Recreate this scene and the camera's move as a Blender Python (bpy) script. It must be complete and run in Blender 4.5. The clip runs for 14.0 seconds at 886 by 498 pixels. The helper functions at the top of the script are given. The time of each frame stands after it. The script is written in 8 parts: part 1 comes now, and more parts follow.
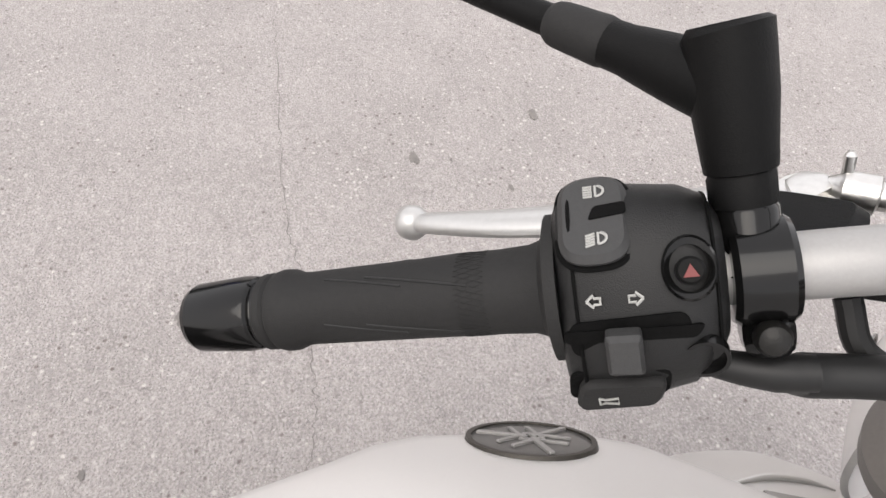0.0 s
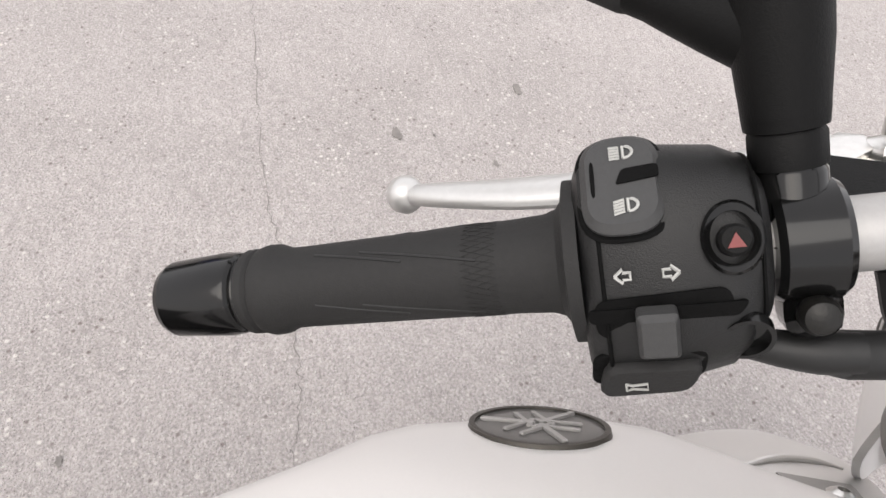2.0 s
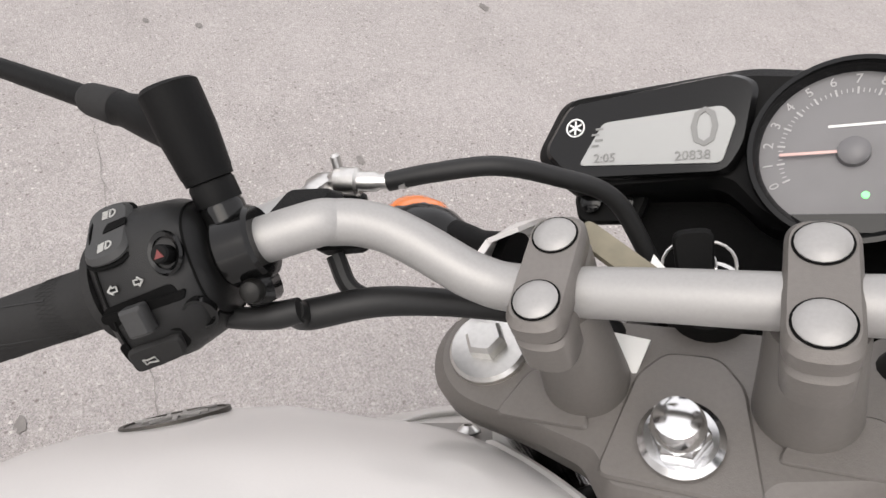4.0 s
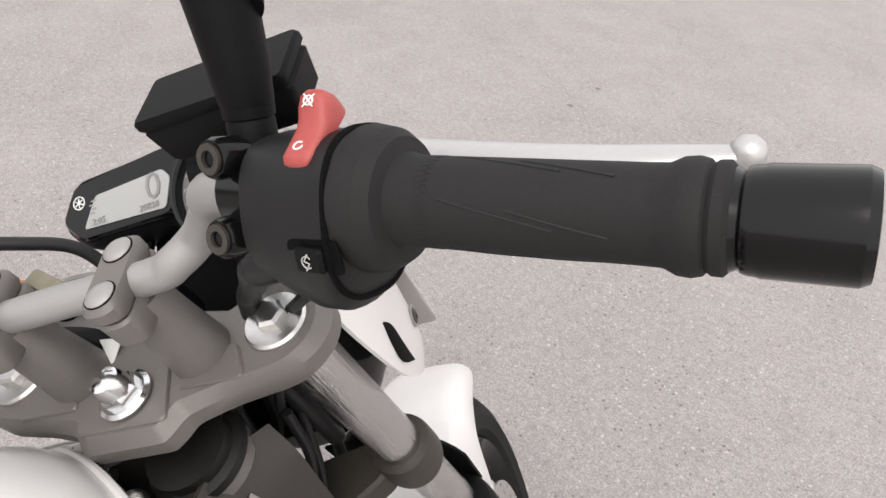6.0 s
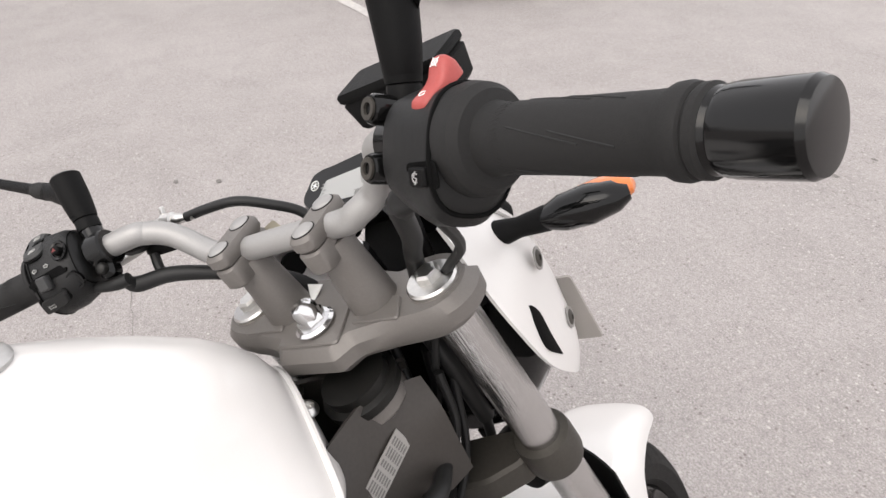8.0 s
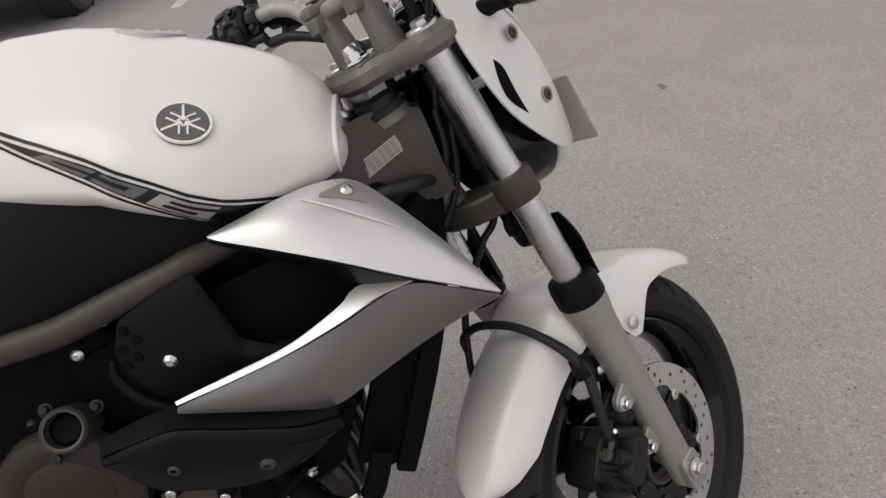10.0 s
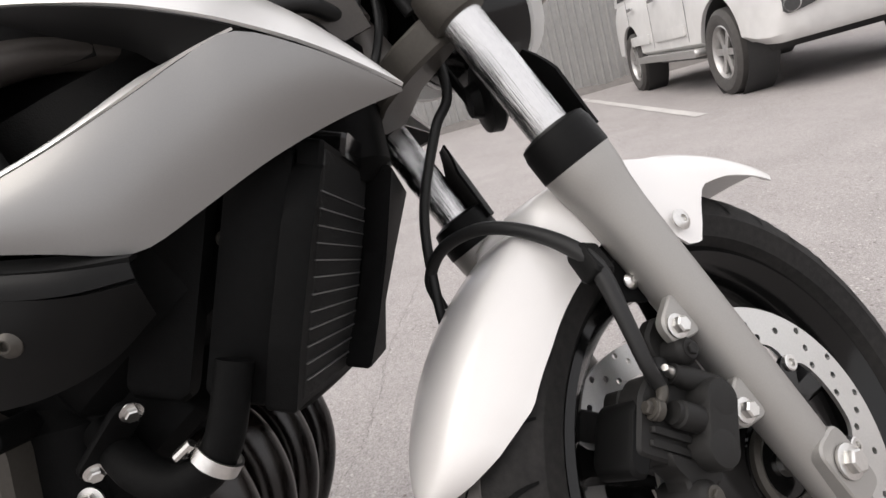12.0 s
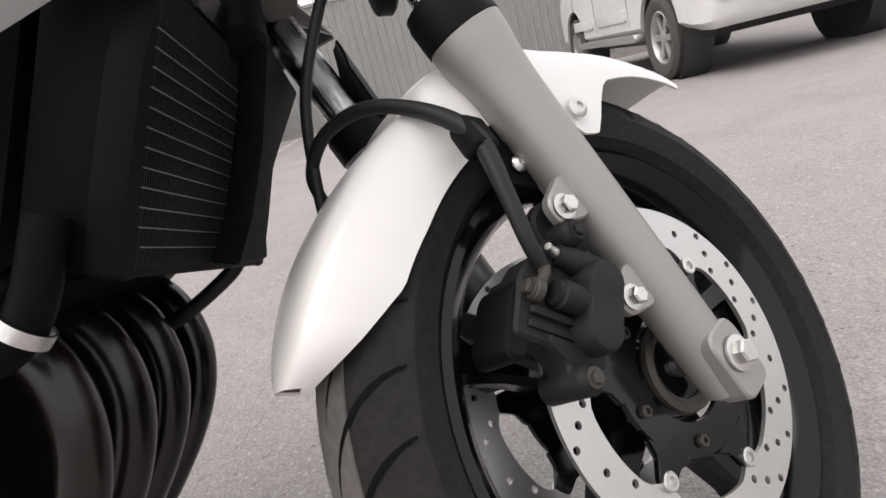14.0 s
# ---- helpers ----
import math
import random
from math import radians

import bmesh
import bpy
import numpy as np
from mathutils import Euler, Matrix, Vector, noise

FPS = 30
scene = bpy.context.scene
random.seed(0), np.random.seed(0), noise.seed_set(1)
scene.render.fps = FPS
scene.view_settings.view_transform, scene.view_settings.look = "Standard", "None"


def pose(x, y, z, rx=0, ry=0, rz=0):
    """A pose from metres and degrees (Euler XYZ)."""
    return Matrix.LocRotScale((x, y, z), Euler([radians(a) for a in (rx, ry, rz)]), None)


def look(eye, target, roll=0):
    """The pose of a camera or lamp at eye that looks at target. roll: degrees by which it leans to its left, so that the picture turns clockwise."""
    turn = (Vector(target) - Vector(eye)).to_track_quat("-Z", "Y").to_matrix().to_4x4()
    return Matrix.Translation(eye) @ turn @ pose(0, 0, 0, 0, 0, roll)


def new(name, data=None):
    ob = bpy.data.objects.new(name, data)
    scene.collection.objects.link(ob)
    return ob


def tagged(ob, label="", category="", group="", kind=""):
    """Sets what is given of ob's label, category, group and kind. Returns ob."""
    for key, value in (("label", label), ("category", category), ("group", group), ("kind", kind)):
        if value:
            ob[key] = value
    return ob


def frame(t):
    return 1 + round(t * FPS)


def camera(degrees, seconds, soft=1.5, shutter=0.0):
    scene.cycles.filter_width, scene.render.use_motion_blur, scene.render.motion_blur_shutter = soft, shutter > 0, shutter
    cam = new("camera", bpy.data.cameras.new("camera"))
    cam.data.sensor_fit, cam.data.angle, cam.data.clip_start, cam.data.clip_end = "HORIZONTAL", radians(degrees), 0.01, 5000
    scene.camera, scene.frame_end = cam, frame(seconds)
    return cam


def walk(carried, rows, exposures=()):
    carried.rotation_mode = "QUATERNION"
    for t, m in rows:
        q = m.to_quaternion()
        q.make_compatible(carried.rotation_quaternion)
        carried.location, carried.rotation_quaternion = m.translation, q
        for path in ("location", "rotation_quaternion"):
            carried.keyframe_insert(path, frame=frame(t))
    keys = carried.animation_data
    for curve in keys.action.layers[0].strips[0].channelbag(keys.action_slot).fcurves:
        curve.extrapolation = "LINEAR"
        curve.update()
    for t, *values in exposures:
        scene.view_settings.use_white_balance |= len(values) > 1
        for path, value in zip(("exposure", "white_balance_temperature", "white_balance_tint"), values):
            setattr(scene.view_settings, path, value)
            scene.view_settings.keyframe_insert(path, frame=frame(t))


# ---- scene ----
cam = camera(69.8, 14.0)
PATH = [
    (0, (-0.198, -0.601, 1.135), (-1.337, -0.127, -0.44), 9.8),
    (0.5, (-0.217, -0.61, 1.112), (-1.328, -0.149, -0.486), 10.5),
    (1, (-0.223, -0.609, 1.104), (-1.295, -0.115, -0.511), 12.1),
    (1.5, (-0.221, -0.609, 1.104), (-1.27, -0.102, -0.522), 12.8),
    (2, (-0.211, -0.603, 1.115), (-1.28, -0.083, -0.493), 12.0),
    (2.5, (-0.189, -0.584, 1.136), (-1.309, -0.041, -0.43), 10.0),
    (3, (-0.174, -0.568, 1.145), (-1.309, 0.004, -0.399), 9.8),
    (3.5, (-0.138, -0.533, 1.165), (-1.268, 0.152, -0.336), 8.2),
    (3.9, (-0.092, -0.501, 1.189), (-1.222, 0.272, -0.27), 7.8),
    (4, (-0.079, -0.497, 1.196), (-1.212, 0.293, -0.25), 7.8),
    (4.2, (-0.058, -0.487, 1.204), (-1.197, 0.328, -0.224), 7.0),
    (6.3, (0.175, -0.408, 1.309), (-0.701, 0.879, 0.054), 7.2),
    (6.5, (0.174, -0.411, 1.309), (-0.717, 0.876, 0.064), 6.9),
    (7, (0.157, -0.404, 1.303), (-0.756, 0.859, 0.05), 6.3),
    (7.5, (0.169, -0.411, 1.293), (-0.934, 0.685, 0.037), 2.7),
    (7.7, (0.203, -0.416, 1.296), (-1.063, 0.548, 0.084), 0.3),
    (9.8, (0.648, -0.325, 1.223), (-1.016, -0.198, 0.121), -7.2),
    (10, (0.677, -0.282, 1.199), (-0.973, -0.215, 0.071), -7.9),
    (10.2, (0.713, -0.265, 1.159), (-0.953, -0.215, 0.053), -8.7),
    (10.5, (0.706, -0.214, 1.1), (-0.954, -0.211, -0.015), -9.6),
    (11, (0.691, -0.189, 0.951), (-1.033, -0.167, -0.062), -13.6),
    (11.5, (0.639, -0.154, 0.778), (-1.159, -0.254, -0.091), -16.7),
    (11.8, (0.604, -0.154, 0.749), (-1.283, -0.331, 0.111), -17.4),
    (12, (0.591, -0.156, 0.722), (-1.344, -0.346, 0.252), -16.0),
    (12.5, (0.578, -0.16, 0.725), (-1.407, -0.369, 0.599), -15.3),
    (13, (0.575, -0.16, 0.711), (-1.411, -0.351, 0.579), -14.3),
    (13.5, (0.573, -0.142, 0.663), (-1.395, -0.242, 0.324), -13.5),
    (14, (0.566, -0.125, 0.61), (-1.357, -0.159, 0.064), -14.0),
]
walk(cam, [(t, look(eye, target, roll)) for t, eye, target, roll in PATH],
     [(0, 0.74), (0.5, 0.58), (1.0, 0.66), (1.5, 0.8), (2.5, 0.82), (3, 0.8), (4.2, 0.6), (6.3, 0.56), (6.5, 0.56), (7.5, 0.7), (7.7, 0.7), (9.8, -0.22), (10.5, -0.1), (11.0, 0.13), (12.0, 0.56), (12.5, 0.5), (13.0, 0.52), (13.5, 0.5), (14, 0.5)])

# ---- light: bright overcast sky ----
world = bpy.data.worlds.new("sky")
scene.world = world
world.use_nodes = True
wn = world.node_tree.nodes
wl = world.node_tree.links
wn.clear()
w_out = wn.new("ShaderNodeOutputWorld")
w_bg = wn.new("ShaderNodeBackground")
w_sky = wn.new("ShaderNodeTexSky")
w_sky.sky_type = "NISHITA"
w_sky.sun_disc = False
w_sky.sun_elevation = radians(52)
w_sky.sun_rotation = radians(150)
w_sky.air_density, w_sky.dust_density, w_sky.ozone_density = 1.0, 6.0, 0.6
w_mix = wn.new("ShaderNodeMix")
w_mix.data_type = "RGBA"
w_mix.inputs[0].default_value = 0.82
w_mix.inputs[7].default_value = (9.2, 8.92, 9.0, 1)
wl.new(w_sky.outputs[0], w_mix.inputs[6])
wl.new(w_mix.outputs[2], w_bg.inputs[0])
w_bg.inputs[1].default_value = 0.12
wl.new(w_bg.outputs[0], w_out.inputs[0])
sun_data = bpy.data.lights.new("sun", "SUN")
sun_data.energy, sun_data.angle, sun_data.color = 0.9, radians(48), (1.0, 0.97, 0.93)
sun = new("sun", sun_data)
sun.matrix_world = look((0, 0, 0), (-0.28, 0.5, -0.85))
scene.view_settings.exposure = 0.0

# ---- materials ----


def material(name, color, rough=0.5, metal=0.0, var=0.12, scale=60.0, bump=0.0, bump_scale=400.0, coat=0.0, rough_var=0.12, big=6.0, tint=None, spec=0.5):
    """A surface with colour and gloss that vary at two scales and a fine relief."""
    m = bpy.data.materials.new(name)
    m.use_nodes = True
    n, l = m.node_tree.nodes, m.node_tree.links
    p = n["Principled BSDF"]
    co = n.new("ShaderNodeTexCoord")
    fine, wide = n.new("ShaderNodeTexNoise"), n.new("ShaderNodeTexNoise")
    fine.inputs["Scale"].default_value, wide.inputs["Scale"].default_value = scale, big
    fine.inputs["Detail"].default_value, wide.inputs["Detail"].default_value = 6, 4
    for t in (fine, wide):
        l.new(co.outputs["Object"], t.inputs["Vector"])
    both = n.new("ShaderNodeMath")
    both.operation = "ADD"
    l.new(fine.outputs[0], both.inputs[0])
    l.new(wide.outputs[0], both.inputs[1])
    ramp = n.new("ShaderNodeMapRange")
    ramp.inputs[1].default_value, ramp.inputs[2].default_value = 0.6, 1.4
    ramp.inputs[3].default_value, ramp.inputs[4].default_value = 0.0, 1.0
    l.new(both.outputs[0], ramp.inputs[0])
    mix = n.new("ShaderNodeMix")
    mix.data_type = "RGBA"
    c = Vector(color)
    t = Vector(tint) if tint else c
    mix.inputs[6].default_value = (*(c * (1 - var)), 1)
    mix.inputs[7].default_value = (*(t * (1 + var)), 1)
    l.new(ramp.outputs[0], mix.inputs[0])
    l.new(mix.outputs[2], p.inputs["Base Color"])
    rr = n.new("ShaderNodeMapRange")
    rr.inputs[3].default_value, rr.inputs[4].default_value = max(rough - rough_var, 0.02), min(rough + rough_var, 1)
    l.new(wide.outputs[0], rr.inputs[0])
    l.new(rr.outputs[0], p.inputs["Roughness"])
    p.inputs["Metallic"].default_value = metal
    p.inputs["Coat Weight"].default_value = coat
    p.inputs["Coat Roughness"].default_value = 0.06
    p.inputs["Specular IOR Level"].default_value = spec
    if bump:
        bn = n.new("ShaderNodeTexNoise")
        bn.inputs["Scale"].default_value, bn.inputs["Detail"].default_value = bump_scale, 3
        l.new(co.outputs["Object"], bn.inputs["Vector"])
        b = n.new("ShaderNodeBump")
        b.inputs["Strength"].default_value, b.inputs["Distance"].default_value = bump, 0.002
        l.new(bn.outputs[0], b.inputs["Height"])
        l.new(b.outputs[0], p.inputs["Normal"])
    return m


M = {
    "white": material("white_pearl_paint", (0.71, 0.69, 0.67), 0.32, var=0.02, scale=900, coat=0.5, rough_var=0.08),
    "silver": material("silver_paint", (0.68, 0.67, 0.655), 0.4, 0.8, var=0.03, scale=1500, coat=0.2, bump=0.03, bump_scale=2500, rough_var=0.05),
    # same silver paint, base darkened for sides that mirror the ground
    "shaded_silver": material("shaded_silver_paint", (0.23, 0.227, 0.223), 0.42, 0.88, var=0.06, scale=1500, coat=0.25, bump=0.03, bump_scale=2500, rough_var=0.05),
    "alloy": material("painted_cast_alloy", (0.165, 0.153, 0.142), 0.5, 0.35, var=0.08, scale=500, bump=0.12, bump_scale=1500),
    "bar": material("satin_bar_paint", (0.34, 0.333, 0.325), 0.5, 0.5, var=0.06, scale=700, bump=0.05, bump_scale=2000),
    "leg": material("fork_leg_paint", (0.31, 0.3, 0.285), 0.42, 0.5, var=0.05, scale=700, bump=0.05, bump_scale=2000),
    "chrome": material("hard_chrome", (0.72, 0.72, 0.72), 0.16, 1.0, var=0.03, scale=200, rough_var=0.04),
    "steel": material("zinc_steel", (0.62, 0.61, 0.59), 0.3, 1.0, var=0.12, scale=300, bump=0.06, bump_scale=900),
    "lever": material("polished_lever_alloy", (0.52, 0.515, 0.505), 0.4, 0.65, var=0.06, scale=300),
    "disc": material("ground_brake_steel", (0.55, 0.545, 0.53), 0.35, 0.85, var=0.1, scale=500, bump=0.1, bump_scale=900),
    "black": material("black_plastic", (0.0046, 0.0046, 0.0046), 0.5, spec=0.11, var=0.25, scale=700, bump=0.15, bump_scale=1800),
    "gloss": material("gloss_black", (0.004, 0.004, 0.004), 0.13, spec=0.3, var=0.2, scale=300, coat=0.04, rough_var=0.05),
    "switch": material("switch_housing_plastic", (0.008, 0.008, 0.008), 0.42, spec=0.3, var=0.15, scale=900, bump=0.2, bump_scale=2200),
    "rubber": material("grip_rubber", (0.0165, 0.0162, 0.016), 0.7, spec=0.25, var=0.15, scale=500, bump=0.15, bump_scale=1500),
    "tyre": material("tyre_rubber", (0.0095, 0.009, 0.0088), 0.75, spec=0.2, var=0.35, scale=120, bump=0.2, bump_scale=500, tint=(0.017, 0.016, 0.015)),
    "hose": material("hose_rubber", (0.01, 0.01, 0.01), 0.5, spec=0.35, var=0.2, scale=400),
    "dark": material("dark_engine_paint", (0.0035, 0.0035, 0.0035), 0.6, spec=0.06, var=0.35, scale=150, bump=0.2, bump_scale=600),
    "cover": material("engine_cover_paint", (0.06, 0.055, 0.048), 0.45, 0.4, spec=0.3, var=0.15, scale=300, bump=0.1, bump_scale=900),
    "panel": material("frame_cover_plastic", (0.0052, 0.0052, 0.0052), 0.47, spec=0.12, var=0.2, scale=700, bump=0.12, bump_scale=1800),
    "rocker": material("rocker_plastic", (0.035, 0.035, 0.035), 0.5, spec=0.35, var=0.12, scale=600, bump=0.1, bump_scale=1500),
    "frame_paint": material("brown_grey_frame_paint", (0.05, 0.045, 0.041), 0.42, 0.25, spec=0.3, var=0.12, scale=300, bump=0.06, bump_scale=900),
    "casing": material("brown_engine_casing", (0.031, 0.028, 0.025), 0.42, 0.3, spec=0.3, var=0.2, scale=250, bump=0.1, bump_scale=900),
    "case": material("engine_case_paint", (0.015, 0.0145, 0.0135), 0.4, 0.3, spec=0.3, var=0.2, scale=300, bump=0.1, bump_scale=900),
    "pipe": material("sooty_header_steel", (0.0045, 0.004, 0.0039), 0.22, 0.1, var=0.4, scale=40, bump=0.1, bump_scale=500, tint=(0.009, 0.0062, 0.0052)),
    "fin": material("radiator_fin", (0.006, 0.006, 0.006), 0.5, 0.3, var=0.2),
    "rail": material("radiator_core_rib", (0.12, 0.12, 0.12), 0.45, 0.6, var=0.15),
    "symbol": material("dim_white_symbol", (0.33, 0.33, 0.315), 0.5, var=0.05),
    "hazard_red": material("hazard_red_plastic", (0.13, 0.016, 0.015), 0.5, var=0.1, scale=500),
    "cast": material("cast_black_paint", (0.0115, 0.011, 0.0105), 0.55, spec=0.25, var=0.2, scale=300, bump=0.25, bump_scale=1400),
    "red": material("red_switch_plastic", (0.37, 0.066, 0.058), 0.45, var=0.1, scale=500),
    "mark": material("white_print", (0.75, 0.75, 0.73), 0.5, var=0.05),
    "lcd": material("lcd_panel", (0.35, 0.354, 0.346), 0.25, var=0.04, scale=30),
    "digit": material("lcd_digit", (0.2, 0.2, 0.194), 0.3, var=0.05),
    # base colour lightened to include the reflection in the dial's glass
    "dial": material("dial_face", (0.15, 0.146, 0.15), 0.35, var=0.08),
    "amber": material("amber_lens", (0.65, 0.17, 0.03), 0.15, var=0.1, coat=0.6),
    "label": material("aluminium_label", (0.3, 0.29, 0.275), 0.5, 0.3, var=0.08),
    "print": material("label_print", (0.13, 0.125, 0.12), 0.5, var=0.05),
    "dial_print": material("dim_dial_print", (0.42, 0.415, 0.41), 0.5, var=0.05),
    "decal": material("black_decal", (0.006, 0.006, 0.006), 0.35, spec=0.2, coat=0.12, var=0.1),
    "decal_dim": material("dim_grey_decal", (0.085, 0.082, 0.078), 0.35, coat=0.2, var=0.05),
    "decal_grey": material("grey_decal", (0.27, 0.262, 0.252), 0.35, coat=0.2, var=0.05),
    "tread_worn": material("scuffed_tread", (0.085, 0.077, 0.072), 0.9, var=0.35, scale=120),
    "car_white": material("car_white_paint", (0.6, 0.592, 0.58), 0.36, var=0.1, scale=8, coat=0.4, big=1.5),
    "car_dark": material("car_dark_paint", (0.03, 0.03, 0.032), 0.3, coat=0.5, var=0.1),
    "car_trim": material("car_black_trim", (0.03, 0.03, 0.03), 0.55, var=0.2),
    "car_glass": material("car_tinted_glass", (0.11, 0.112, 0.115), 0.06, var=0.1, coat=0.3, rough_var=0.02),
    # light grey base imitates the bright sky in and through the windscreen
    "car_screen": material("car_windscreen_glass", (0.3, 0.305, 0.31), 0.08, var=0.25, coat=0.6, rough_var=0.03, scale=3, big=0.8),
    "car_tyre": material("dusty_car_tyre", (0.06, 0.056, 0.053), 0.85, var=0.25, scale=30, bump=0.3, bump_scale=90),
    "car_rim": material("car_alloy_rim", (0.45, 0.44, 0.43), 0.35, 0.7, var=0.12, scale=40),
    "car_chrome": material("car_chrome", (0.6, 0.6, 0.6), 0.18, 1.0, var=0.08),
    "lamp_glass": material("car_lamp_lens", (0.34, 0.34, 0.335), 0.12, 0.35, var=0.2, scale=25, coat=0.8),
    "fence": material("weathered_grey_sheet", (0.3, 0.295, 0.285), 0.5, 0.1, var=0.12, scale=9, bump=0.1, bump_scale=60, big=1.2),
    "fence_blue": material("blue_painted_sheet", (0.16, 0.17, 0.36), 0.5, var=0.1, scale=9),
    "bark": material("bare_twig_bark", (0.16, 0.14, 0.125), 0.9, var=0.2, scale=40),
    "line": material("worn_road_paint", (0.5, 0.48, 0.46), 0.85, var=0.25, scale=25, bump=0.4, bump_scale=150, big=2.5),
    "stain": material("oil_spot", (0.17, 0.157, 0.148), 0.8, var=0.3, scale=80),
}


def see_through(name, color, alpha, rough):
    m = bpy.data.materials.new(name)
    m.use_nodes = True
    p = m.node_tree.nodes["Principled BSDF"]
    p.inputs["Base Color"].default_value = (*color, 1)
    p.inputs["Alpha"].default_value, p.inputs["Roughness"].default_value = alpha, rough
    return m


M["acrylic"] = see_through("smoky_acrylic", (0.4, 0.37, 0.34), 0.65, 0.2)
M["lens"] = see_through("clear_lens", (0.85, 0.85, 0.83), 0.45, 0.08)


def lamp_material(name, color, strength):
    m = material(name, color, 0.3, var=0.02)
    p = m.node_tree.nodes["Principled BSDF"]
    p.inputs["Emission Color"].default_value = (*color, 1)
    p.inputs["Emission Strength"].default_value = strength
    return m


M["green_led"] = lamp_material("green_indicator", (0.15, 0.8, 0.2), 1.2)


def asphalt():
    """Old sun-bleached asphalt: pale stones of several sizes in a grey-beige binder, darker damp patches, small cracks."""
    m = bpy.data.materials.new("bleached_asphalt")
    m.use_nodes = True
    n, l = m.node_tree.nodes, m.node_tree.links
    p = n["Principled BSDF"]
    co = n.new("ShaderNodeTexCoord")

    def tex(kind, scale, **more):
        t = n.new(kind)
        t.inputs["Scale"].default_value = scale
        for key, value in more.items():
            t.inputs[key].default_value = value
        l.new(co.outputs["Object"], t.inputs["Vector"])
        return t

    def ramp(source, a, b, lo, hi):
        r = n.new("ShaderNodeMapRange")
        for i, v in enumerate((a, b, lo, hi)):
            r.inputs[i + 1].default_value = v
        l.new(source, r.inputs[0])
        return r.outputs[0]

    def blend(factor, a, b):
        x = n.new("ShaderNodeMix")
        x.data_type = "RGBA"
        for slot, v in ((0, factor), (6, a), (7, b)):
            if isinstance(v, tuple):
                x.inputs[slot].default_value = (*v, 1)
            else:
                l.new(v, x.inputs[slot])
        return x.outputs[2]

    wide = tex("ShaderNodeTexNoise", 0.55, Detail=6)
    mid = tex("ShaderNodeTexNoise", 5.0, Detail=8, Roughness=0.65)
    patch = tex("ShaderNodeTexNoise", 1.7, Detail=9, Roughness=0.72, Distortion=0.6)
    grain = tex("ShaderNodeTexNoise", 170.0, Detail=4, Roughness=0.75)
    coarse = tex("ShaderNodeTexNoise", 48.0, Detail=5, Roughness=0.8)
    stones = tex("ShaderNodeTexVoronoi", 190.0)
    pebbles = tex("ShaderNodeTexVoronoi", 70.0)
    cracks = tex("ShaderNodeTexVoronoi", 0.7)
    cracks.feature = "DISTANCE_TO_EDGE"
    warp = n.new("ShaderNodeMixRGB")
    warp.blend_type = "LINEAR_LIGHT"
    warp.inputs[0].default_value = 0.12
    l.new(co.outputs["Object"], warp.inputs[1])
    l.new(mid.outputs["Color"], warp.inputs[2])
    l.new(warp.outputs[0], cracks.inputs["Vector"])
    base = blend(ramp(wide.outputs[0], 0.3, 0.7, 0, 1), (0.325, 0.301, 0.292), (0.4, 0.372, 0.362))
    base = blend(ramp(mid.outputs[0], 0.3, 0.7, 0, 0.9), base, (0.425, 0.395, 0.384))
    base = blend(ramp(patch.outputs[0], 0.42, 0.66, 0, 0.55), base, (0.305, 0.282, 0.272))
    base = blend(ramp(mid.outputs[0], 0.6, 0.78, 0, 0.35), base, (0.25, 0.231, 0.222))
    base = blend(ramp(coarse.outputs[0], 0.34, 0.5, 0.5, 0.0), base, (0.22, 0.204, 0.197))
    base = blend(ramp(coarse.outputs[0], 0.55, 0.68, 0.0, 0.5), base, (0.58, 0.545, 0.53))
    base = blend(ramp(grain.outputs[0], 0.36, 0.52, 0.6, 0.0), base, (0.185, 0.17, 0.163))
    base = blend(ramp(grain.outputs[0], 0.54, 0.68, 0.0, 0.5), base, (0.58, 0.545, 0.53))
    stone_tone = n.new("ShaderNodeSeparateColor")
    l.new(stones.outputs["Color"], stone_tone.inputs[0])
    chosen = n.new("ShaderNodeMath")
    chosen.operation = "MULTIPLY"
    l.new(ramp(stones.outputs["Distance"], 0.22, 0.4, 1, 0), chosen.inputs[0])
    l.new(ramp(stone_tone.outputs[0], 0.84, 0.9, 0, 0.6), chosen.inputs[1])
    base = blend(chosen.outputs[0], base, (0.62, 0.6, 0.575))
    pebble_tone = n.new("ShaderNodeSeparateColor")
    l.new(pebbles.outputs["Color"], pebble_tone.inputs[0])
    pick = n.new("ShaderNodeMath")
    pick.operation = "MULTIPLY"
    l.new(ramp(pebbles.outputs["Distance"], 0.12, 0.24, 1, 0), pick.inputs[0])
    l.new(ramp(pebble_tone.outputs[1], 0.975, 0.985, 0, 0.6), pick.inputs[1])
    base = blend(pick.outputs[0], base, (0.62, 0.6, 0.57))
    # loose chips and pitted spots, gathered where the surface is worn through
    chips = tex("ShaderNodeTexVoronoi", 62.0)
    chips.inputs["Randomness"].default_value = 1.0
    chip_tone = n.new("ShaderNodeSeparateColor")
    l.new(chips.outputs["Color"], chip_tone.inputs[0])
    worn = ramp(patch.outputs[0], 0.4, 0.54, 0.25, 1.0)

    def times(a, b):
        x = n.new("ShaderNodeMath")
        x.operation = "MULTIPLY"
        l.new(a, x.inputs[0])
        l.new(b, x.inputs[1])
        return x.outputs[0]

    spot = times(ramp(chips.outputs["Distance"], 0.14, 0.32, 1, 0), worn)
    base = blend(times(spot, ramp(chip_tone.outputs[0], 0.74, 0.8, 0, 0.85)), base, (0.15, 0.125, 0.117))
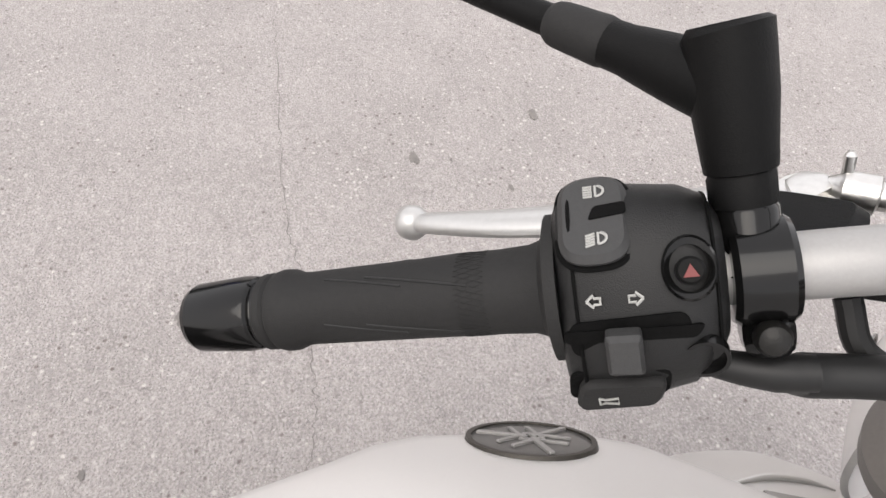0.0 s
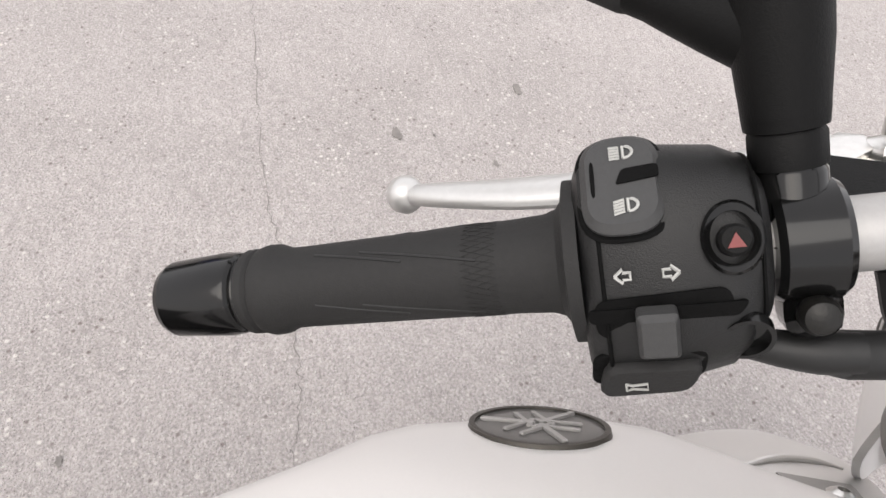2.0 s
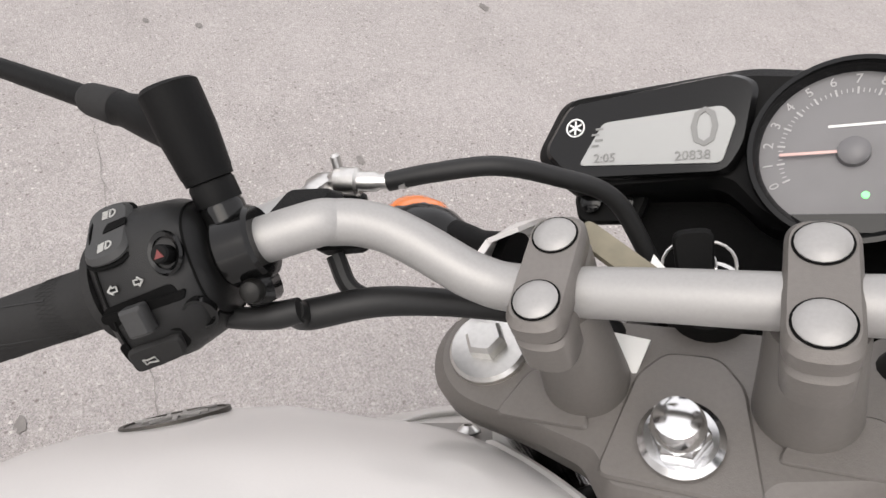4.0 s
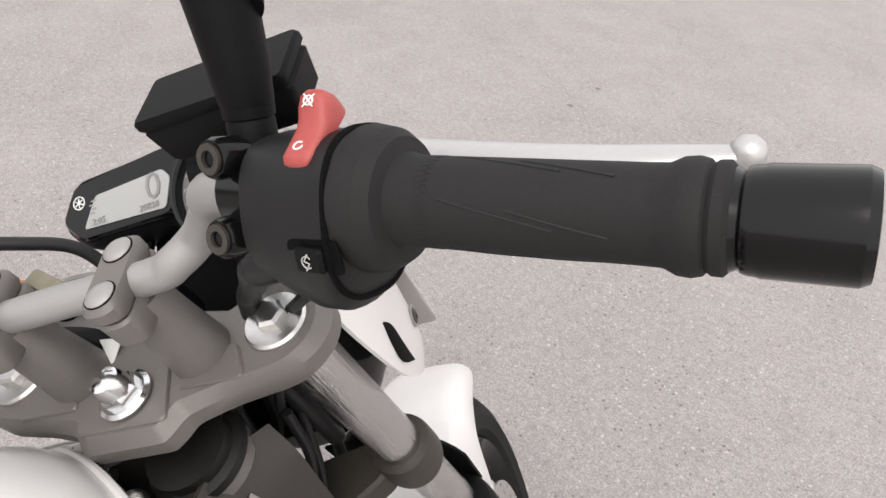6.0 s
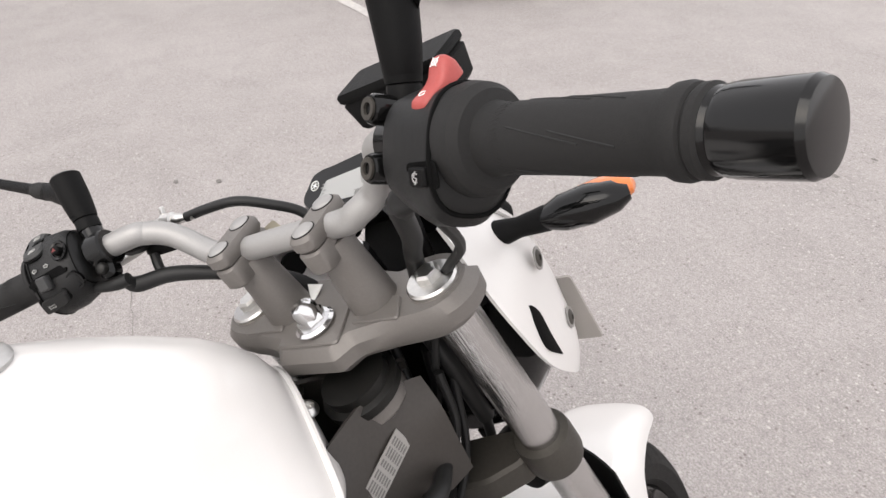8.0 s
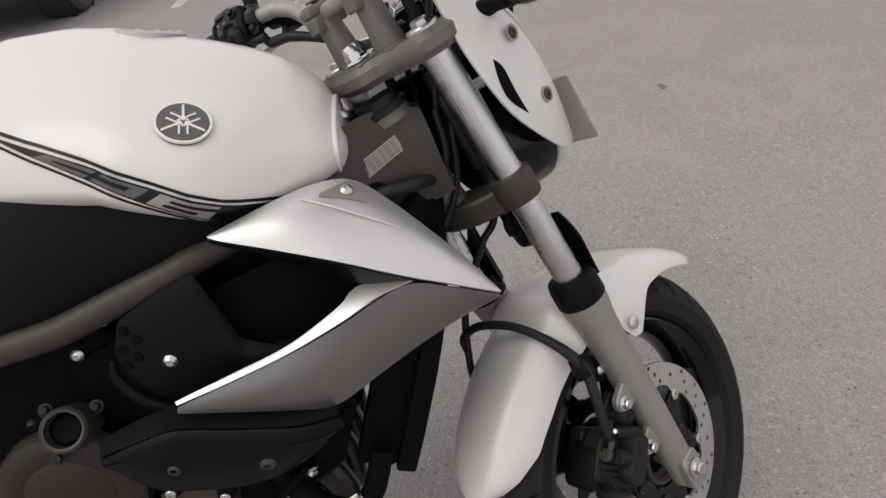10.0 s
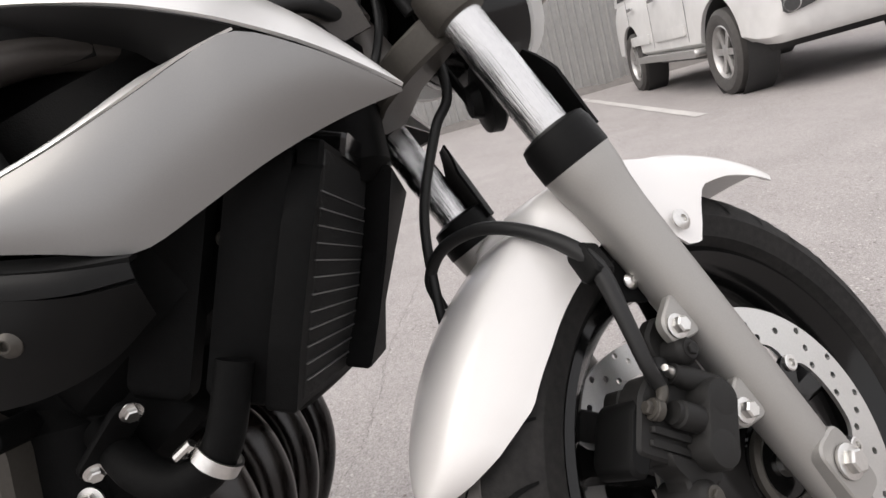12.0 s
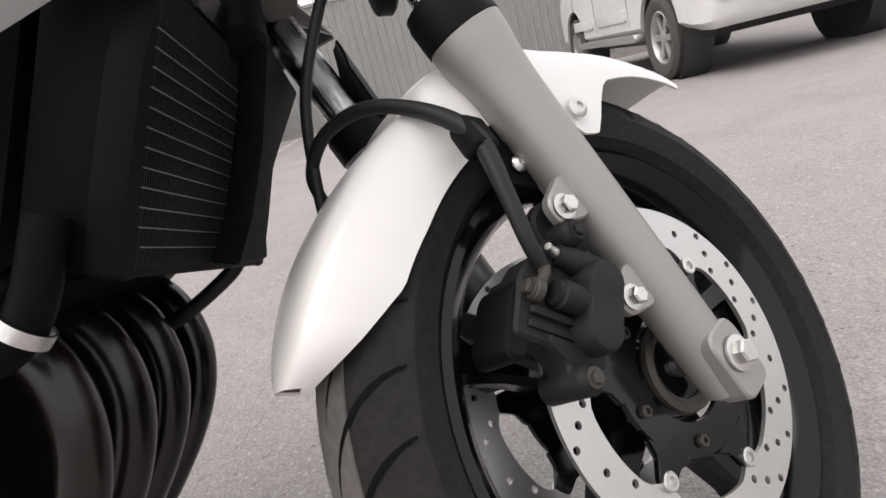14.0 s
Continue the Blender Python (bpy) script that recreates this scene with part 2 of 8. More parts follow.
    base = blend(times(spot, ramp(chip_tone.outputs[1], 0.76, 0.82, 0, 0.75)), base, (0.62, 0.59, 0.56))
    base = blend(ramp(cracks.outputs["Distance"], 0.0006, 0.0022, 0.22, 0), base, (0.14, 0.13, 0.12))
    l.new(base, p.inputs["Base Color"])
    p.inputs["Roughness"].default_value = 0.85
    p.inputs["Specular IOR Level"].default_value = 0.3
    height = n.new("ShaderNodeMath")
    height.operation = "ADD"
    l.new(grain.outputs[0], height.inputs[0])
    l.new(ramp(stones.outputs["Distance"], 0.0, 0.5, 0.8, 0.0), height.inputs[1])
    b = n.new("ShaderNodeBump")
    b.inputs["Strength"].default_value, b.inputs["Distance"].default_value = 0.7, 0.006
    l.new(height.outputs[0], b.inputs["Height"])
    l.new(b.outputs[0], p.inputs["Normal"])
    return m


M["asphalt"] = asphalt()


def drawn_chrome():
    """Hard chrome with fine lines drawn along the fork."""
    m = material("drawn_fork_chrome", (0.6, 0.595, 0.59), 0.1, 1.0, var=0.05, scale=200, rough_var=0.05)
    n, l = m.node_tree.nodes, m.node_tree.links
    co, turn, lines, b = n.new("ShaderNodeTexCoord"), n.new("ShaderNodeMapping"), n.new("ShaderNodeTexNoise"), n.new("ShaderNodeBump")
    turn.vector_type = "TEXTURE"
    turn.inputs["Rotation"].default_value = (radians(25), 0, 0)
    turn.inputs["Scale"].default_value = (0.0012, 0.0012, 2.5)
    lines.inputs["Scale"].default_value, lines.inputs["Detail"].default_value = 1.0, 3
    b.inputs["Strength"].default_value, b.inputs["Distance"].default_value = 0.8, 0.0012
    l.new(co.outputs["Object"], turn.inputs["Vector"])
    l.new(turn.outputs[0], lines.inputs["Vector"])
    l.new(lines.outputs[0], b.inputs["Height"])
    l.new(b.outputs[0], n["Principled BSDF"].inputs["Normal"])
    return m


M["fork_chrome"] = drawn_chrome()

# ---- shape helpers ----
V = Vector


def level(parent):
    """The part that takes a new piece, so that nothing hangs deeper than thing, part and sub-part."""
    while parent.parent is not None and parent.parent.parent is not None:
        parent = parent.parent
    return parent


def part(name, bm, mat, parent=None, label="", smooth=35.0, frame_m=None):
    """Links a bmesh as one mesh object under a thing or a part."""
    bmesh.ops.recalc_face_normals(bm, faces=bm.faces)
    me = bpy.data.meshes.new(name)
    bm.to_mesh(me)
    bm.free()
    me.materials.append(M[mat] if isinstance(mat, str) else mat)
    if smooth:
        me.shade_smooth()
        me.set_sharp_from_angle(angle=radians(smooth))
    ob = new(name, me)
    if parent is not None:
        ob.parent = level(parent)
    if frame_m is not None:
        ob.matrix_basis = frame_m
    if label:
        ob["label"] = label
    return ob


def sub(name, mesh_of, parent, m, label=""):
    """Another part on a mesh that is there already."""
    ob = new(name, mesh_of.data)
    ob.parent = level(parent)
    ob.matrix_basis = m
    if label:
        ob["label"] = label
    return ob


def axes(origin, z, x=(1, 0, 0)):
    """A frame with its z along z and its x near x."""
    z = V(z).normalized()
    x = V(x)
    x = (x - z * x.dot(z)).normalized()
    m = Matrix((x, z.cross(x), z)).transposed().to_4x4()
    m.translation = V(origin)
    return m


def smooth_line(points, steps=6):
    """Catmull-Rom through the points."""
    p = [V(q) for q in points]
    p = [p[0] * 2 - p[1], *p, p[-1] * 2 - p[-2]]
    out = []
    for a, b, c, d in zip(p, p[1:], p[2:], p[3:]):
        for k in range(steps):
            t = k / steps
            out.append(0.5 * (2 * b + (c - a) * t + (2 * a - 5 * b + 4 * c - d) * t * t + (3 * b - a - 3 * c + d) * t**3))
    return [*out, p[-2]]


def rings(bm, loops, cap=True, close=True):
    """Skins a row of vertex loops."""
    made = [[bm.verts.new(p) for p in loop] for loop in loops]
    for a, b in zip(made, made[1:]):
        n = len(a)
        for i in range(n if close else n - 1):
            j = (i + 1) % n
            bm.faces.new((a[i], a[j], b[j], b[i]))
    if cap:
        bm.faces.new(made[0][::-1])
        bm.faces.new(made[-1])
    return made


def tube(points, radius, seg=12, steps=6, bm=None, curve=True):
    """A round tube along a smooth line; radius: one number, or one for each point."""
    bm = bm or bmesh.new()
    line = smooth_line(points, steps) if curve else [V(p) for p in points]
    count = len(points)
    radii = [radius] * count if isinstance(radius, (int, float)) else list(radius)
    loops = []
    side = None
    for i, p in enumerate(line):
        d = (line[min(i + 1, len(line) - 1)] - line[max(i - 1, 0)]).normalized()
        if side is None:
            side = d.orthogonal().normalized()
        side = (side - d * side.dot(d)).normalized()
        up = d.cross(side)
        at = i / (len(line) - 1) * (count - 1)
        k = min(int(at), count - 2)
        r = radii[k] + (radii[k + 1] - radii[k]) * (at - k)
        loops.append([p + r * (math.cos(a) * side + math.sin(a) * up) for a in (2 * math.pi * j / seg for j in range(seg))])
    rings(bm, loops)
    return bm


def lathe(profile, m, seg=32, bm=None, cap=True):
    """Turns a profile of (height, radius) round the z axis of the frame m."""
    bm = bm or bmesh.new()
    loops = [[m @ V((r * math.cos(a), r * math.sin(a), h)) for a in (2 * math.pi * j / seg for j in range(seg))] for h, r in profile]
    rings(bm, loops, cap)
    return bm


def hoop(profile, m, seg=64, bm=None):
    """Turns a closed profile of (height, radius) round the z axis of the frame m."""
    bm = bm or bmesh.new()
    loops = [[m @ V((r * math.cos(a), r * math.sin(a), h)) for h, r in profile] for a in (2 * math.pi * j / seg for j in range(seg))]
    made = [[bm.verts.new(p) for p in loop] for loop in loops]
    for a, b in zip(made, made[1:] + made[:1]):
        for i in range(len(a)):
            j = (i + 1) % len(a)
            bm.faces.new((a[i], a[j], b[j], b[i]))
    return bm


def rounded(points, r=0.004, n=4):
    """A polygon in the plane with its corners rounded."""
    out = []
    count = len(points)
    for i in range(count):
        a, b, c = (V((*points[(i + k) % count][:2], 0)) for k in (-1, 0, 1))
        u, w = (a - b), (c - b)
        k = min(r, u.length * 0.45, w.length * 0.45)
        p, q = b + u.normalized() * k, b + w.normalized() * k
        for j in range(n + 1):
            t = j / n
            s = (1 - t) ** 2 * p + 2 * t * (1 - t) * b + t * t * q
            out.append((s.x, s.y))
    return out


def prism(outline, depth, m, edge=0.0015, bm=None, slant=0.0):
    """A plate: the outline in the frame's xy plane, from z = 0 to depth, with a small chamfer all round."""
    bm = bm or bmesh.new()
    cx = sum(p[0] for p in outline) / len(outline)
    cy = sum(p[1] for p in outline) / len(outline)

    def loop(z, inset, k=0.0):
        got = []
        for x, y in outline:
            d = math.hypot(x - cx, y - cy) or 1
            f = 1 - (inset + k) / d
            got.append(m @ V((cx + (x - cx) * f, cy + (y - cy) * f, z)))
        return got

    e = min(edge, abs(depth) * 0.45)
    s = math.copysign(e, depth)
    rings(bm, [loop(0, e), loop(s, 0), loop(depth - s, 0, slant), loop(depth, e, slant)])
    return bm


def block(size, m, edge=0.003, bm=None, r=None):
    """A box centred on the frame's origin, with soft edges."""
    x, y, z = (v / 2 for v in size)
    return prism(rounded([(-x, -y), (x, -y), (x, y), (-x, y)], r if r is not None else edge * 1.5, 3), z * 2, m @ Matrix.Translation((0, 0, -z)), edge, bm)


def sheet(grid, thick, bm=None):
    """A curved panel: a grid of points given a thickness along its normals."""
    bm = bm or bmesh.new()
    nu, nv = len(grid), len(grid[0])
    g = [[V(p) for p in row] for row in grid]

    def normal(i, j):
        du = g[min(i + 1, nu - 1)][j] - g[max(i - 1, 0)][j]
        dv = g[i][min(j + 1, nv - 1)] - g[i][max(j - 1, 0)]
        c = du.cross(dv)
        return c.normalized() if c.length > 1e-12 else V((0, 0, 1))

    top = [[bm.verts.new(g[i][j]) for j in range(nv)] for i in range(nu)]
    low = [[bm.verts.new(g[i][j] - normal(i, j) * thick) for j in range(nv)] for i in range(nu)]
    for i in range(nu - 1):
        for j in range(nv - 1):
            bm.faces.new((top[i][j], top[i + 1][j], top[i + 1][j + 1], top[i][j + 1]))
            bm.faces.new((low[i][j], low[i][j + 1], low[i + 1][j + 1], low[i + 1][j]))
    for i in range(nu - 1):
        for j in (0, nv - 1):
            bm.faces.new((top[i][j], low[i][j], low[i + 1][j], top[i + 1][j]))
    for j in range(nv - 1):
        for i in (0, nu - 1):
            bm.faces.new((top[i][j], top[i][j + 1], low[i][j + 1], low[i][j]))
    return bm


def coons(top, bottom, nu=24, nv=10, bulge=0.0, way=(1, 0, 0)):
    """A grid between two edge lines, bulged along way."""
    def even(line, n):
        line = smooth_line(line, 10)
        run = [0.0]
        for a, b in zip(line, line[1:]):
            run.append(run[-1] + (b - a).length)
        got = []
        for k in range(n):
            s = run[-1] * k / (n - 1)
            i = max(j for j in range(len(run)) if run[j] <= s + 1e-9)
            i = min(i, len(line) - 2)
            f = (s - run[i]) / max(run[i + 1] - run[i], 1e-9)
            got.append(line[i].lerp(line[i + 1], min(f, 1)))
        return got

    a, b = even(top, nu), even(bottom, nu)
    w = V(way).normalized()
    return [[p.lerp(q, j / (nv - 1)) + w * bulge * math.sin(math.pi * j / (nv - 1)) * min(1, 4 * i / nu, 4 * (nu - 1 - i) / nu) for j in range(nv)] for i, (p, q) in enumerate(zip(a, b))]


def bolt(m, r=0.006, h=0.006, kind="hex", bm=None):
    """A bolt head on the frame's xy plane: hex with a flange, button with a socket, or dome."""
    bm = bm or bmesh.new()
    if kind == "hex":
        lathe([(0, r * 1.45), (h * 0.2, r * 1.45), (h * 0.28, r * 1.1)], m, 20, bm)
        lathe([(h * 0.2, r), (h * 0.85, r), (h, r * 0.82)], m, 6, bm)
    elif kind == "button":
        lathe([(0, r * 1.25), (h * 0.25, r * 1.25), (h * 0.6, r * 1.02), (h, r * 0.6), (h, r * 0.45), (h * 0.45, r * 0.42)], m, 18, bm)
    elif kind == "ring":
        lathe([(0, r), (h * 0.8, r), (h, r * 0.85), (h, r * 0.5), (h * 0.3, r * 0.48)], m, 18, bm)
    else:
        lathe([(0, r), (h * 0.4, r), (h * 0.8, r * 0.8), (h, r * 0.4)], m, 20, bm)
    return bm


def text_mesh(name, body, size, m, mat, parent, depth=0.0002, label=""):
    """Raised lettering as a mesh."""
    cu = bpy.data.curves.new(name, "FONT")
    cu.body, cu.size, cu.align_x, cu.align_y, cu.extrude, cu.resolution_u = body, size, "CENTER", "CENTER", depth, 2
    tmp = bpy.data.objects.new(name, cu)
    me = bpy.data.meshes.new_from_object(tmp)
    bpy.data.objects.remove(tmp)
    me.transform(m)
    me.materials.append(M[mat])
    ob = new(name, me)
    ob.parent = level(parent)
    if label:
        ob["label"] = label
    return ob



# ---- the ground, the bays and the fence ----
bm = bmesh.new()
far = 400.0
lines = [-far, -120, -40, -16, -8, -4, 0, 4, 8, 16, 40, 120, far]
grid = [[bm.verts.new((x, y, 0)) for y in lines] for x in lines]
for i in range(len(lines) - 1):
    for j in range(len(lines) - 1):
        bm.faces.new((grid[i][j], grid[i + 1][j], grid[i + 1][j + 1], grid[i][j + 1]))
ground = part("ground", bm, "asphalt", smooth=0)
tagged(ground, "pale worn asphalt yard with loose grit", "ground", kind="structure")


def bay_line(x0, x1, y, width=0.1):
    bm = bmesh.new()
    n = 40
    rnd = random.Random(int(abs(y) * 100))
    edge = []
    for side in (-1, 1):
        edge.append([V((x0 + (x1 - x0) * k / n, y + side * (width / 2 + rnd.uniform(-0.006, 0.004)), 0.004)) for k in range(n + 1)])
    for k in range(n):
        if rnd.random() < 0.04:
            continue
        bm.faces.new([bm.verts.new(p) for p in (edge[0][k], edge[0][k + 1], edge[1][k + 1], edge[1][k])])
    ob = part("bay_line", bm, "line", smooth=0)
    return tagged(ob, "worn white painted bay line on the asphalt", "road marking", "bay lines", kind="structure")


bay_line(-9.9, -4.45, 1.55)
bay_line(-9.9, -5.63, -2.15)


def ground_spot(x, y, r, seed):
    """A ragged dark spot on the asphalt."""
    rnd = random.Random(seed)
    bm = bmesh.new()
    n = 18
    pts = []
    for k in range(n):
        a = 2 * math.pi * k / n
        q = r * (0.55 + 0.45 * rnd.random())
        pts.append(bm.verts.new((x + 1.5 * q * math.cos(a), y + 0.8 * q * math.sin(a), 0.003)))
    bm.faces.new(pts)
    ob = part("oil_spot", bm, "stain", smooth=0)
    return tagged(ob, "small dark oil spot soaked into the asphalt", "stain", "oil spots", kind="structure")


for i, (x, y, r) in enumerate([(-0.945, -0.822, 0.016), (-1.427, 0.108, 0.018), (-1.313, -0.258, 0.019), (-1.174, -0.042, 0.009), (-2.14, 0.98, 0.026), (-2.356, -0.114, 0.017), (-2.452, -0.278, 0.015),
                               (-0.993, 2.1, 0.016), (-0.996, 2.367, 0.014), (-0.663, -0.986, 0.008), (-1.291, -0.167, 0.005)]):
    ground_spot(x, y, r, 11 + i)


def ground_crack():
    """A thin wandering crack, a narrow dark strip on the asphalt."""
    way = [(-1.95, -0.54), (-1.77, -0.548), (-1.495, -0.571), (-1.337, -0.583), (-1.127, -0.59), (-1.017, -0.579), (-0.88, -0.583), (-0.764, -0.586), (-0.696, -0.589), (-0.615, -0.612), (-0.531, -0.632)]
    line = smooth_line([V((x, y, 0.002)) for x, y in way], 8)
    rnd = random.Random(9)
    bm = bmesh.new()
    sides = []
    for p in line:
        j, w = rnd.uniform(-0.006, 0.006), rnd.uniform(0.0003, 0.0011)
        sides.append((bm.verts.new((p.x, p.y + j - w, p.z)), bm.verts.new((p.x, p.y + j + w, p.z))))
    for a, b in zip(sides, sides[1:]):
        bm.faces.new((a[0], b[0], b[1], a[1]))
    return tagged(part("ground_crack", bm, "stain", smooth=0), "thin dark crack in the worn asphalt", "crack", kind="structure")


ground_crack()


def grit(count, seed):
    """Loose pale chips lying on the asphalt."""
    rnd = random.Random(seed)
    verts, faces = [], []
    for _ in range(count):
        x, y = rnd.uniform(-6, 1.6), rnd.uniform(-2.6, 5.5)
        r = 0.0012 + 0.0042 * rnd.random() ** 3
        k = len(verts)
        turn = rnd.uniform(0, 6.28)
        for a in range(5):
            q = r * rnd.uniform(0.7, 1.2)
            verts.append((x + q * math.cos(turn + a * 1.2566), y + q * math.sin(turn + a * 1.2566), 0.0))
        verts.append((x + rnd.uniform(-r, r) * 0.3, y + rnd.uniform(-r, r) * 0.3, r * rnd.uniform(0.5, 1.0)))
        faces += [(k + a, k + (a + 1) % 5, k + 5) for a in range(5)]
    me = bpy.data.meshes.new("grit")
    me.from_pydata(verts, [], faces)
    me.materials.append(material("stone_chip", (0.28, 0.26, 0.25), 0.85, var=0.4, scale=3, big=40, tint=(0.46, 0.43, 0.42)))
    return tagged(new("grit", me), "scattered pale stone chips on the asphalt", "grit", kind="stuff")


grit(7000, 5)


def fence(x, y0, y1, height=2.0):
    """A yard fence of profiled metal sheets on posts."""
    base = new("fence")
    base.location = (x, (y0 + y1) / 2, 0)
    tagged(base, "grey profiled sheet-metal yard fence", "fence")
    count = round((y1 - y0) / 1.15)
    width = (y1 - y0) / count
    ribs = 9
    bm = bmesh.new()
    low, high = [], []
    for k in range(ribs):
        for f, d in ((0.0, 0.0), (0.62, 0.0), (0.72, 0.02), (0.9, 0.02)):
            yy = (k + f) * width / ribs
            low.append((d, yy))
    low.append((0.0, width + 0.02))
    loop = [*low, *[(d - 0.003, yy) for d, yy in reversed(low)]]
    rings(bm, [[V((d, yy, z)) for d, yy in loop] for z in (0.06, height)])
    first = part("sheet", bm, "fence", base, smooth=0)
    for k in range(count):
        m = Matrix.Translation((0.004 * (k % 2), y0 + k * width - base.location.y, 0.0))
        if k == 0:
            first.matrix_basis = m
        else:
            sub("sheet", first, base, m)
    bm = bmesh.new()
    rings(bm, [[V((d, y, z)) for d, z in ((-0.01, 0), (0.032, 0), (0.032, 0.05), (-0.01, 0.05))] for y in (y0 - base.location.y, y1 - base.location.y)])
    bmesh.ops.translate(bm, verts=bm.verts, vec=(0, 0, height - 0.03))
    part("cap_rail", bm, "fence", base, smooth=0)
    bm = bmesh.new()
    rnd = random.Random(4)
    n = 160
    loops = []
    for k in range(n + 1):
        y = (y0 + (y1 - y0) * k / n) - base.location.y
        h = 0.1 + rnd.uniform(-0.03, 0.03)
        loops.append([V((0.0, y, 0)), V((0.22 + rnd.uniform(-0.05, 0.05), y, 0)), V((0.08, y, h * 0.6)), V((0.0, y, h))])
    rings(bm, loops)
    part("kerb_strip", bm, "stain", base, "crumbled dark edge at the foot of the fence")
    return base


FENCE_X = -10.6
fence(FENCE_X, -16.0, 14.0)
bm = bmesh.new()
block((0.05, 1.7, 2.2), Matrix.Translation((FENCE_X + 0.12, -3.65, 1.1)), 0.01, bm)
blue = part("blue_board", bm, "fence_blue")
tagged(blue, "blue painted sheet standing against the fence", "board")


def bare_tree(x, y, height, seed):
    """A leafless tree: trunk, forks and many thin twigs."""
    rnd = random.Random(seed)
    base = new("bare_tree")
    base.location = (x, y, 0)
    tagged(base, "leafless grey-brown tree with thin upright twigs", "tree", "bare trees")
    part("trunk", tube([(0, 0, 0), (0.05, 0.02, height * 0.3), (-0.03, 0.05, height * 0.55), (0.02, 0, height * 0.8)], [0.12, 0.09, 0.06, 0.03], 8, 3), "bark", base)
    bm = bmesh.new()
    for _ in range(26):
        z = rnd.uniform(0.25, 0.75) * height
        a = rnd.uniform(0, 6.28)
        reach = rnd.uniform(0.3, 0.9) * (1.1 - z / height) * height * 0.4
        tip = V((reach * math.cos(a), reach * math.sin(a), z + rnd.uniform(0.15, 0.35) * height))
        mid = V((reach * 0.6 * math.cos(a), reach * 0.6 * math.sin(a), z + 0.05 * height))
        tube([(0, 0, z), mid, tip], [0.035, 0.02, 0.006], 5, 3, bm)
        for _ in range(7):
            f = rnd.uniform(0.2, 1)
            s = V((0, 0, z)).lerp(mid, f) if rnd.random() < 0.4 else mid.lerp(tip, f)
            e = s + V((rnd.uniform(-0.35, 0.35), rnd.uniform(-0.35, 0.35), rnd.uniform(0.3, 0.9)))
            tube([s, s.lerp(e, 0.5) + V((rnd.uniform(-0.05, 0.05), rnd.uniform(-0.05, 0.05), 0)), e], [0.012, 0.008, 0.003], 4, 2, bm)
    part("crown", bm, "bark", base)
    return base


for i, (x, y, h) in enumerate([(-24, 1.0, 4.3), (-26, 3.2, 5.0), (-25, 5.5, 4.6), (-27, 6.8, 5.6), (-28, 14.0, 7.0), (-26, -3.0, 4.4)]):
    bare_tree(x, y, h, 40 + i)

# ---- parked cars ----


def car_wheel(parent, x, y, side, r=0.368, w=0.25):
    """A dusty tyre on a six-spoke alloy rim; side: +1 or -1 along y is the outer face."""
    hub = axes((x, y, r), (0, side, 0), (1, 0, 0))
    h = w / 2
    tyre = part("tyre", hoop([(-h * 0.8, r * 0.62), (-h, r * 0.72), (-h, r * 0.88), (-h * 0.75, r * 0.985), (0, r), (h * 0.75, r * 0.985), (h, r * 0.88), (h, r * 0.72), (h * 0.8, r * 0.62)], hub, 48), "car_tyre", parent)
    bm = hoop([(-h * 0.8, r * 0.6), (h * 0.82, r * 0.63), (h * 0.86, r * 0.6), (h * 0.6, r * 0.55), (-h * 0.7, r * 0.55)], hub, 48)
    lathe([(h * 0.1, r * 0.16), (h * 0.7, r * 0.15), (h * 0.75, r * 0.1)], hub, 20, bm)
    for k in range(6):
        a = 2 * math.pi * k / 6
        m = hub @ Matrix.Rotation(a, 4, "Z")
        prism([(r * 0.1, -r * 0.07), (r * 0.57, -r * 0.085), (r * 0.57, r * 0.085), (r * 0.1, r * 0.07)], h * 0.25, m @ Matrix.Translation((0, 0, h * 0.42)), 0.006, bm)
    part("rim", bm, "car_rim", tyre)
    part("brake_disc", lathe([(0, r * 0.4), (0.02, r * 0.4)], hub, 24), "car_trim", tyre)


def body_loops(table, half):
    """Cross-sections of a car body, from rows of (x, z low, z high, half width low, half width high)."""
    loops = []
    for x, z0, z1, w0, w1 in table:
        pts = []
        ring_pts = [(w0 * 0.92, z0), (w0, z0 + 0.06), (w0 * 1.0, z0 + (z1 - z0) * 0.45), (w0 * 0.985, z0 + (z1 - z0) * 0.7), (w1, z1 - 0.05), (w1 * 0.93, z1)]
        for w, z in ring_pts:
            pts.append(V((x, -w, z)))
        for w, z in reversed(ring_pts):
            pts.append(V((x, w, z)))
        loops.append(pts)
    return loops


def skin_patch(name, body, parent, top, low, side, proud, mat, label):
    """A lamp or trim laid on the car's nose: two edges in (y, z) of the near side, carried back onto the body."""
    ups = smooth_line([V((0, y * -side, z)) for y, z in top], 5)
    downs = smooth_line([V((0, y * -side, z)) for y, z in low], 5)
    n = 16
    rows = []
    for i in range(n + 1):
        a, b = (e[min(round(i / n * (len(e) - 1)), len(e) - 1)] for e in (ups, downs))
        row = []
        for j in range(7):
            p = a.lerp(b, j / 6)
            hit, place, normal, _ = body.ray_cast(V((4, p.y, p.z)), V((-1, 0, 0)))
            row.append(place + normal * proud if hit and place.x > 1.5 else V((2.0, p.y, p.z)))
        rows.append(row)
    return part(name, sheet(rows, 0.02), mat, parent, label)


